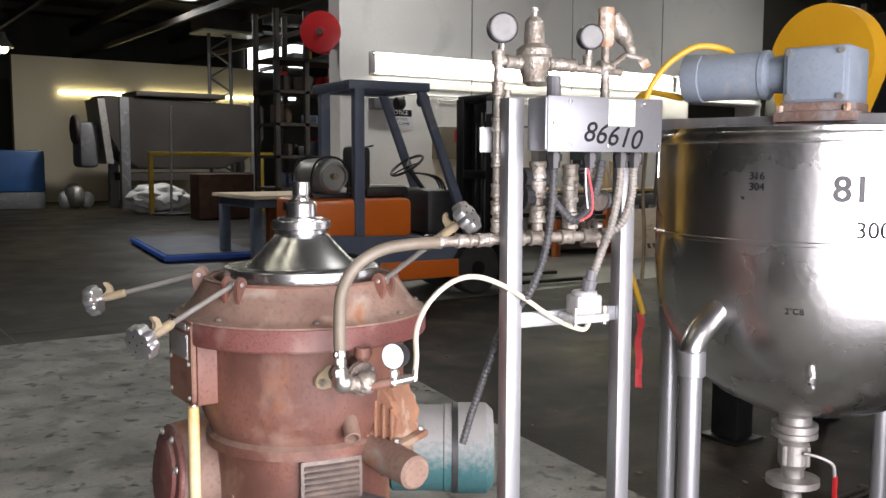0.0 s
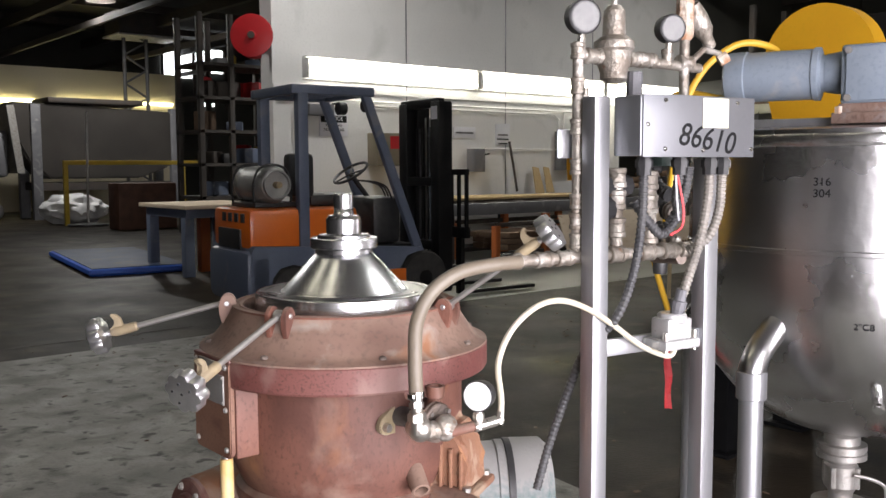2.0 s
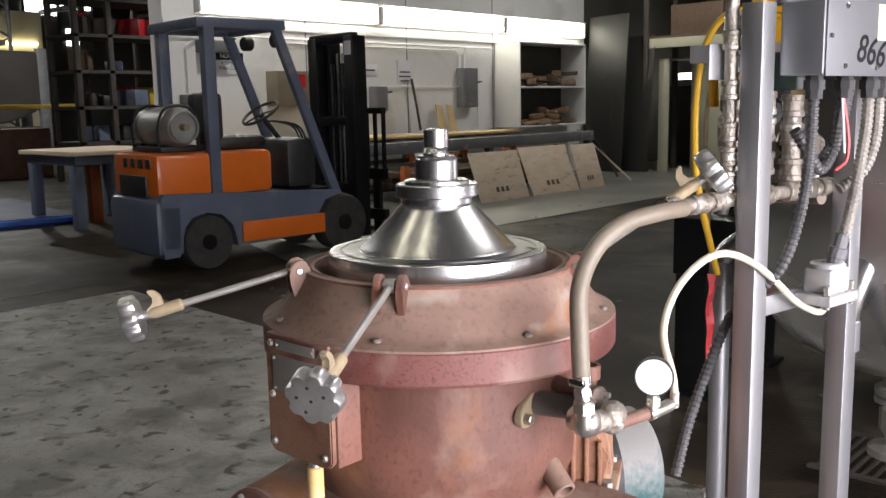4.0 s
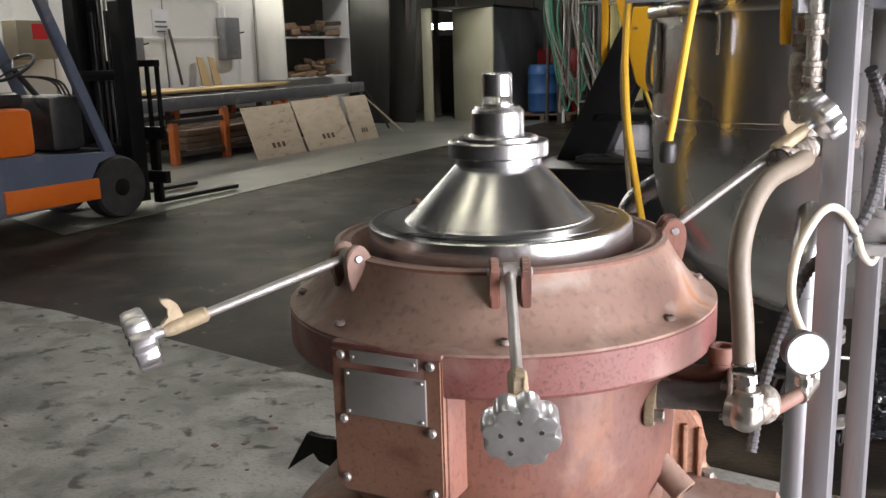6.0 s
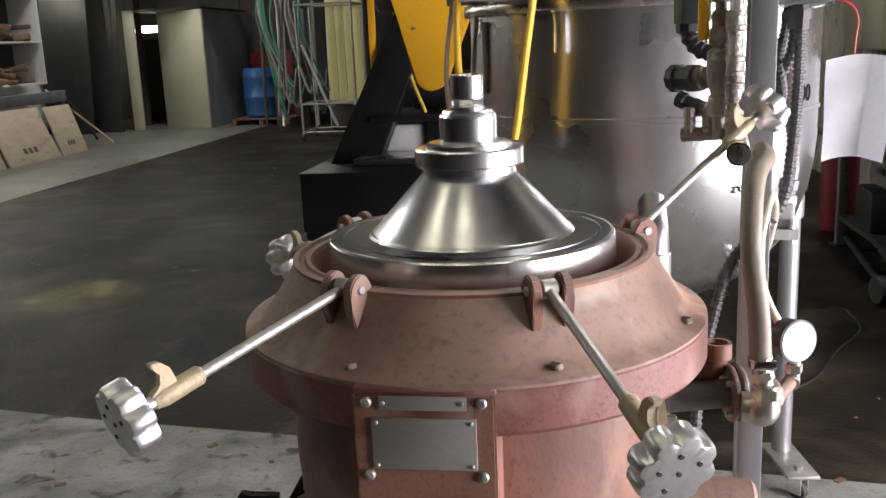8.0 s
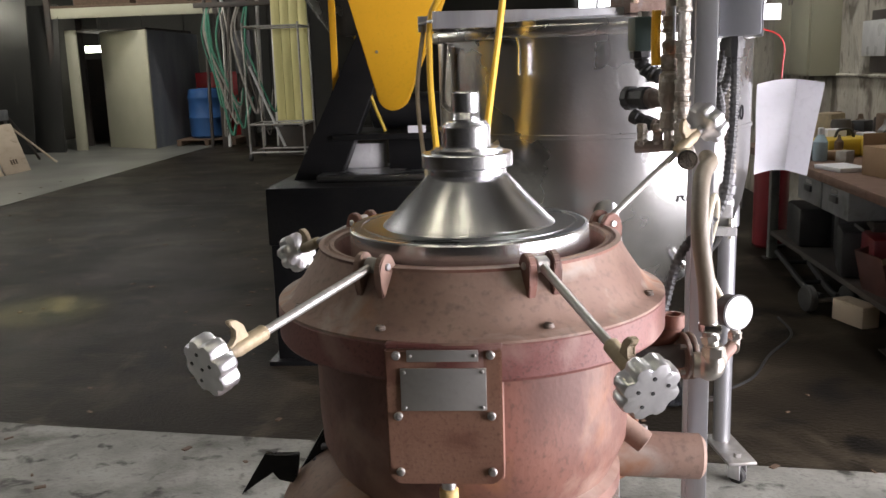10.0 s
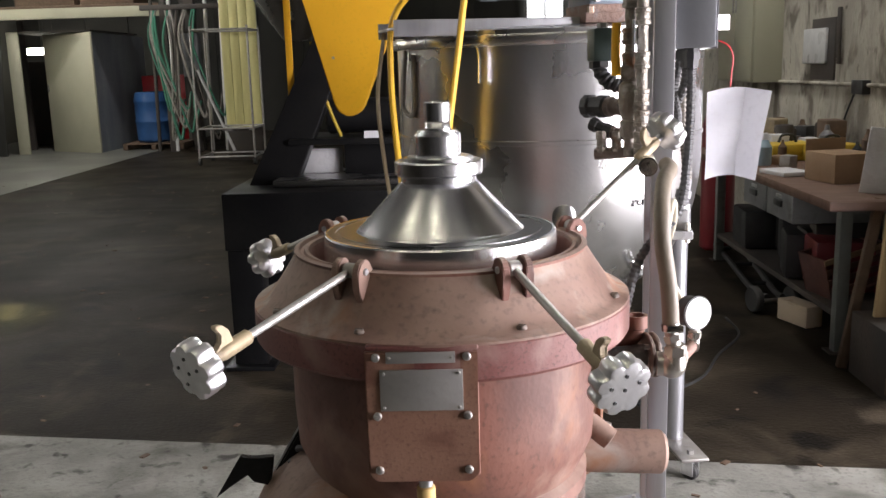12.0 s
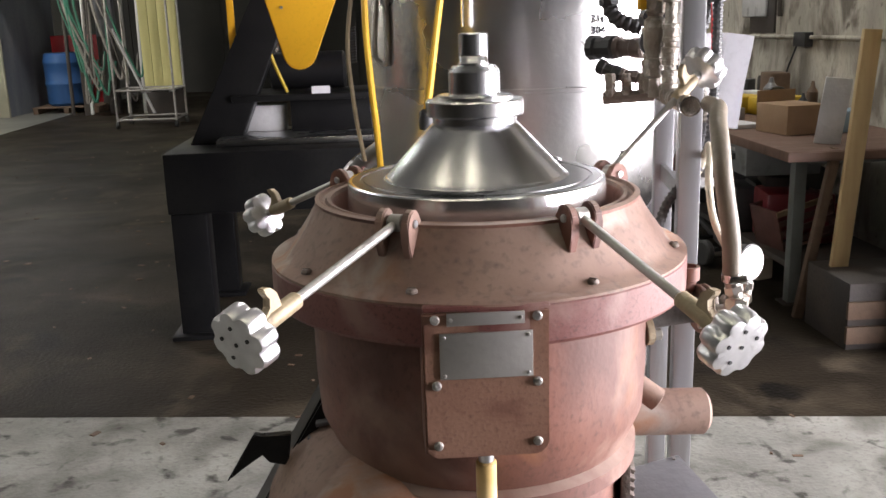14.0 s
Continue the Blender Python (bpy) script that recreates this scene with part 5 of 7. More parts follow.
bmesh.ops.solidify(b, geom=b.faces[:], thickness=0.001)
part("sheet", b, WHITEPAPER, pp)
part("hanger", tube([(-0.975, 2.238, 1.24), (-0.972, 2.24, 1.29), (-0.968, 2.245, 1.33), (-0.985, 2.25, 1.365), (-1.04, 2.26, 1.388)], 0.0022, 6), RED, pp, "twisted red tape")

# ---- forklift ----
fk = thing("forklift_truck", (-7.9, 4.7, 0), "slate-blue and orange counterbalance forklift truck, parked", "forklift")
Y0 = 3.45
side = [(Y0 + 0.26, 0.20), (Y0 + 0.27, 0.60), (Y0 + 0.30, 0.66), (Y0 + 1.55, 0.60), (Y0 + 2.06, 0.57), (Y0 + 2.06, 0.54), (Y0 + 1.88, 0.50), (Y0 + 1.80, 0.38), (Y0 + 1.80, 0.20), (Y0 + 0.96, 0.17), (Y0 + 0.92, 0.36), (Y0 + 0.82, 0.46), (Y0 + 0.68, 0.49), (Y0 + 0.54, 0.46), (Y0 + 0.45, 0.36), (Y0 + 0.42, 0.14), (Y0 + 0.28, 0.13)]
tf = Matrix(((0, -1, 0, 0), (1, 0, 0, 0), (0, 0, 1, 0), (0, 0, 0, 1)))  # outline's x runs along the truck
part("chassis", prism(side, 0.92, Matrix.Translation((-7.36, 0, 0)) @ tf, bev=0.006), FKBLUE, fk)
part("counterweight", box(-8.28, -7.36, Y0 + 0.22, Y0 + 0.50, 0.14, 0.62, 0.07), FKBLUE, fk, "rounded slate-blue counterweight")
part("side_step", box(-7.365, -7.34, Y0 + 1.0, Y0 + 1.86, 0.20, 0.375, 0.008), FKORANGE, fk, "orange side panel")
hood = part("engine_hood", box(-8.26, -7.42, Y0 + 0.28, Y0 + 1.38, 0.61, 0.98, 0.05), FKORANGE, fk, "orange engine hood with dark lettering")
part("hood_recess", box(-8.10, -7.60, Y0 + 0.262, Y0 + 0.31, 0.62, 0.80, 0.01), BLACK, hood)
for i in range(4):
    part("letter_bar", box(-8.02 + i * 0.14, -7.94 + i * 0.14, Y0 + 0.272, Y0 + 0.29, 0.86, 0.94, 0.004), BLACK, hood)
for x in (-8.24, -7.44):
    part("rear_post", box(x - 0.045, x + 0.045, Y0 + 0.76, Y0 + 0.86, 0.60, 2.02, 0.008), FKBLUE, fk)
    part("front_post", prism([(Y0 + 2.02, 0.52), (Y0 + 2.12, 0.52), (Y0 + 1.52, 2.02), (Y0 + 1.43, 2.02)], 0.06, Matrix.Translation((x + 0.03, 0, 0)) @ tf, bev=0.006), FKBLUE, fk)
    part("roof_rail", box(x - 0.045, x + 0.045, Y0 + 0.70, Y0 + 1.56, 2.0, 2.085, 0.012), FKBLUE, fk)
for y in (Y0 + 0.74, Y0 + 1.50):
    part("roof_beam", box(-8.24, -7.44, y - 0.04, y + 0.04, 2.0, 2.085, 0.01), FKBLUE, fk)
for i in range(6):
    part("roof_bar", box(-8.20 + i * 0.145, -8.17 + i * 0.145, Y0 + 0.76, Y0 + 1.50, 2.03, 2.06, 0.004), FKBLUE, fk)
for x, y, r in ((-7.45, Y0 + 0.68, 0.235), (-8.17, Y0 + 0.68, 0.235), (-7.46, Y0 + 2.10, 0.265), (-8.18, Y0 + 2.10, 0.265)):
    w = part("wheel", lathe([(r * 0.5, -0.10), (r * 0.93, -0.10), (r, -0.07), (r, 0.07), (r * 0.93, 0.10), (r * 0.5, 0.10)], seg=40, m=Matrix.Translation((x, y, r)) @ pose(0, 0, 0, 0, 90, 0)), RUBBER, fk)
    part("rim", lathe([(r * 0.5, -0.09), (r * 0.5, 0.09), (r * 0.30, 0.075), (r * 0.28, 0.105), (0.02, 0.11)], seg=28, m=Matrix.Translation((x, y, r)) @ pose(0, 0, 0, 0, 90, 0)), BLACKPAINT, w)
seat = part("seat", box(-8.08, -7.62, Y0 + 0.98, Y0 + 1.46, 0.98, 1.10, 0.05), BLACK, fk, "black vinyl seat")
part("seat_back", box(-8.08, -7.62, Y0 + 0.92, Y0 + 1.04, 1.06, 1.48, 0.05), BLACK, fk)
part("floor_plate", box(-8.2, -7.45, Y0 + 1.4, Y0 + 2.05, 0.55, 0.60, 0.01), BLACKPAINT, fk)
part("dashboard", box(-8.14, -7.55, Y0 + 1.62, Y0 + 1.95, 0.60, 1.06, 0.06), BLACK, fk)
sw = [( -7.85 + 0.19 * math.cos(t), Y0 + 1.55 + 0.15 * math.sin(t), 1.29 + 0.10 * math.sin(t)) for t in [k * math.pi / 8 for k in range(17)]]
wheel = part("steering_wheel", tube(sw, 0.014, 8, 3), BLACK, fk)
part("steering_column", cyl((-7.85, Y0 + 1.55, 1.28), (-7.85, Y0 + 1.78, 1.0), 0.025, seg=10), BLACK, wheel)
for a in (0.3, 2.4, 4.4):
    part("spoke", cyl((-7.85, Y0 + 1.55, 1.28), (-7.85 + 0.18 * math.cos(a), Y0 + 1.55 + 0.14 * math.sin(a), 1.29 + 0.095 * math.sin(a)), 0.009, seg=6), BLACK, wheel)
for i in range(3):
    part("control_lever", tube([(-7.66 + i * 0.05, Y0 + 1.85, 1.02), (-7.66 + i * 0.05, Y0 + 1.78, 1.15), (-7.66 + i * 0.05, Y0 + 1.66, 1.20), (-7.66 + i * 0.05, Y0 + 1.5, 1.22)], 0.009, 6), BLACK, fk)
tank = part("gas_cylinder", turned((-8.22, Y0 + 0.600, 1.19), (-7.50, Y0 + 0.600, 1.19), [(0.06, 0), (0.13, 0.05), (0.165, 0.14), (0.168, 0.3), (0.172, 0.31), (0.168, 0.33), (0.168, 0.85), (0.14, 0.94), (0.13, 0.95), (0.13, 1.0), (0.118, 1.0), (0.118, 0.93), (0.05, 0.92)], 36), mat("scuffed_gas_cylinder", (0.36, 0.36, 0.34), (0.28, 0.28, 0.265), 0.45, 0.3, 6, 80, 0.1), fk, "scuffed silver gas cylinder")
part("cylinder_valve", cyl((-7.55, Y0 + 0.600, 1.19), (-7.47, Y0 + 0.600, 1.19), 0.03, seg=10), BRASS, tank)
part("cylinder_cradle", box(-8.15, -7.6, Y0 + 0.420, Y0 + 0.860, 0.985, 1.03, 0.01), BLACK, fk)
for x in (-8.1, -7.62):
    part("cradle_strap", tube([(x, Y0 + 0.420, 1.02), (x, Y0 + 0.415, 1.19), (x, Y0 + 0.470, 1.33), (x, Y0 + 0.600, 1.372), (x, Y0 + 0.730, 1.33), (x, Y0 + 0.785, 1.19), (x, Y0 + 0.780, 1.02)], 0.012, 6), BLACK, tank)
for x in (-8.10, -7.60):
    lamp = part("work_lamp", cyl((x, Y0 + 1.55, 1.93), (x, Y0 + 1.64, 1.93), 0.065, seg=20, bev=0.01), BLACK, fk)
    part("lens", cyl((x, Y0 + 1.635, 1.93), (x, Y0 + 1.646, 1.93), 0.052, seg=20), CHROME, lamp)
mast = part("mast", box(-8.22, -8.08, Y0 + 2.360, Y0 + 2.520, 0.08, 2.0, 0.008), BLACKPAINT, fk, "black lifting mast")
for x0, x1, y0, y1 in ((-7.64, -7.50, 2.36, 2.52), (-8.10, -8.02, 2.46, 2.62), (-7.70, -7.62, 2.46, 2.62)):
    part("mast_channel", box(x0, x1, Y0 + y0, Y0 + y1, 0.08, 2.0, 0.008), BLACKPAINT, mast)
for z in (0.5, 1.15, 1.94):
    part("mast_tie", box(-8.2, -7.52, Y0 + 2.370, Y0 + 2.450, z, z + 0.09, 0.008), BLACKPAINT, mast)
part("lift_ram", cyl((-7.95, Y0 + 2.440, 0.1), (-7.95, Y0 + 2.440, 1.75), 0.035, seg=16), BLACKPAINT, mast)
part("lift_ram", cyl((-7.76, Y0 + 2.440, 0.1), (-7.76, Y0 + 2.440, 1.75), 0.02, seg=12), CHROME, mast)
for x in (-7.90, -7.82):
    part("lift_chain", box(x - 0.012, x + 0.012, Y0 + 2.480, Y0 + 2.490, 0.3, 1.85), DULL, mast)
part("mast_sticker", box(-7.62, -7.52, Y0 + 2.356, Y0 + 2.359, 1.82, 1.95), WHITEPAPER, mast)
for z in (0.22, 0.62):
    part("carriage_bar", box(-8.32, -7.40, Y0 + 2.620, Y0 + 2.680, z, z + 0.11, 0.006), BLACKPAINT, fk)
for i in range(8):
    x = -8.30 + i * 0.125
    part("backrest_bar", box(x, x + 0.025, Y0 + 2.620, Y0 + 2.660, 0.62, 1.28, 0.005), BLACKPAINT, fk)
part("backrest_top", box(-8.32, -7.40, Y0 + 2.610, Y0 + 2.670, 1.26, 1.32, 0.008), BLACKPAINT, fk)
for x in (-8.14, -7.58):
    part("fork_arm", box(x - 0.05, x + 0.05, Y0 + 2.660, Y0 + 3.670, 0.03, 0.07, 0.01), BLACKPAINT, fk)
    part("fork_heel", box(x - 0.05, x + 0.05, Y0 + 2.660, Y0 + 2.710, 0.03, 0.72, 0.01), BLACKPAINT, fk)
# the truck stands a little askew to the wall
fk.matrix_basis = Matrix.Translation((-7.726, 4.582, 0)) @ Matrix.Rotation(-0.100, 4, "Z") @ Matrix.Diagonal((1.03, 0.973, 0.986, 1)) @ Matrix.Translation((7.8, -4.6, 0)) @ fk.matrix_basis

# ---- west wall: lamps, conduits, signs, shelf recess, bench ----
for y0, y1 in ((6.45, 9.52), (9.58, 12.48), (12.54, 14.95)):
    lamp = thing("fluorescent_lamp", (-10.9, (y0 + y1) / 2, 2.55), "long fluorescent wall lamp, switched on", "lamp", "lamps on the wall")
    part("reflector", box(-11.0, -10.965, y0, y1, 2.50, 2.78, 0.004), WHITEWALL, lamp)
    part("hood", box(-10.99, -10.835, y0, y1, 2.782, 2.80, 0.003), WHITEWALL, lamp, "white sheet-metal lamp hood")
    for z in (2.575, 2.70):
        part("tube", cyl((-10.90, y0 + 0.05, z), (-10.90, y1 - 0.05, z), 0.048, seg=12), TUBE_LIGHT, lamp)
    for y in (y0, y1 - 0.03):
        part("end_cap", box(-10.985, -10.86, y, y + 0.03, 2.51, 2.77, 0.004), WHITEWALL, lamp)
structure("trim", box(-11.0, -10.975, 6.0, 15.1, 2.34, 2.42, 0.003), WHITEWALL, "painted ledge along the wall under the lamps", "trim")
structure("baseboard", box(-11.0, -10.97, 6.0, 12.3, 0.0, 0.12), GREYPAINT, "dirty grey baseboard", "baseboard")


def wall_pipe(pts, r=0.014):
    return solo("conduit", tube(pts, r, 8, 3, curved=False), WHITEWALL, "thin painted electrical conduit on the wall", "conduit", "conduits on the wall")


wall_pipe([(-10.96, 6.05, 2.24), (-10.96, 12.25, 2.24)])
wall_pipe([(-10.96, 7.6, 2.18), (-10.96, 11.3, 2.18), (-10.96, 11.42, 2.10), (-10.96, 11.42, 1.90)])
wall_pipe([(-10.96, 11.55, 2.24), (-10.96, 11.55, 1.90)])
wall_pipe([(-10.96, 9.4, 1.60), (-10.96, 11.4, 1.60)], 0.011)
wall_pipe([(-10.96, 6.28, 1.48), (-10.96, 6.28, 2.10), (-10.96, 6.5, 2.24), (-10.96, 6.6, 2.24)], 0.011)
wall_pipe([(-10.96, 11.85, 1.3), (-10.96, 11.85, 0.9)], 0.011)
for y in (8.2, 10.2, 12.3):
    structure("wall_seam", box(-11.0, -10.996, y, y + 0.02, 0.1, 6.1), BOXSTEEL, "metal joint strip between wall panels", "trim")


def wall_sign(y0, y1, z0, z1, rows, head):
    s = thing("wall_sign", (-10.99, (y0 + y1) / 2, z0), "small white notice board with black lettering", "sign", "signs on the wall")
    part("board", box(-10.998, -10.985, y0, y1, z0, z1, 0.001), WHITEPAPER, s)
    if head:
        part("header", box(-10.986, -10.982, y0 + 0.02, y1 - 0.02, z1 - (z1 - z0) * 0.38, z1 - 0.02), INK, s)
        m = pose(-10.981, (y0 + y1) / 2, z1 - (z1 - z0) * 0.21, 0, 0, 90)
        part("heading", words(head, (z1 - z0) * 0.27, m), WHITEPAPER, s)
    for i, r in enumerate(rows):
        z = z0 + (z1 - z0) * (0.5 - 0.2 * i - 0.02)
        if isinstance(r, str):
            part("line", words(r, (z1 - z0) * 0.2, pose(-10.983, (y0 + y1) / 2, z, 0, 0, 90)), INK, s)
        else:
            part("line", box(-10.985, -10.983, (y0 + y1) / 2 - r * (y1 - y0) / 2, (y0 + y1) / 2 + r * (y1 - y0) / 2, z - 0.012, z + 0.012), PRINT, s)


wall_sign(6.70, 7.16, 1.75, 2.05, ["KEEP THIS", "AREA CLEAR"], "NOTICE")
wall_sign(8.42, 8.80, 1.68, 2.00, [0.7, 0.6], "")
wall_sign(9.10, 9.55, 1.76, 1.93, [0.8], "")
wall_sign(9.98, 10.30, 1.66, 2.0, [0.7, 0.8, 0.6], "")
for y0, y1, z0, z1, lab in ((9.38, 9.62, 1.24, 1.60, "small grey switch box on the wall"), (11.36, 11.72, 1.26, 1.90, "tall grey disconnect box on the wall"), (6.17, 6.34, 1.34, 1.50, "small grey outlet box on the wall"), (6.44, 6.85, 2.02, 2.17, "small white lamp housing on the wall")):
    eb = thing("electrical_box", (-10.99, y0, z0), lab, "electrical box", "boxes on the wall")
    part("case", box(-11.0, -10.84, y0, y1, z0, z1, 0.006), GREYPAINT, eb)
    part("door", box(-10.842, -10.828, y0 + 0.01, y1 - 0.01, z0 + 0.01, z1 - 0.01, 0.004), GREYPAINT, eb)
    part("handle", cyl((-10.90, y1 + 0.0, (z0 + z1) / 2 + 0.08), (-10.80, y1 + 0.06, (z0 + z1) / 2 + 0.10), 0.012, seg=8), BLACK, eb)
hb = thing("hose_cabinet", (-10.9, 7.8, 1.34), "brown steel box on the wall behind the forklift", "box")
part("case", box(-11.0, -10.75, 7.50, 8.05, 1.34, 1.80, 0.006), mat("drab_brown_paint", (0.20, 0.17, 0.12), (0.16, 0.14, 0.10), 0.5, 0, 3, 60, 0.05), hb)
part("red_label", box(-10.752, -10.748, 7.72, 7.98, 1.58, 1.76), RED, hb)

# recessed shelves with scrap
sh = thing("wall_shelf", (-10.6, 13.4, 0.9), "white shelf unit against the wall, full of brown scrap parts", "shelf")
for y in (12.36, 14.32):
    part("side", box(-10.995, -10.45, y, y + 0.03, 0.90, 2.32, 0.002), WHITEWALL, sh)
part("top", box(-10.995, -10.45, 12.36, 14.35, 2.32, 2.345, 0.002), WHITEWALL, sh)
for z in (0.90, 1.57):
    part("board", box(-10.99, -10.45, 12.39, 14.32, z, z + 0.03, 0.002), WHITEWALL, sh)
# near-black back puts the shade inside the white shelf into its colour
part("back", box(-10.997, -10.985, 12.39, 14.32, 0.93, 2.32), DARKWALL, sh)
rnd = random.Random(4)
for z in (0.93, 1.60):
    for i in range(26):
        y, x = rnd.uniform(12.5, 14.2), rnd.uniform(-10.9, -10.5)
        h = rnd.uniform(0.04, 0.11)
        lay = rnd.choice((0, 0, 0.10, 0.19))
        m = pose(x, y, z + lay + h / 2 + 0.004, rnd.uniform(-8, 8), rnd.uniform(-8, 8), rnd.uniform(0, 180))
        solo("scrap_part", box(-0.08, 0.08, -rnd.uniform(0.05, 0.2), rnd.uniform(0.05, 0.2), -h / 2, h / 2, 0.02, m=m), rnd.choice((DRUMSCRAP, DRUMSCRAP, CARD, DARKWOOD)), "brown scrap part lying on the shelf", "scrap", "scrap on the shelves")

# long steel bench with boards on it
be = thing("steel_bench", (-9.8, 9.5, 0), "long dark steel bench along the wall", "bench")
part("front_beam", box(-9.16, -9.06, 7.3, 12.5, 0.70, 0.85, 0.006), GREYPAINT, be)
part("rear_beam", box(-10.8, -10.7, 6.3, 12.5, 0.70, 0.85, 0.006), GREYPAINT, be)
for i in range(11):
    part("cross_beam", box(-10.75, -9.1, 7.3 + i * 0.5, 7.38 + i * 0.5, 0.72, 0.83, 0.004), IRON, be)
for x in (-10.75, -9.11):
    for y in (7.4, 9.9, 12.4):
        part("leg", box(x - 0.05, x + 0.05, y - 0.05, y + 0.05, 0, 0.71, 0.005), IRON, be)
part("end_strut", tube([(-9.1, 12.4, 0.85), (-9.1, 12.9, 0.45), (-9.1, 13.3, 0.05)], 0.02, 8), IRON, be)
for x0, y0, y1 in ((-10.85, 6.4, 9.9), (-10.55, 7.2, 12.2), (-10.2, 7.8, 11.6)):
    solo("timber_board", box(x0, x0 + 0.26, y0, y1, 0.852, 0.89, 0.004), PINE, "long pale timber board lying on the bench", "board", "boards on the bench")
for y, w in ((10.72, 0.20), (10.98, 0.18)):
    solo("wood_offcut", prism([(0, 0), (w, 0), (w * 0.8, 0.42), (w * 0.15, 0.44)], 0.02, pose(-10.80, y, 0.89, -14, 0, 90)), PINE, "pale pine offcut leaning on the wall", "offcut", "offcuts on the bench")
solo("pry_bar", tube([(-10.92, 10.22, 1.72), (-10.90, 10.30, 1.3), (-10.88, 10.36, 0.92)], 0.02, 8), IRON, "dark steel bar leaning on the wall", "bar")
# orange rack ends under the bench
ro = thing("orange_stillage", (-9.6, 9.2, 0), "low orange steel stillage holding timber under the bench", "stillage")
for x in (-9.36, -10.2):
    for y in (8.45, 9.42, 10.6, 11.9):
        part("post", box(x - 0.045, x + 0.045, y - 0.045, y + 0.045, 0, 0.66 if y > 9 else 0.52, 0.005), RACKORANGE, ro)
for z in (0.10, 0.50):
    for x in (-9.36, -10.2):
        part("rail", box(x - 0.02, x + 0.02, 8.45, 11.9, z, z + 0.06, 0.004), IRON, ro)
for i in range(9):
    x = -9.42 - (i % 3) * 0.26
    solo("stored_timber", box(x - 0.22, x, 8.6 + rnd.uniform(0, 0.2), 11.6 + rnd.uniform(-0.3, 0.2), 0.16 + (i // 3) * 0.085, 0.235 + (i // 3) * 0.085, 0.004), DARKWOOD, "dark old timber stored under the bench", "timber", "timber under the bench")
# plywood sheets leaning on the bench
for y0, y1, h, lean, lab in ((9.15, 10.2, 0.70, 20, "weathered plywood sheet leaning on the bench"), (10.30, 11.45, 0.74, 24, "weathered plywood sheet with marker writing, leaning"), (10.36, 11.50, 0.72, 20, "plywood sheet behind another, leaning on the bench"), (11.5, 12.15, 0.70, 18, "pale plywood sheet leaning on the bench")):
    p = thing("plywood_sheet", (-8.65, y0, 0), lab, "plywood", "sheets leaning on the bench")
    mm = pose(-8.62 - (0.06 if lean == 20 and y0 > 10 else 0), y0, 0.004, 0, -lean, 0)
    part("sheet", box(-0.02, 0.0, 0, y1 - y0, 0, h, 0.002, m=mm), PLY, p)
    for k in range(3):
        part("writing_bar", box(0.0, 0.002, (y1 - y0) * (0.35 + 0.1 * k), (y1 - y0) * (0.41 + 0.1 * k), h * 0.18, h * 0.28, m=mm), DARKWOOD, p)

for x, y, w, h, lean in ((-10.85, 14.85, 1.0, 2.9, 4), (-10.1, 15.0, 0.65, 2.5, 5)):
    solo("steel_sheet", box(0, w, -0.012, 0.012, 0, h, 0.003, m=pose(x, y, 0.002, -lean, 0, -12)), DARKSHEET, "dark grimy steel sheet leaning at the end of the wall", "sheet", "sheets at the wall's end")
solo("leaning_strip", cyl((-9.35, 12.45, 0.87), (-8.75, 13.15, 0.012), 0.016, seg=6), PLY, "pale wooden strip leaning on the end of the bench", "strip")

# ---- far end: lockers, drum, hoses, cart ----
lk = thing("storage_booth", (-8.6, 15.6, 0), "cream steel storage booth with an open doorway", "booth")
part("front_panel", box(0, 1.24, -0.02, 0.02, 0, 2.03, 0.004, m=pose(-9.04, 15.76, 0, 0, 0, -29.5)), CABINET, lk)
part("jamb_panel", box(-9.42, -9.22, 15.20, 15.24, 0, 2.06, 0.004), CABINET, lk)
part("side_panel", prism([(0, 0), (2.3, 0), (2.3, 2.0), (0, 2.03)], 0.04, pose(-7.98, 15.22, 0, 0, 0, 88)), CABSIDE, lk, "blue-grey side panel", smooth=False)
part("latch", box(0.02, 0.05, -0.04, -0.02, 1.05, 1.16, 0.003, m=pose(-9.04, 15.76, 0, 0, 0, -29.5)), DULL, lk)
part("roof", box(-9.42, -8.0, 15.22, 17.5, 2.04, 2.07), IRON, lk)
part("inner_shelf", box(-10.4, -8.1, 17.3, 17.7, 0.0, 1.6, 0.02), IRON, lk)
il = thing("hanging_lamp", (-9.9, 18.0, 1.8), "fluorescent lamp glowing inside the booth", "lamp")
part("tube", box(-10.6, -9.75, 17.9, 18.05, 1.74, 1.87, 0.02), TUBE_LIGHT, il)
for x in (-10.5, -9.85):
    part("chain", cyl((x, 17.97, 1.86), (x, 17.97, 6.19), 0.008, seg=6), IRON, il)
rk = thing("pallet_rack", (-8.1, 15.1, 0), "tall steel pallet rack above the booth", "rack")
part("beam", box(-9.55, -6.7, 15.05, 15.12, 2.25, 2.42, 0.005), CABINET, rk, "cream rack beam")
part("deck", box(-9.55, -6.7, 15.05, 16.2, 2.42, 2.46, 0.003), DARKWOOD, rk)
for x in (-9.6, -6.68):
    for y in (15.06, 16.15):
        part("upright", box(x - 0.05, x + 0.05, y - 0.04, y + 0.04, 0, 4.2, 0.004), IRON, rk)
for z0, z1, x0, x1 in ((2.46, 3.0, -9.2, -8.2), (2.46, 2.8, -8.1, -7.2)):
    solo("stored_crate", box(x0, x1, 15.2, 16.0, z0 + 0.002, z1, 0.01), DARKWOOD, "dark crate on the rack", "crate", "crates on the rack")
dr = thing("plastic_drum", (-7.30, 16.0, 0), "blue plastic drum standing on a pallet", "drum")
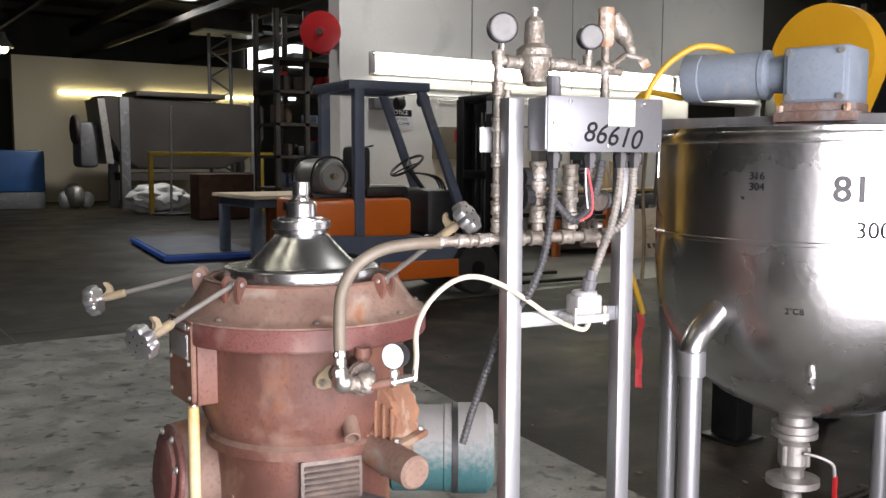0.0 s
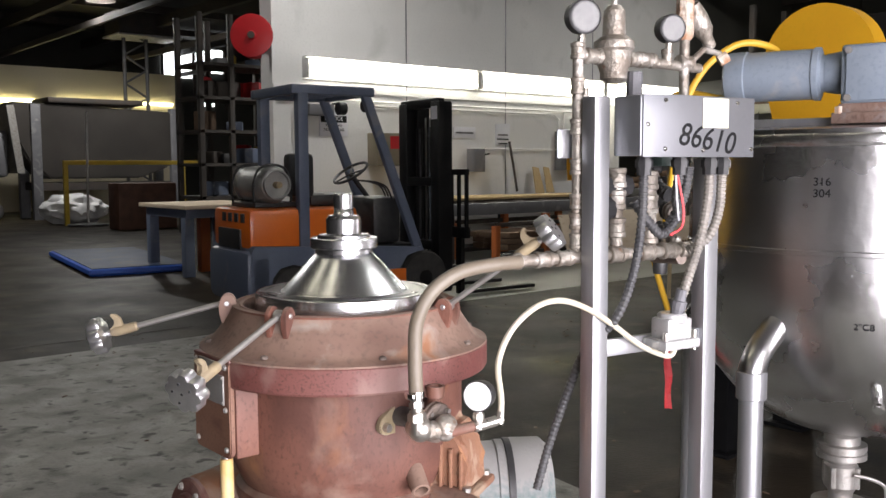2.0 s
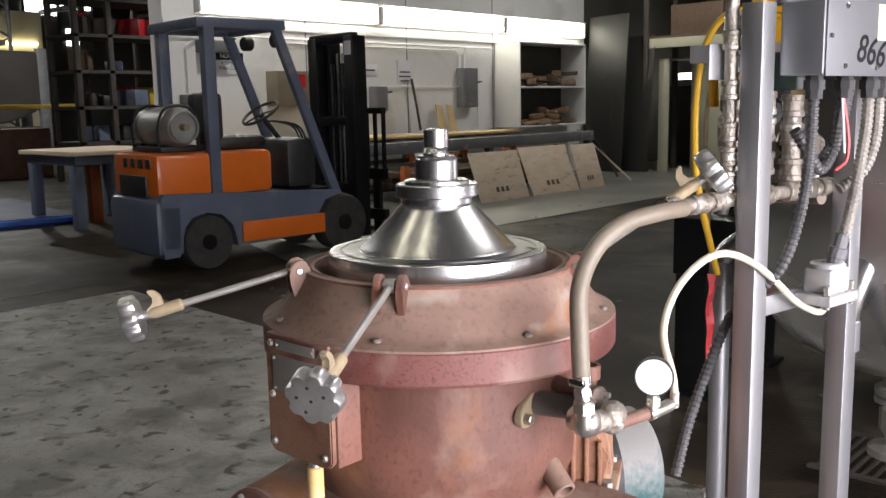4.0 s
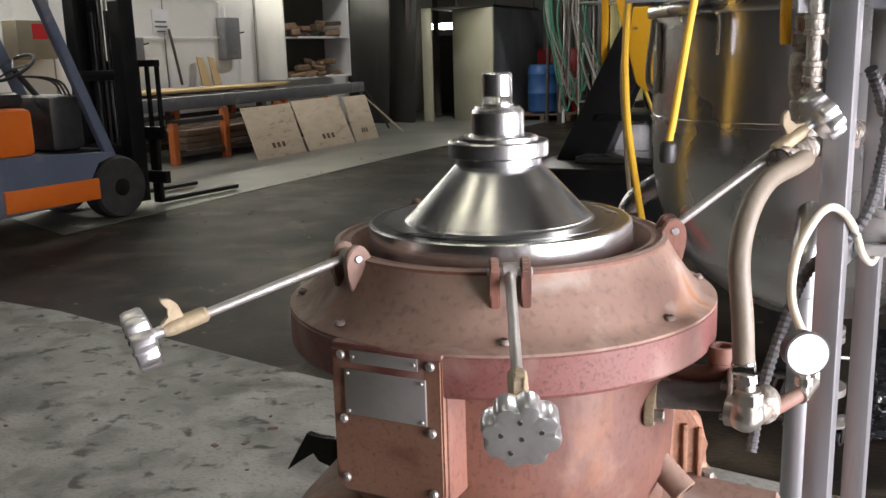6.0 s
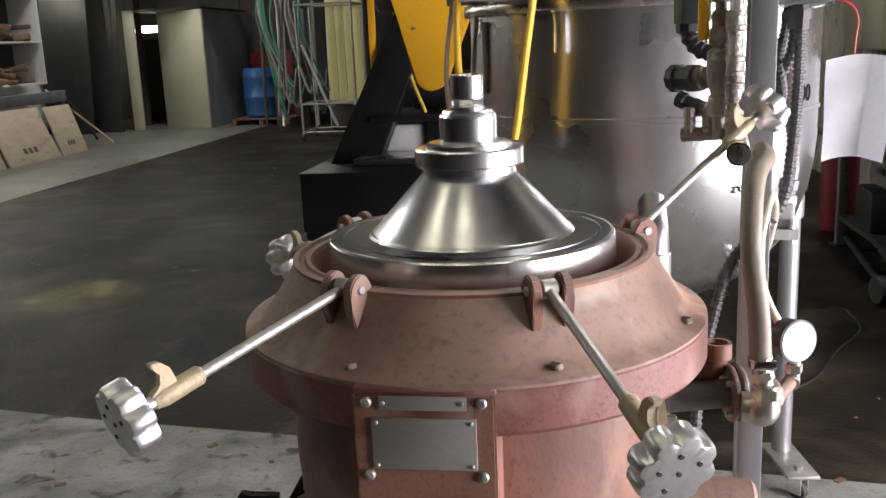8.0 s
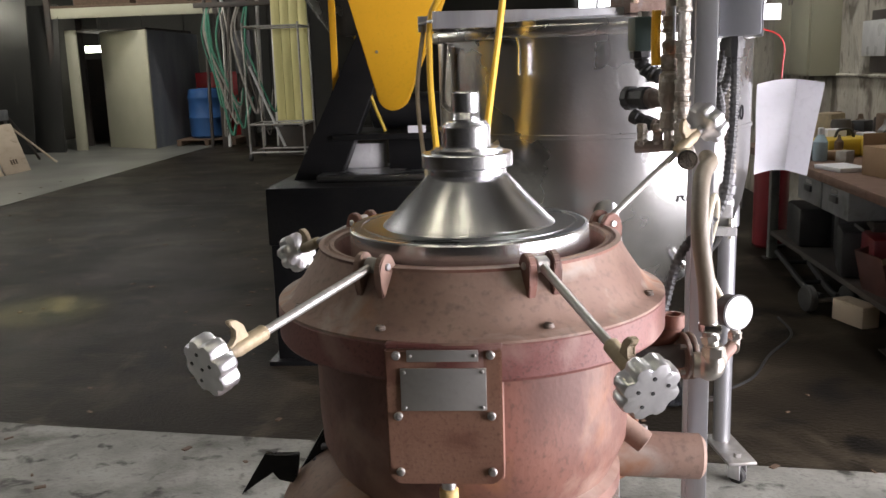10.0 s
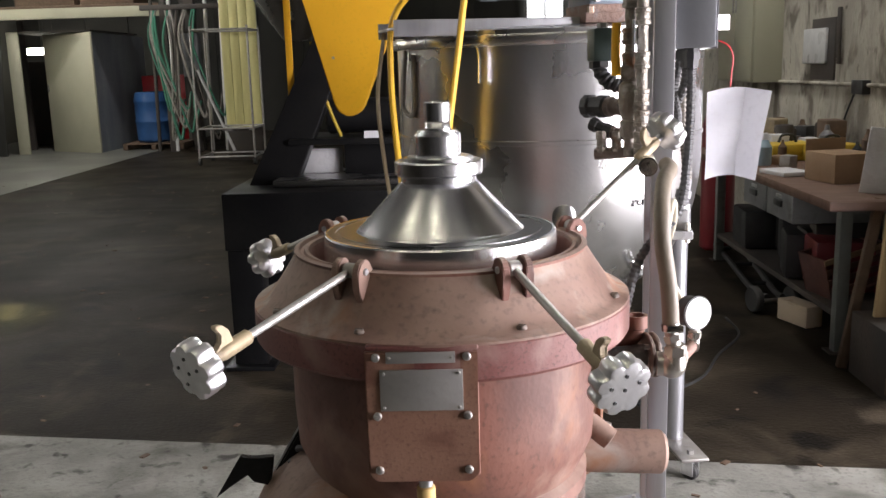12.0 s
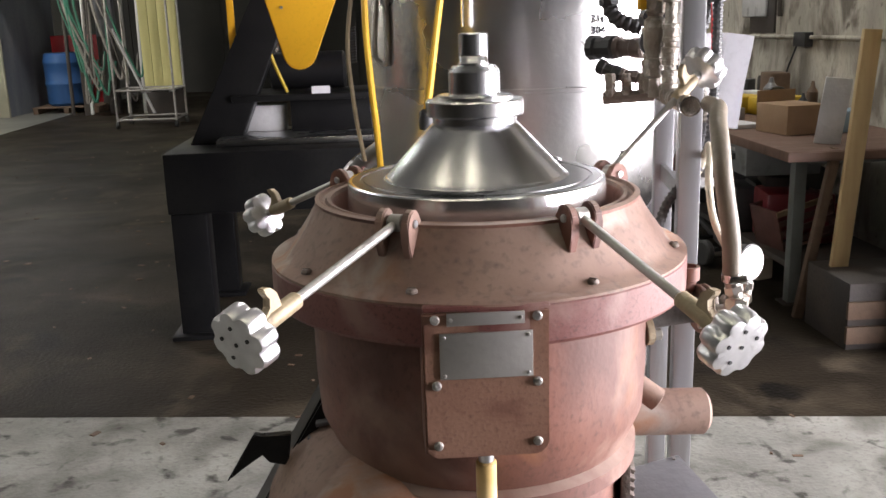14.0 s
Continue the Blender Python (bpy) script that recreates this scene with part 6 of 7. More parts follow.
part("body", lathe([(0.27, 0.12), (0.31, 0.16), (0.315, 0.45), (0.325, 0.47), (0.325, 0.50), (0.315, 0.52), (0.315, 0.80), (0.325, 0.82), (0.325, 0.85), (0.30, 0.98), (0.27, 1.0)], (-7.30, 16.0), 36), BLUEPLASTIC, dr)
pal = thing("wooden_pallet", (-7.2, 16.0, 0), "dark wooden pallet on the floor", "pallet")
for i in range(5):
    part("slat", box(-7.75, -6.65, 15.55 + i * 0.2, 15.70 + i * 0.2, 0.095, 0.115, 0.003), DARKWOOD, pal)
for x in (-7.7, -7.2, -6.7):
    part("bearer", box(x - 0.04, x + 0.04, 15.55, 16.5, 0.0, 0.095, 0.003), DARKWOOD, pal)
solo("red_tool_box", box(-7.60, -6.60, 16.38, 16.7, 0.115, 1.28, 0.02), RED, "red steel cabinet behind the drum", "cabinet")
solo("electrical_cabinet", box(-6.40, -6.12, 15.0, 15.165, 1.25, 1.95, 0.01), GREYPAINT, "grey electrical cabinet on the column", "cabinet")
solo("column_post", box(-6.36, -6.2, 15.16, 15.32, 0.0, 6.19, 0.004), IRON, "steel column carrying an electrical cabinet", "column")
rnd = random.Random(9)
solo("hose_rail", box(-7.0, -5.6, 14.86, 14.92, 2.33, 2.41, 0.004, bm=box(-6.32, -6.24, 14.9, 15.17, 2.33, 2.41)), IRON, "steel rail on the column with hoses over it", "rail")
for i in range(16):
    x = -6.55 + rnd.uniform(-0.35, 0.5)
    top, low = 2.37, rnd.uniform(0.12, 0.8)
    x2 = x + rnd.uniform(-0.1, 0.45)
    solo("hanging_hose", tube([(x, 14.9, top), (x + rnd.uniform(-0.1, 0.1), 14.8, (top + low) / 2 + 0.3), (x2, 14.75, low), (x2 + 0.1, 14.8, low + 0.25)], rnd.uniform(0.012, 0.026), 8), rnd.choice((GREENHOSE, GREENHOSE, BLACK, CONDUITL, IRON)), "hose hanging in loops from the column", "hose", "hoses on the column")
for x in (-6.9, -6.6, -6.0, -5.75):
    solo("steel_pipe", cyl((x, 15.0, 0.02), (x + 0.06, 15.1, 5.2), 0.03, seg=10), WHITEWALL if x > -6.7 else IRON, "upright steel pipe against the column", "pipe", "pipes at the column")
b = bmesh.new()
for i in range(9):
    z = 0.4 + i * 0.5
    tube([(-5.65, 15.2, z), (-5.25, 15.2, z + 0.5)] if i % 2 else [(-5.25, 15.2, z), (-5.65, 15.2, z + 0.5)], 0.02, 6, 1, bm=b)
for x in (-5.65, -5.25):
    cyl((x, 15.2, 0), (x, 15.2, 6.1), 0.035, seg=8, bm=b)
solo("lattice_column", b, DULL, "lattice steel column", "column")
ct = thing("wire_cart", (-5.2, 12.8, 0), "tall tubular cart on castors", "cart")
for x, y in ((-5.55, 12.65), (-4.75, 12.65), (-5.55, 13.35), (-4.75, 13.35)):
    part("upright", cyl((x, y, 0.08), (x, y, 1.95), 0.016, seg=8), DULL, ct)
    part("castor", cyl((x - 0.02, y, 0.05), (x + 0.02, y, 0.05), 0.05, seg=16), RUBBER, ct)
for z in (0.12, 0.52, 1.9):
    for p, q in (((-5.55, 12.65), (-4.75, 12.65)), ((-5.55, 13.35), (-4.75, 13.35)), ((-5.55, 12.65), (-5.55, 13.35)), ((-4.75, 12.65), (-4.75, 13.35))):
        part("rail", cyl((*p, z), (*q, z), 0.014, seg=8), DULL, ct)
part("tray", box(-5.2, -4.75, 12.66, 13.34, 0.49, 0.52, 0.003), TANK, ct)
part("diagonal", cyl((-5.5, 12.7, 1.35), (-5.05, 12.7, 0.2), 0.02, seg=8), BAG, ct)
cu = thing("panel_stack", (-4.95, 13.4, 0), "tall yellowed plastic panels standing upright", "panel")
for i in range(4):
    part("panel", box(-5.33 + i * 0.135, -5.20 + i * 0.135, 13.45, 13.50 + 0.02 * (i % 2), 0.5, 3.2, 0.006), CURTAIN, cu)
part("support", box(-5.33, -4.78, 13.42, 13.56, 0.0, 0.5, 0.006), IRON, cu)
for i in range(12):
    structure("wall_rib", box(-11.0 + i * 0.95, -10.94 + i * 0.95, 19.95, 20.0, 0, 6.1), DARKWALL, "steel rib of the end wall", "trim")
silo = thing("steel_silo", (-3.05, 7.0, 1.55), "stainless hopper vessel hanging from the roof behind the machine", "vessel")
part("vessel", lathe([(0.10, 1.55), (0.45, 2.05), (0.45, 4.2), (0.40, 4.25)], (-3.05, 7.0), 40), TANK, silo)
for x in (-3.38, -2.72):
    part("hanger_rod", box(x - 0.02, x + 0.02, 6.98, 7.02, 4.1, 6.2), IRON, silo)

# ---- workbench by the east wall ----
DRAWERGREY = mat("worn_drawer_paint", (0.20, 0.205, 0.21), (0.15, 0.155, 0.16), 0.5, 0, 6, 90, 0.1, stain=(0.09, 0.09, 0.09), stains=9, cover=0.35)
BENCHGREY = mat("grey_green_bench_paint", (0.17, 0.18, 0.168), (0.13, 0.138, 0.13), 0.45, 0, 6, 90, 0.1, stain=(0.12, 0.115, 0.10), stains=12, cover=0.3)
wb = thing("work_bench", (0.0, 5.0, 0), "cluttered timber workbench with grey drawers", "workbench")
part("top", box(-0.25, 0.50, 3.31, 5.75, 0.698, 0.742, 0.005), BENCHTOP, wb, "worn red-brown timber top")
part("top_edge", box(-0.254, 0.50, 3.302, 3.312, 0.704, 0.738, 0.002), BENCHTOP, wb)
for y in (3.62, 5.6):
    for x in (-0.06, 0.42):
        leg = part("leg", box(x - 0.027, x + 0.027, y - 0.027, y + 0.027, 0, 0.698, 0.003), BENCHGREY, wb, "grey-green painted steel leg")
        part("foot_plate", box(x - 0.05, x + 0.05, y - 0.05, y + 0.05, 0, 0.008, 0.001), IRON, leg)
part("rail", box(-0.05, 0.45, 3.595, 3.645, 0.64, 0.698, 0.003), BENCHGREY, wb)
for y in (3.78, 4.16):
    dw = part("drawer", box(-0.235, 0.12, y, y + 0.36, 0.565, 0.696, 0.005), DRAWERGREY, wb, "grey steel drawer")
    part("handle", box(-0.247, -0.235, y + 0.13, y + 0.23, 0.625, 0.655, 0.003), BLACK, dw)
    part("label_holder", box(-0.239, -0.235, y + 0.14, y + 0.22, 0.665, 0.682, 0.001), ALU, dw)
# dark steel colour stands in for the shade under the bench top
part("lower_shelf", box(-0.08, 0.45, 3.62, 5.6, 0.16, 0.19, 0.003), IRON, wb)
rnd = random.Random(12)


def clutter(name, x, y, z, sx, sy, sz, material, label, category, turn=0):
    return solo(name, box(-sx / 2, sx / 2, -sy / 2, sy / 2, 0, sz, min(sx, sy, sz) * 0.08, m=pose(x, y, z, 0, 0, turn)), material, label, category)


TOPZ = 0.744
cb = thing("cardboard_box", (0.03, 3.93, TOPZ), "brown cardboard box standing on the bench", "box")
part("carton", box(-0.105, 0.105, -0.12, 0.12, 0, 0.135, 0.003, m=pose(0.03, 3.93, TOPZ, 0, 0, 12)), CARD, cb)
part("flap", box(-0.105, 0.105, 0.118, 0.123, 0.12, 0.19, 0.001, m=pose(0.03, 3.93, TOPZ, 0, 0, 12)), CARD, cb)
clutter("blue_box", 0.26, 3.90, TOPZ, 0.15, 0.16, 0.10, mat("pale_blue_carton", (0.25, 0.33, 0.40), (0.22, 0.30, 0.36), 0.6), "pale blue carton on the bench", "box", -8)
clutter("paper_pad", -0.12, 4.22, TOPZ, 0.16, 0.22, 0.02, WHITEPAPER, "white pad lying on the bench", "pad", 14)
bo = thing("spray_bottle", (-0.10, 4.62, TOPZ), "clear plastic bottle with a white cap", "bottle")
part("body", lathe([(0.035, TOPZ), (0.038, TOPZ + 0.01), (0.038, TOPZ + 0.10), (0.015, TOPZ + 0.14)], (-0.10, 4.62), 20), GLASSBLUE, bo)
part("cap", lathe([(0.016, TOPZ + 0.138), (0.016, TOPZ + 0.17), (0.012, TOPZ + 0.175)], (-0.10, 4.62), 14), WHITEPAPER, bo)
for x, y, w in ((0.10, 4.85, 0.30), (0.30, 4.72, 0.26)):
    yt = thing("yellow_tool_case", (x, y, TOPZ), "yellow tool case on the bench", "case", "yellow cases on the bench")
    part("shell", box(-w / 2, w / 2, -0.09, 0.09, 0, 0.10, 0.02, m=pose(x, y, TOPZ, 0, 0, 15)), RACKYEL, yt)
    part("grip", tube([(x - 0.05, y, TOPZ + 0.10), (x - 0.03, y, TOPZ + 0.14), (x + 0.03, y, TOPZ + 0.14), (x + 0.05, y, TOPZ + 0.10)], 0.008, 8), BLACK, yt)
for i in range(40):
    y = rnd.uniform(4.85, 5.65)
    x = rnd.uniform(-0.17, 0.42)
    s = rnd.uniform(0.06, 0.20)
    k = rnd.choice((BLACK, DULL, CARD, DARKWOOD, GREYPAINT, WHITEPAPER, IRON, BRASS))
    if i % 3:
        clutter("bench_item", x, y, TOPZ, s, s * rnd.uniform(0.6, 1.4), rnd.uniform(0.04, 0.22), k, "small workshop item lying on the bench", "tool", rnd.uniform(0, 90))
    else:
        h = rnd.uniform(0.06, 0.22)
        solo("bench_can", lathe([(s * 0.3, TOPZ), (s * 0.32, TOPZ + 0.01), (s * 0.32, TOPZ + h * 0.9), (s * 0.28, TOPZ + h)], (x, y), 18), k, "small can standing on the bench", "can")
for i in range(34):
    x, y, s = rnd.uniform(-0.20, 0.44), rnd.uniform(4.30, 5.65), rnd.uniform(0.03, 0.07)
    k = rnd.choice((IRON, BLACK, DULL, BRASS, DARKWOOD, GREYPAINT, RACKYEL, CARD))
    if i % 4 == 0:
        solo("hand_tool", tube([(x, y, TOPZ + 0.014), (x + s, y + s * 0.6, TOPZ + 0.014), (x + 3 * s, y + s, TOPZ + 0.014)], 0.012, 8), k, "small hand tool lying on the bench", "tool")
    elif i % 4 == 1:
        h = rnd.uniform(0.08, 0.2)
        solo("oil_can", lathe([(s * 0.7, TOPZ), (s * 0.75, TOPZ + 0.005), (s * 0.75, TOPZ + h * 0.7), (s * 0.3, TOPZ + h * 0.85), (s * 0.2, TOPZ + h)], (x, y), 16), k, "small oil can standing on the bench", "can")
    else:
        clutter("bench_part", x, y, TOPZ, s * 2, s * rnd.uniform(0.8, 2.4), s * rnd.uniform(0.6, 1.8), k, "small machine part lying on the bench", "part", rnd.uniform(0, 90))
# only dark materials here, they carry the shade beneath the bench
for i in range(14):
    y = rnd.uniform(4.0, 5.4)
    clutter("stored_box", rnd.uniform(0.05, 0.3), y, 0.192, rnd.uniform(0.15, 0.35), rnd.uniform(0.15, 0.35), rnd.uniform(0.12, 0.36), rnd.choice((MAROON, IRON, BLACK, IRON, BLACK, DARKSHEET)), "box stored under the bench, coloured dark for the shade there", "box", rnd.uniform(-20, 20))
clutter("tool_carton", -0.06, 4.10, 0.0, 0.10, 0.22, 0.11, PLY, "small wooden block on the floor", "block", 20)
cy = thing("gas_bottle", (0.03, 6.0, 0), "dark red gas bottle standing by the bench", "gas bottle")
part("body", lathe([(0.10, 0.0), (0.115, 0.02), (0.115, 0.86), (0.09, 0.95), (0.04, 1.0), (0.03, 1.05)], (0.03, 6.0), 28), MAROON, cy)
part("valve", cyl((0.03, 6.0, 1.05), (0.03, 6.0, 1.12), 0.02, seg=10), BRASS, cy)
ly = thing("hand_truck", (0.0, 4.8, 0), "black tubular hand truck lying along the foot of the bench", "hand truck")
for dx in (0.0, 0.16):
    part("rail", tube([(0.20 - dx, 6.3, 0.05), (0.09 - dx * 0.9, 5.4, 0.05), (-0.03 - dx * 0.7, 4.6, 0.05), (-0.06 - dx * 0.5, 4.35, 0.07)], 0.017, 8), BLACK, ly)
for t in (0.2, 0.5, 0.8):
    part("rung", cyl((0.18 - 0.2 * t, 6.1 - 1.7 * t, 0.05), (0.04 - 0.2 * t, 6.1 - 1.7 * t, 0.05), 0.012, seg=8), BLACK, ly)
part("axle", cyl((-0.22, 4.30, 0.06), (-0.02, 4.34, 0.06), 0.012, seg=10), DULL, ly)
for x in (-0.22, -0.02):
    part("wheel", cyl((x - 0.02, 4.31, 0.07), (x + 0.02, 4.32, 0.07), 0.07, seg=20, bev=0.008), RUBBER, ly)
# tilted red crate under the bench
tc = thing("plastic_crate", (0.10, 3.95, 0.20), "faded red slatted crate tilted under the bench", "crate")
cm = pose(0.10, 3.95, 0.235, 0, -14, 10)
part("back", box(-0.15, 0.15, 0.10, 0.115, 0, 0.19, 0.003, m=cm), DARKRED, tc)
part("base", box(-0.15, 0.15, -0.115, 0.115, -0.012, 0.002, 0.003, m=cm), DARKRED, tc)
for i in range(4):
    part("slat", box(-0.15, 0.15, -0.118, -0.106, 0.010 + 0.050 * i, 0.038 + 0.050 * i, 0.002, m=cm), DARKRED if i != 3 else CARD, tc)
for x in (-0.15, 0.14):
    part("side", box(x, x + 0.01, -0.115, 0.115, 0, 0.19, 0.002, m=cm), DARKRED, tc)
# timber leaning and crates at the near end
solo("leaning_plank", box(-0.036, 0.036, -0.012, 0.012, 0, 1.22, 0.002, m=pose(-0.055, 3.25, 0.003, 0.5, 3.6, 0)), PINE, "pale pine plank leaning against the bench", "plank")
solo("leaning_batten", box(-0.02, 0.02, -0.015, 0.015, 0, 0.75, 0.002, m=pose(-0.13, 3.40, 0.003, 3, 8, 0)), DARKWOOD, "grey batten leaning against the bench", "batten")
solo("plastic_sheet", box(-0.055, 0.055, -0.006, 0.006, 0, 0.28, 0.003, m=pose(0.0, 3.50, 0.7425, 3, 6, -10)), BAG, "white plastic panel standing on the bench", "panel")
for x, y, z0, z1 in ((0.14, 3.17, 0.0, 0.27),):
    cr = thing("timber_crate", (x, y, z0), "old dark timber crate standing on the floor", "crate")
    part("crate_box", box(x - 0.26, x + 0.26, y - 0.18, y + 0.18, z0, z1, 0.005), IRON, cr)
    for k in range(2):
        part("slat", box(x - 0.27, x + 0.27, y - 0.20, y - 0.18, z0 + 0.03 + k * 0.10, z0 + 0.10 + k * 0.10, 0.003), DARKWOOD, cr)
# coloured box behind the plank, built as a board; the stake is added
sg = thing("coloured_sign", (0.12, 3.1, 1.24), "yellow and magenta box front on an added stake", "sign")
part("board", box(0.02, 0.32, 3.05, 3.07, 1.10, 1.24, 0.002), YELLOW, sg)
part("stake", box(0.15, 0.18, 3.071, 3.09, 0.268, 1.22, 0.002), DARKWOOD, sg)
part("stripe", box(0.02, 0.32, 3.046, 3.05, 1.215, 1.24), mat("magenta_print", (0.5, 0.03, 0.15)), sg)
part("stripe", box(0.17, 0.32, 3.044, 3.05, 1.10, 1.20), RED, sg)
# things on the east wall
wbx = thing("wall_clipboard", (0.53, 5.6, 1.2), "dark board with a plastic bag hung on the wall", "clipboard")
part("board", box(0.535, 0.55, 5.36, 5.74, 1.17, 1.55, 0.003), IRON, wbx)
part("bag", box(0.515, 0.536, 5.46, 5.84, 1.27, 1.49, 0.008), BAG, wbx, "crumpled white plastic bag")
wc = thing("wall_cabinet", (0.44, 6.76, 1.14), "cream steel wall cabinet above the bench", "cabinet")
part("body", box(0.345, 0.549, 6.32, 7.2, 1.14, 2.3, 0.006), CABINET, wc)
for y0, y1 in ((6.33, 6.755), (6.765, 7.19)):
    door = part("door", box(0.328, 0.344, y0, y1, 1.15, 2.29, 0.003), CABINET, wc)
    part("handle", box(0.316, 0.328, 6.72 if y0 < 6.5 else 6.79, 6.735 if y0 < 6.5 else 6.805, 1.65, 1.78, 0.002), DULL, door)
solo("wall_bar", tube([(0.53, 5.29, 1.60), (0.52, 5.26, 1.45), (0.53, 5.27, 1.27)], 0.014, 8), IRON, "dark bent bar hung on the wall", "bar")
solo("wall_conduit", cyl((0.535, 3.0, 1.16), (0.535, 7.3, 1.14), 0.012, seg=8), OLDWALL, "thin conduit along the stained wall", "conduit")
ol = thing("outlet_box", (0.54, 4.9, 1.10), "black outlet box with a cord on the wall", "outlet")
part("case", box(0.50, 0.55, 4.85, 5.0, 1.10, 1.18, 0.004), BLACK, ol)
part("cord", tube([(0.50, 4.95, 1.10), (0.48, 5.0, 0.98), (0.47, 5.02, 0.90), (0.46, 5.05, 0.85)], 0.006, 8), BLACK, ol)
mr = thing("metal_rack", (0.2, 7.9, 0), "grey steel rack with papers and tins", "rack")
for x in (-0.55, 0.20):
    for y in (7.6, 8.2):
        part("upright", box(x - 0.02, x + 0.02, y - 0.02, y + 0.02, 0, 2.3, 0.002), DULL, mr)
for z in (0.6, 0.95, 1.30, 1.75):
    part("shelf", box(-0.56, 0.22, 7.58, 8.22, z, z + 0.03, 0.002), BAG, mr)
for i in range(12):
    clutter("rack_item", rnd.uniform(-0.45, 0.1), rnd.uniform(7.7, 8.1), rnd.choice((0.632, 0.982, 1.332)), 0.15, 0.2, rnd.uniform(0.06, 0.22), rnd.choice((CARD, WHITEPAPER, BLACK, RACKYEL, GREENHOSE)), "carton on the steel rack", "carton", rnd.uniform(0, 90))
# bright open window at the end of the bench bay
w1 = thing("window_1", (-0.4, 19.98, 3), "bright high window in the end wall", "window", kind="structure")
part("pane", box(-0.35, 0.45, 19.96, 19.99, 2.2, 4.6), WINDOW_LIGHT, w1)
for i in range(3):
    part("window_bar", box(-0.38 + i * 0.40, -0.34 + i * 0.40, 19.92, 19.96, 2.2, 4.6), IRON, w1)

# ---- far west bay ----
structure("wall_cream", box(-30.3, -30.0, 5.3, 13.2, 0, 4.42), PALEWALL, "cream painted partition wall", "wall")
fl = thing("fluorescent_lamp", (-29.9, 9.8, 3.4), "long fluorescent lamp on the cream wall", "lamp", "lamps on the cream wall")
part("tube", box(-29.98, -29.9, 6.6, 8.6, 3.30, 3.42, 0.01), TUBE_FAR, fl)
part("tube", box(-29.98, -29.9, 9.2, 13.0, 3.38, 3.47, 0.01), TUBE_FAR, fl)
mx = thing("ribbon_mixer", (-25.5, 8.8, 0), "big grey steel trough mixer on legs", "mixer")
tr = [(6.55, 3.0), (11.1, 2.85), (11.1, 1.9), (10.6, 1.35), (9.8, 1.05), (7.4, 1.05), (6.9, 1.5), (6.55, 2.2)]
part("trough", prism(tr, 1.3, Matrix.Translation((-24.9, 0, 0)) @ tf, bev=0.05), mat("grey_trough_steel", (0.055, 0.049, 0.044), (0.036, 0.032, 0.029), 0.42, 0.3, 0.8, 30, 0.05), mx)
part("lid", box(-26.2, -24.8, 7.4, 9.9, 3.0, 3.14, 0.03), IRON, mx)
part("end_drive", box(-26.0, -25.1, 6.0, 6.5, 1.1, 2.3, 0.12), GREYPAINT, mx)
part("drive_pulley", cyl((-25.4, 5.9, 2.1), (-25.4, 6.02, 2.1), 0.38, seg=28, bev=0.03), IRON, mx)
part("end_plate", prism([(6.42, 2.9), (6.60, 2.9), (6.80, 1.2), (6.62, 1.2)], 1.3, Matrix.Translation((-24.88, 0, 0)) @ tf), DULL, mx)
for x in (-26.1, -24.95):
    for y in (7.1, 10.8):
        part("leg", box(x - 0.1, x + 0.1, y - 0.12, y + 0.12, 0, 2.95, 0.01), GREYPAINT, mx)
part("leg_rail", box(-26.1, -24.95, 7.1, 10.8, 0.75, 0.95), IRON, mx)
rl = thing("guard_rail", (-22, 8.5, 0), "yellow tubular guard rail on the floor", "rail")
for y in (6.86, 9.7):
    part("post", box(-22.05, -21.95, y - 0.05, y + 0.05, 0, 1.42, 0.01), RACKYEL, rl)
part("top_rail", box(-22.05, -21.95, 6.81, 10.4, 1.40, 1.50, 0.01), RACKYEL, rl)
sd = thing("pole_stand", (-21.6, 7.3, 0), "thin pole on a round black base", "stand")
part("pole", cyl((-21.6, 7.2, 0.03), (-21.6, 7.25, 2.6), 0.03, seg=8), DULL, sd)
part("base", lathe([(0.45, 0), (0.45, 0.05), (0.1, 0.08)], (-21.6, 7.2), 24), BLACK, sd)
bg = thing("wrapped_bundle", (-22.6, 7.2, 0), "bundle wrapped in white plastic sheet", "bundle")
b = bmesh.new()
bmesh.ops.create_icosphere(b, subdivisions=4, radius=1)
for v in b.verts:
    v.co *= 1 + 0.25 * noise.noise(v.co * 3)
b.transform(Matrix.Translation((-22.7, 7.25, 0.34)) @ Matrix.Diagonal((0.5, 0.75, 0.36, 1)))
for v in b.verts:
    v.co.z = max(v.co.z, 0)
part("sheet", b, BAG, bg)
solo("rusty_bin", box(-20.3, -19.7, 7.2, 8.5, 0, 1.0, 0.02), mat("rusty_bin_paint", (0.10, 0.045, 0.028), (0.07, 0.034, 0.022), 0.7), "rusty red steel bin on the floor", "bin")
bb = thing("blue_bin", (-26.5, 4.8, 0), "blue plastic bin on a pallet", "bin")
part("tub", box(-27.0, -26.2, 3.6, 5.35, 0.45, 1.55, 0.05), BLUEPLASTIC, bb)
part("plinth", box(-27.0, -26.2, 3.6, 5.35, 0.0, 0.44, 0.02), GREYPAINT, bb)
for y, z, s in ((5.75, 0.0, 0.5), (5.95, 0.0, 0.7), (6.3, 0.0, 0.45)):
    solo("workshop_sack", sphere((-25.9 + s * 0.3, y, s * 0.5), s * 0.5, scale=(1, 0.8, 1), seg=14), BAG if s != 0.7 else DULL, "pale sack standing on the floor", "sack", "sacks by the mixer")
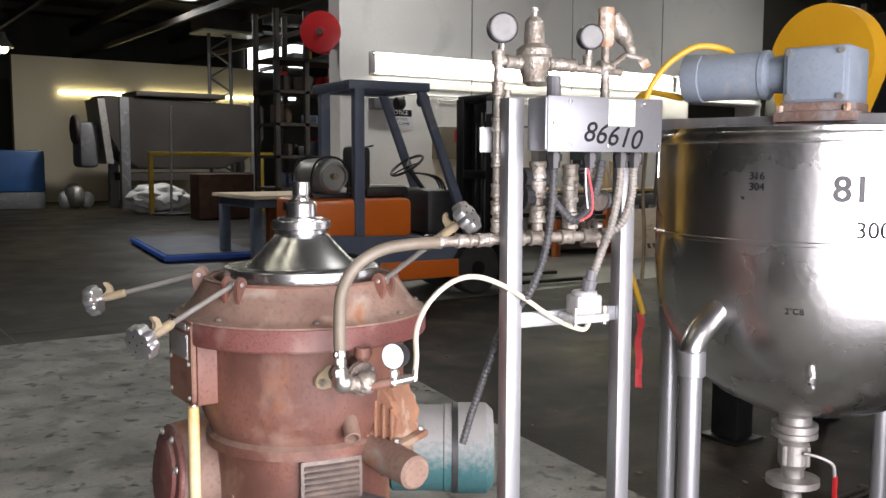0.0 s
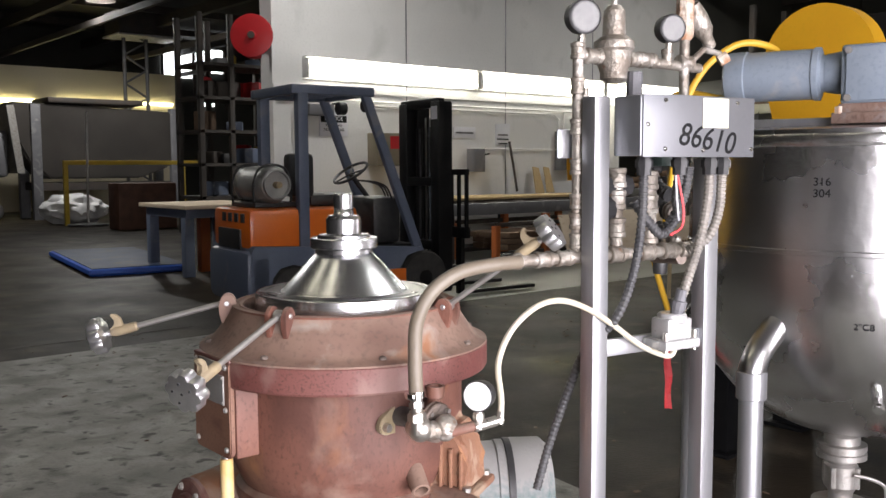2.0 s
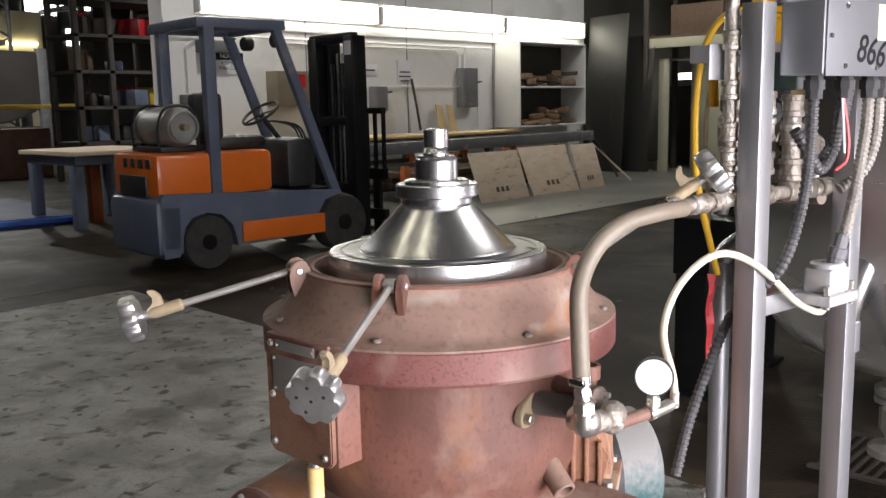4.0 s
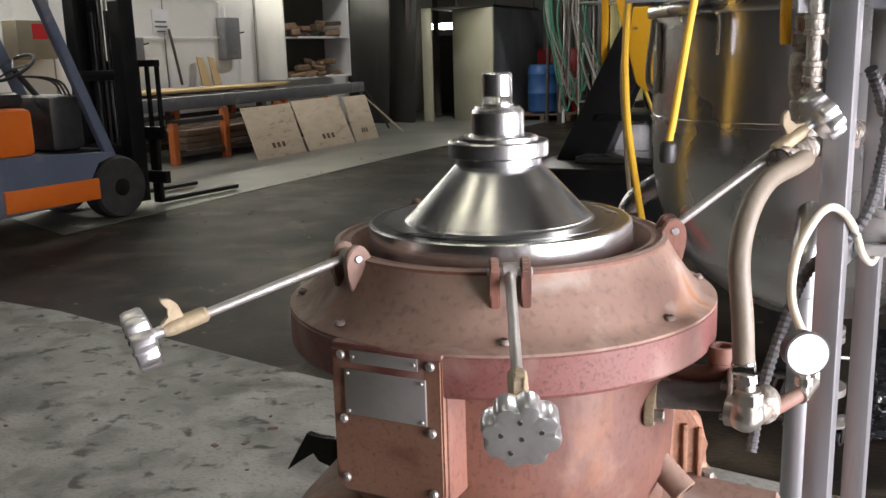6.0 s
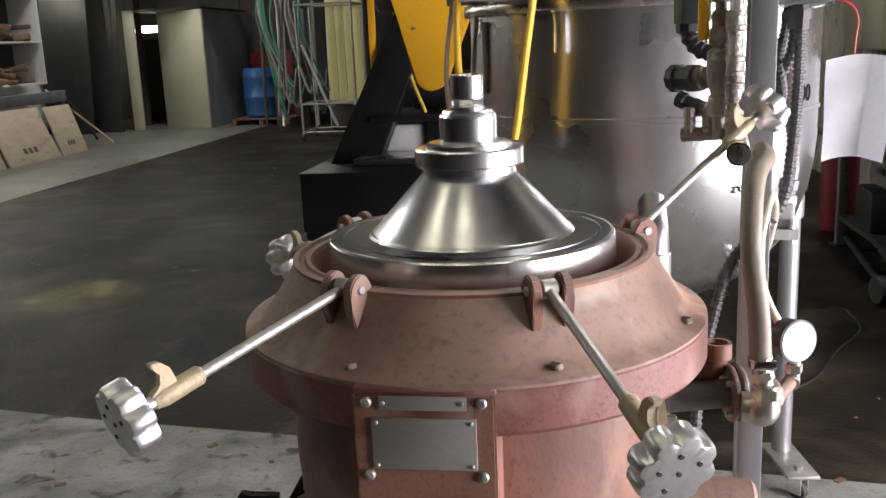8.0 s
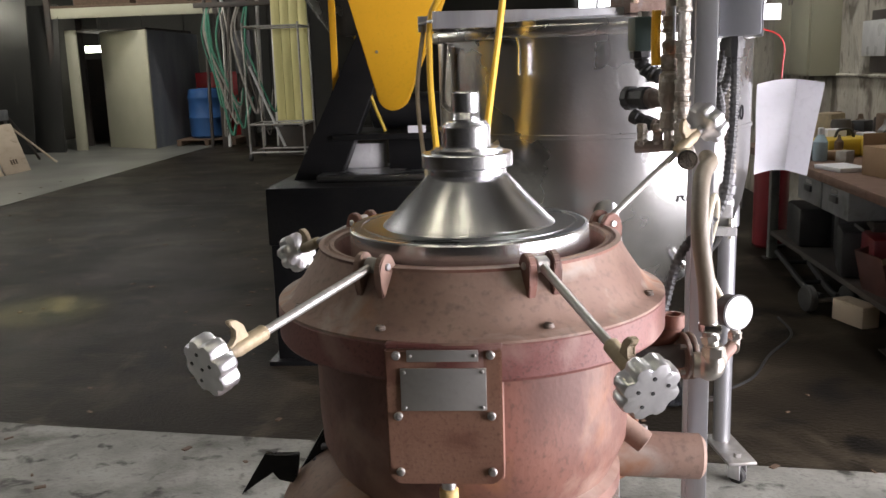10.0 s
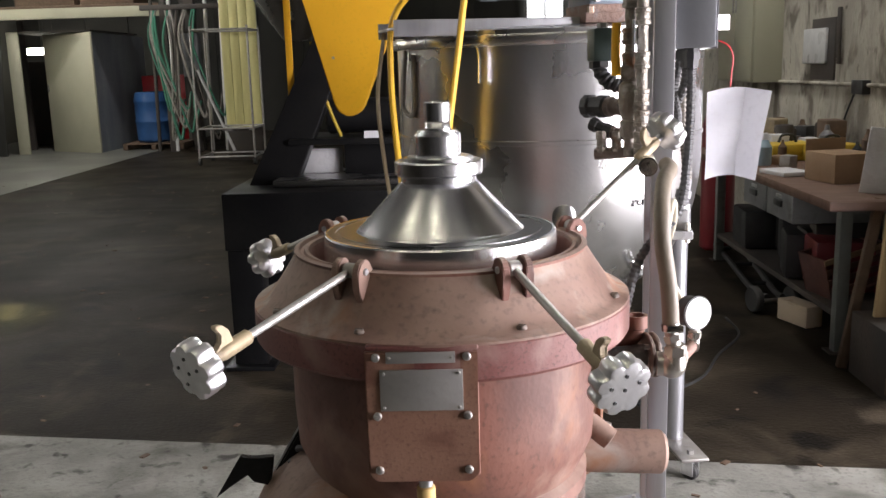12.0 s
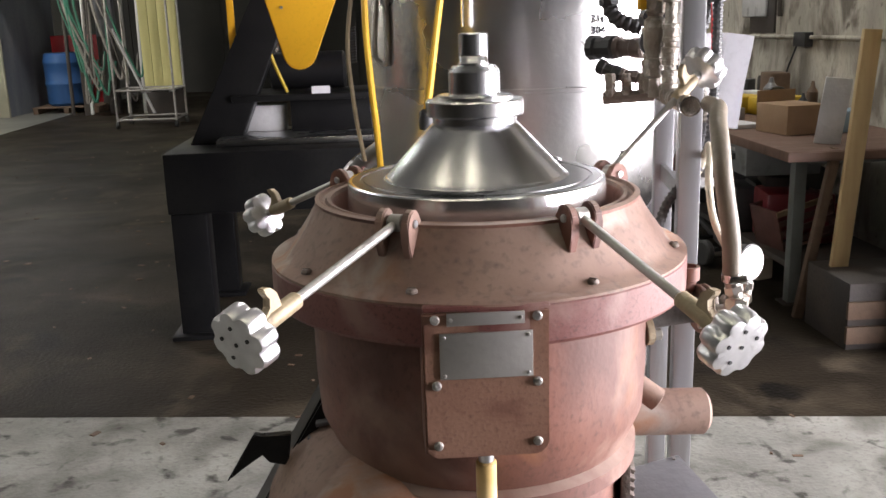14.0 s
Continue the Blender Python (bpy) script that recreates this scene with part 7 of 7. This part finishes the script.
# shelving between the bays
rc = thing("storage_rack", (-17.5, 8.8, 0), "dark steel storage rack full of parts", "rack")
for x in (-18.0, -17.0):
    for y in (7.85, 8.5, 9.6, 10.6):
        part("upright", box(x - 0.05, x + 0.05, y - 0.05, y + 0.05, 0, 4.3, 0.004), IRON, rc)
for z in (0.7, 1.35, 2.0, 2.65, 3.3):
    part("shelf", box(-18.05, -16.95, 7.8, 10.7, z, z + 0.06), IRON, rc)
rnd = random.Random(21)
for i in range(34):
    z = rnd.choice((0.76, 1.41, 2.06, 2.71, 3.36))
    y = rnd.uniform(8.0, 10.5)
    s = rnd.uniform(0.15, 0.4)
    clutter("rack_part", rnd.uniform(-17.7, -17.2), y, z + 0.001, s, s * 1.2, rnd.uniform(0.12, 0.42), rnd.choice((IRON, DARKWOOD, GREYPAINT, BLACK, RACKYEL, FKBLUE, BAG, RED)), "machine part on the storage rack", "part", rnd.uniform(0, 60))
b = bmesh.new()
for i in range(14):
    z = 0.1 + i * 0.42
    tube([(-28, 10.65, z), (-28, 11.35, z + 0.42)] if i % 2 else [(-28, 11.35, z), (-28, 10.65, z + 0.42)], 0.035, 6, 1, bm=b)
for y in (10.65, 11.35):
    cyl((-28, y, 0), (-28, y, 6.1), 0.06, seg=8, bm=b)
solo("lattice_column", b, GREYPAINT, "lattice steel column in the far bay", "column")
uh = thing("unit_heater", (-28, 11.2, 5.25), "boxy unit heater hung under the roof", "heater")
part("case", box(-28.6, -27.4, 10.3, 12.2, 5.30, 6.0, 0.02), IRON, uh)
part("lower_lip", box(-28.65, -27.35, 10.25, 12.25, 5.24, 5.30, 0.01), BAG, uh)
for x, y in ((-28.4, 10.5), (-27.6, 12.0)):
    part("hanger", cyl((x, y, 5.98), (x, y, 6.19), 0.02, seg=6), IRON, uh)
w2 = thing("window_2", (-33.9, 16, 4.5), "bright high windows in the far wall", "window", kind="structure")
part("pane", box(-33.98, -33.95, 14.4, 15.6, 4.75, 5.75), WINDOW_LIGHT, w2)
part("pane", box(-33.98, -33.95, 15.75, 16.9, 5.0, 5.9), WINDOW_LIGHT, w2)
part("pane", box(-33.98, -33.95, 15.9, 16.5, 3.7, 4.3), WINDOW_LIGHT, w2)
for y in (14.35, 15.62, 16.95):
    part("window_frame", box(-33.95, -33.90, y, y + 0.1, 3.6, 5.95), IRON, w2)
# hose reel on the wall's corner
hr = thing("hose_reel", (-11.2, 5.83, 2.75), "round red hose reel on the wall's corner", "hose reel")
ra = axis((-11.35, 5.95, 3.03), (-11.05, 5.72, 3.03))
part("drum", lathe([(0.10, 0.0), (0.275, 0.0), (0.275, 0.03), (0.12, 0.05), (0.12, 0.22), (0.275, 0.24), (0.275, 0.27), (0.22, 0.285), (0.06, 0.285), (0.05, 0.30)], seg=48, m=ra), RED, hr)
part("hub", cyl(ra @ Vector((0, 0, 0.28)), ra @ Vector((0, 0, 0.33)), 0.045, seg=16), IRON, hr)
part("mount", box(-11.4, -11.2, 5.85, 6.0, 2.9, 3.15, 0.005), IRON, hr)
# blue floor scale, table, stub post
fs = thing("floor_scale", (-13, 4.2, 0), "blue steel floor scale plate lying on the floor", "floor scale")
sc = [(-14.6, 4.25), (-11.62, 3.80), (-11.45, 4.95), (-14.4, 5.4)]
b = bmesh.new()
lo = [b.verts.new((x, y, 0.002)) for x, y in sc]
hi = [b.verts.new((x, y, 0.10)) for x, y in sc]
b.faces.new(lo), b.faces.new(hi)
for i in range(4):
    b.faces.new((lo[i], lo[(i + 1) % 4], hi[(i + 1) % 4], hi[i]))
part("platform", b, BLUESCALE, fs)
part("edge_strip", tube([(-14.6, 4.24, 0.05), (-11.61, 3.79, 0.05), (-11.44, 4.95, 0.05)], 0.045, 6, 1, curved=False), SCALEEDGE, fs, "bright blue edge")
tb = thing("work_table", (-11.4, 5.0, 0), "steel table with a worn timber top", "table")
part("top", box(-12.0, -10.6, 4.56, 5.75, 0.83, 0.88, 0.006), PLY, tb)
part("apron", box(-11.9, -10.7, 4.62, 5.7, 0.72, 0.83, 0.004), FKBLUE, tb)
for x in (-11.85, -10.8):
    for y in (4.68, 5.6):
        part("leg", box(x - 0.06, x + 0.06, y - 0.06, y + 0.06, 0, 0.73, 0.006), FKBLUE, tb)
solo("orange_post", box(-11.35, -11.22, 5.05, 5.18, 0, 0.70, 0.006), RACKORANGE, "stubby orange post beside the table", "post")

# ---- roof steel ----
for lx, ly in ((-2.0, -0.9), (-3.4, -0.3), (-0.4, -1.2)):
    fx = thing("strip_light", (lx, ly, 4.1), "long fluorescent strip light hung from the roof", "lamp", "strip lights under the roof")
    part("housing", box(lx - 0.14, lx + 0.14, ly - 1.25, ly + 1.25, 4.16, 4.24, 0.01), WHITEWALL, fx)
    for dx in (-0.07, 0.07):
        part("tube", cyl((lx + dx, ly - 1.2, 4.13), (lx + dx, ly + 1.2, 4.13), 0.024, seg=10), STRIP_TUBE, fx)
    for dy in (-1.0, 1.0):
        part("chain", cyl((lx, ly + dy, 4.23), (lx, ly + dy, 6.19), 0.006, seg=6), IRON, fx)
for i in range(9):
    y = -6 + i * 3.5
    structure("roof_truss", box(-34, 1.3, y - 0.09, y + 0.09, 5.55, 5.85, bm=box(-34, 1.3, y - 0.05, y + 0.05, 4.75, 4.9)), IRON, "dark steel roof truss", "beam")
for i in range(9):
    x = -31 + i * 4
    structure("purlin", box(x - 0.07, x + 0.07, -8.2, 23.9, 5.9, 6.1), IRON, "dark steel purlin", "beam")
# housings for the added fill lamps, all out of view
for bx, by in FILL_BAYS:
    hb = thing("high_bay_lamp", (bx, by, 5.3), "unseen high-bay lamp, added to fill the hall with light", "lamp", "high-bay lamps")
    d = -0.59 if bx == -4.4 else 0.0
    part("shade", lathe([(r, z + d) for r, z in ((0.34, 5.27), (0.26, 5.38), (0.12, 5.5), (0.10, 5.7), (0.08, 5.7), (0.10, 5.5), (0.24, 5.39), (0.33, 5.28))], (bx, by), 28, cap=False), DULL, hb)
    part("stem", cyl((bx, by, 5.69 + d), (bx, by, 6.19), 0.02, seg=8), IRON, hb)
hl = thing("high_bay_lamp", (-29, 4.9, 4.4), "glowing high-bay lamp under the roof", "lamp")
part("bulb", sphere((-28, 4.75, 4.35), 0.14, seg=16), TUBE_FAR, hl)
part("shade", lathe([(0.30, 4.38), (0.12, 4.62), (0.06, 4.8)], (-28, 4.75), 24, cap=False), DULL, hl)
part("stem", cyl((-28, 4.75, 4.78), (-28, 4.75, 6.19), 0.02, seg=8), IRON, hl)

# ---- floor details ----
gr = thing("floor_grating", (-1.5, 3.35, 0), "dark steel floor grating set in the concrete", "grating")
part("grating_frame", box(-2.0, -0.95, 3.05, 3.08, 0.001, 0.012, bm=box(-2.0, -0.95, 3.47, 3.50, 0.001, 0.012)), IRON, gr)
for i in range(27):
    x = -1.98 + i * 0.0385
    part("grating_bar", box(x, x + 0.012, 3.08, 3.47, 0.001, 0.010), IRON, gr)
for i, (x0, y0, x1, y1) in enumerate(((-7.52, -7.5, -7.50, 3.2), (-20, 1.20, -7.06, 1.215), (-7.0, 8.40, 0.5, 8.408))):
    structure("floor_joint", box(min(x0, x1), max(x0, x1), y0, y1, 0.0052, 0.0062), IRON, "dark saw-cut joint in the concrete", "floor joint")
rnd = random.Random(31)
b = bmesh.new()
for i in range(420):
    x, y = rnd.uniform(-7.5, -0.4), rnd.uniform(1.6, 11.0)
    s = rnd.uniform(0.004, 0.018)
    box(-s, s, -s * rnd.uniform(0.2, 0.8), s * rnd.uniform(0.2, 0.8), 0, 0.004, bm=b, m=pose(x, y, 0.0052, 0, 0, rnd.uniform(0, 180)))
solo("floor_debris", b, DARKWOOD, "scattered wood chips and crumbs on the floor", "debris", kind="stuff", smooth=False)

# crumpled dark plastic film on the floor behind the stand
b = bmesh.new()
grid = [[b.verts.new((-1.40 + 0.34 * i / 18, 2.95 + 1.30 * j / 60, 0.012 + 0.030 * abs(noise.noise(Vector((i * 0.45, j * 0.33, 1.7)))) + 0.012 * abs(noise.noise(Vector((i * 1.1, j * 0.9, 4.2)))))) for j in range(61)] for i in range(19)]
for p, q in zip(grid, grid[1:]):
    for j in range(60):
        b.faces.new((p[j], p[j + 1], q[j + 1], q[j]))
bmesh.ops.solidify(b, geom=b.faces[:], thickness=0.002)
solo("plastic_film", b, mat("glossy_dark_film", (0.05, 0.052, 0.06), (0.035, 0.036, 0.042), 0.14, 0, 6, 50, 0.1), "crumpled glossy plastic film lying on the floor", "film")
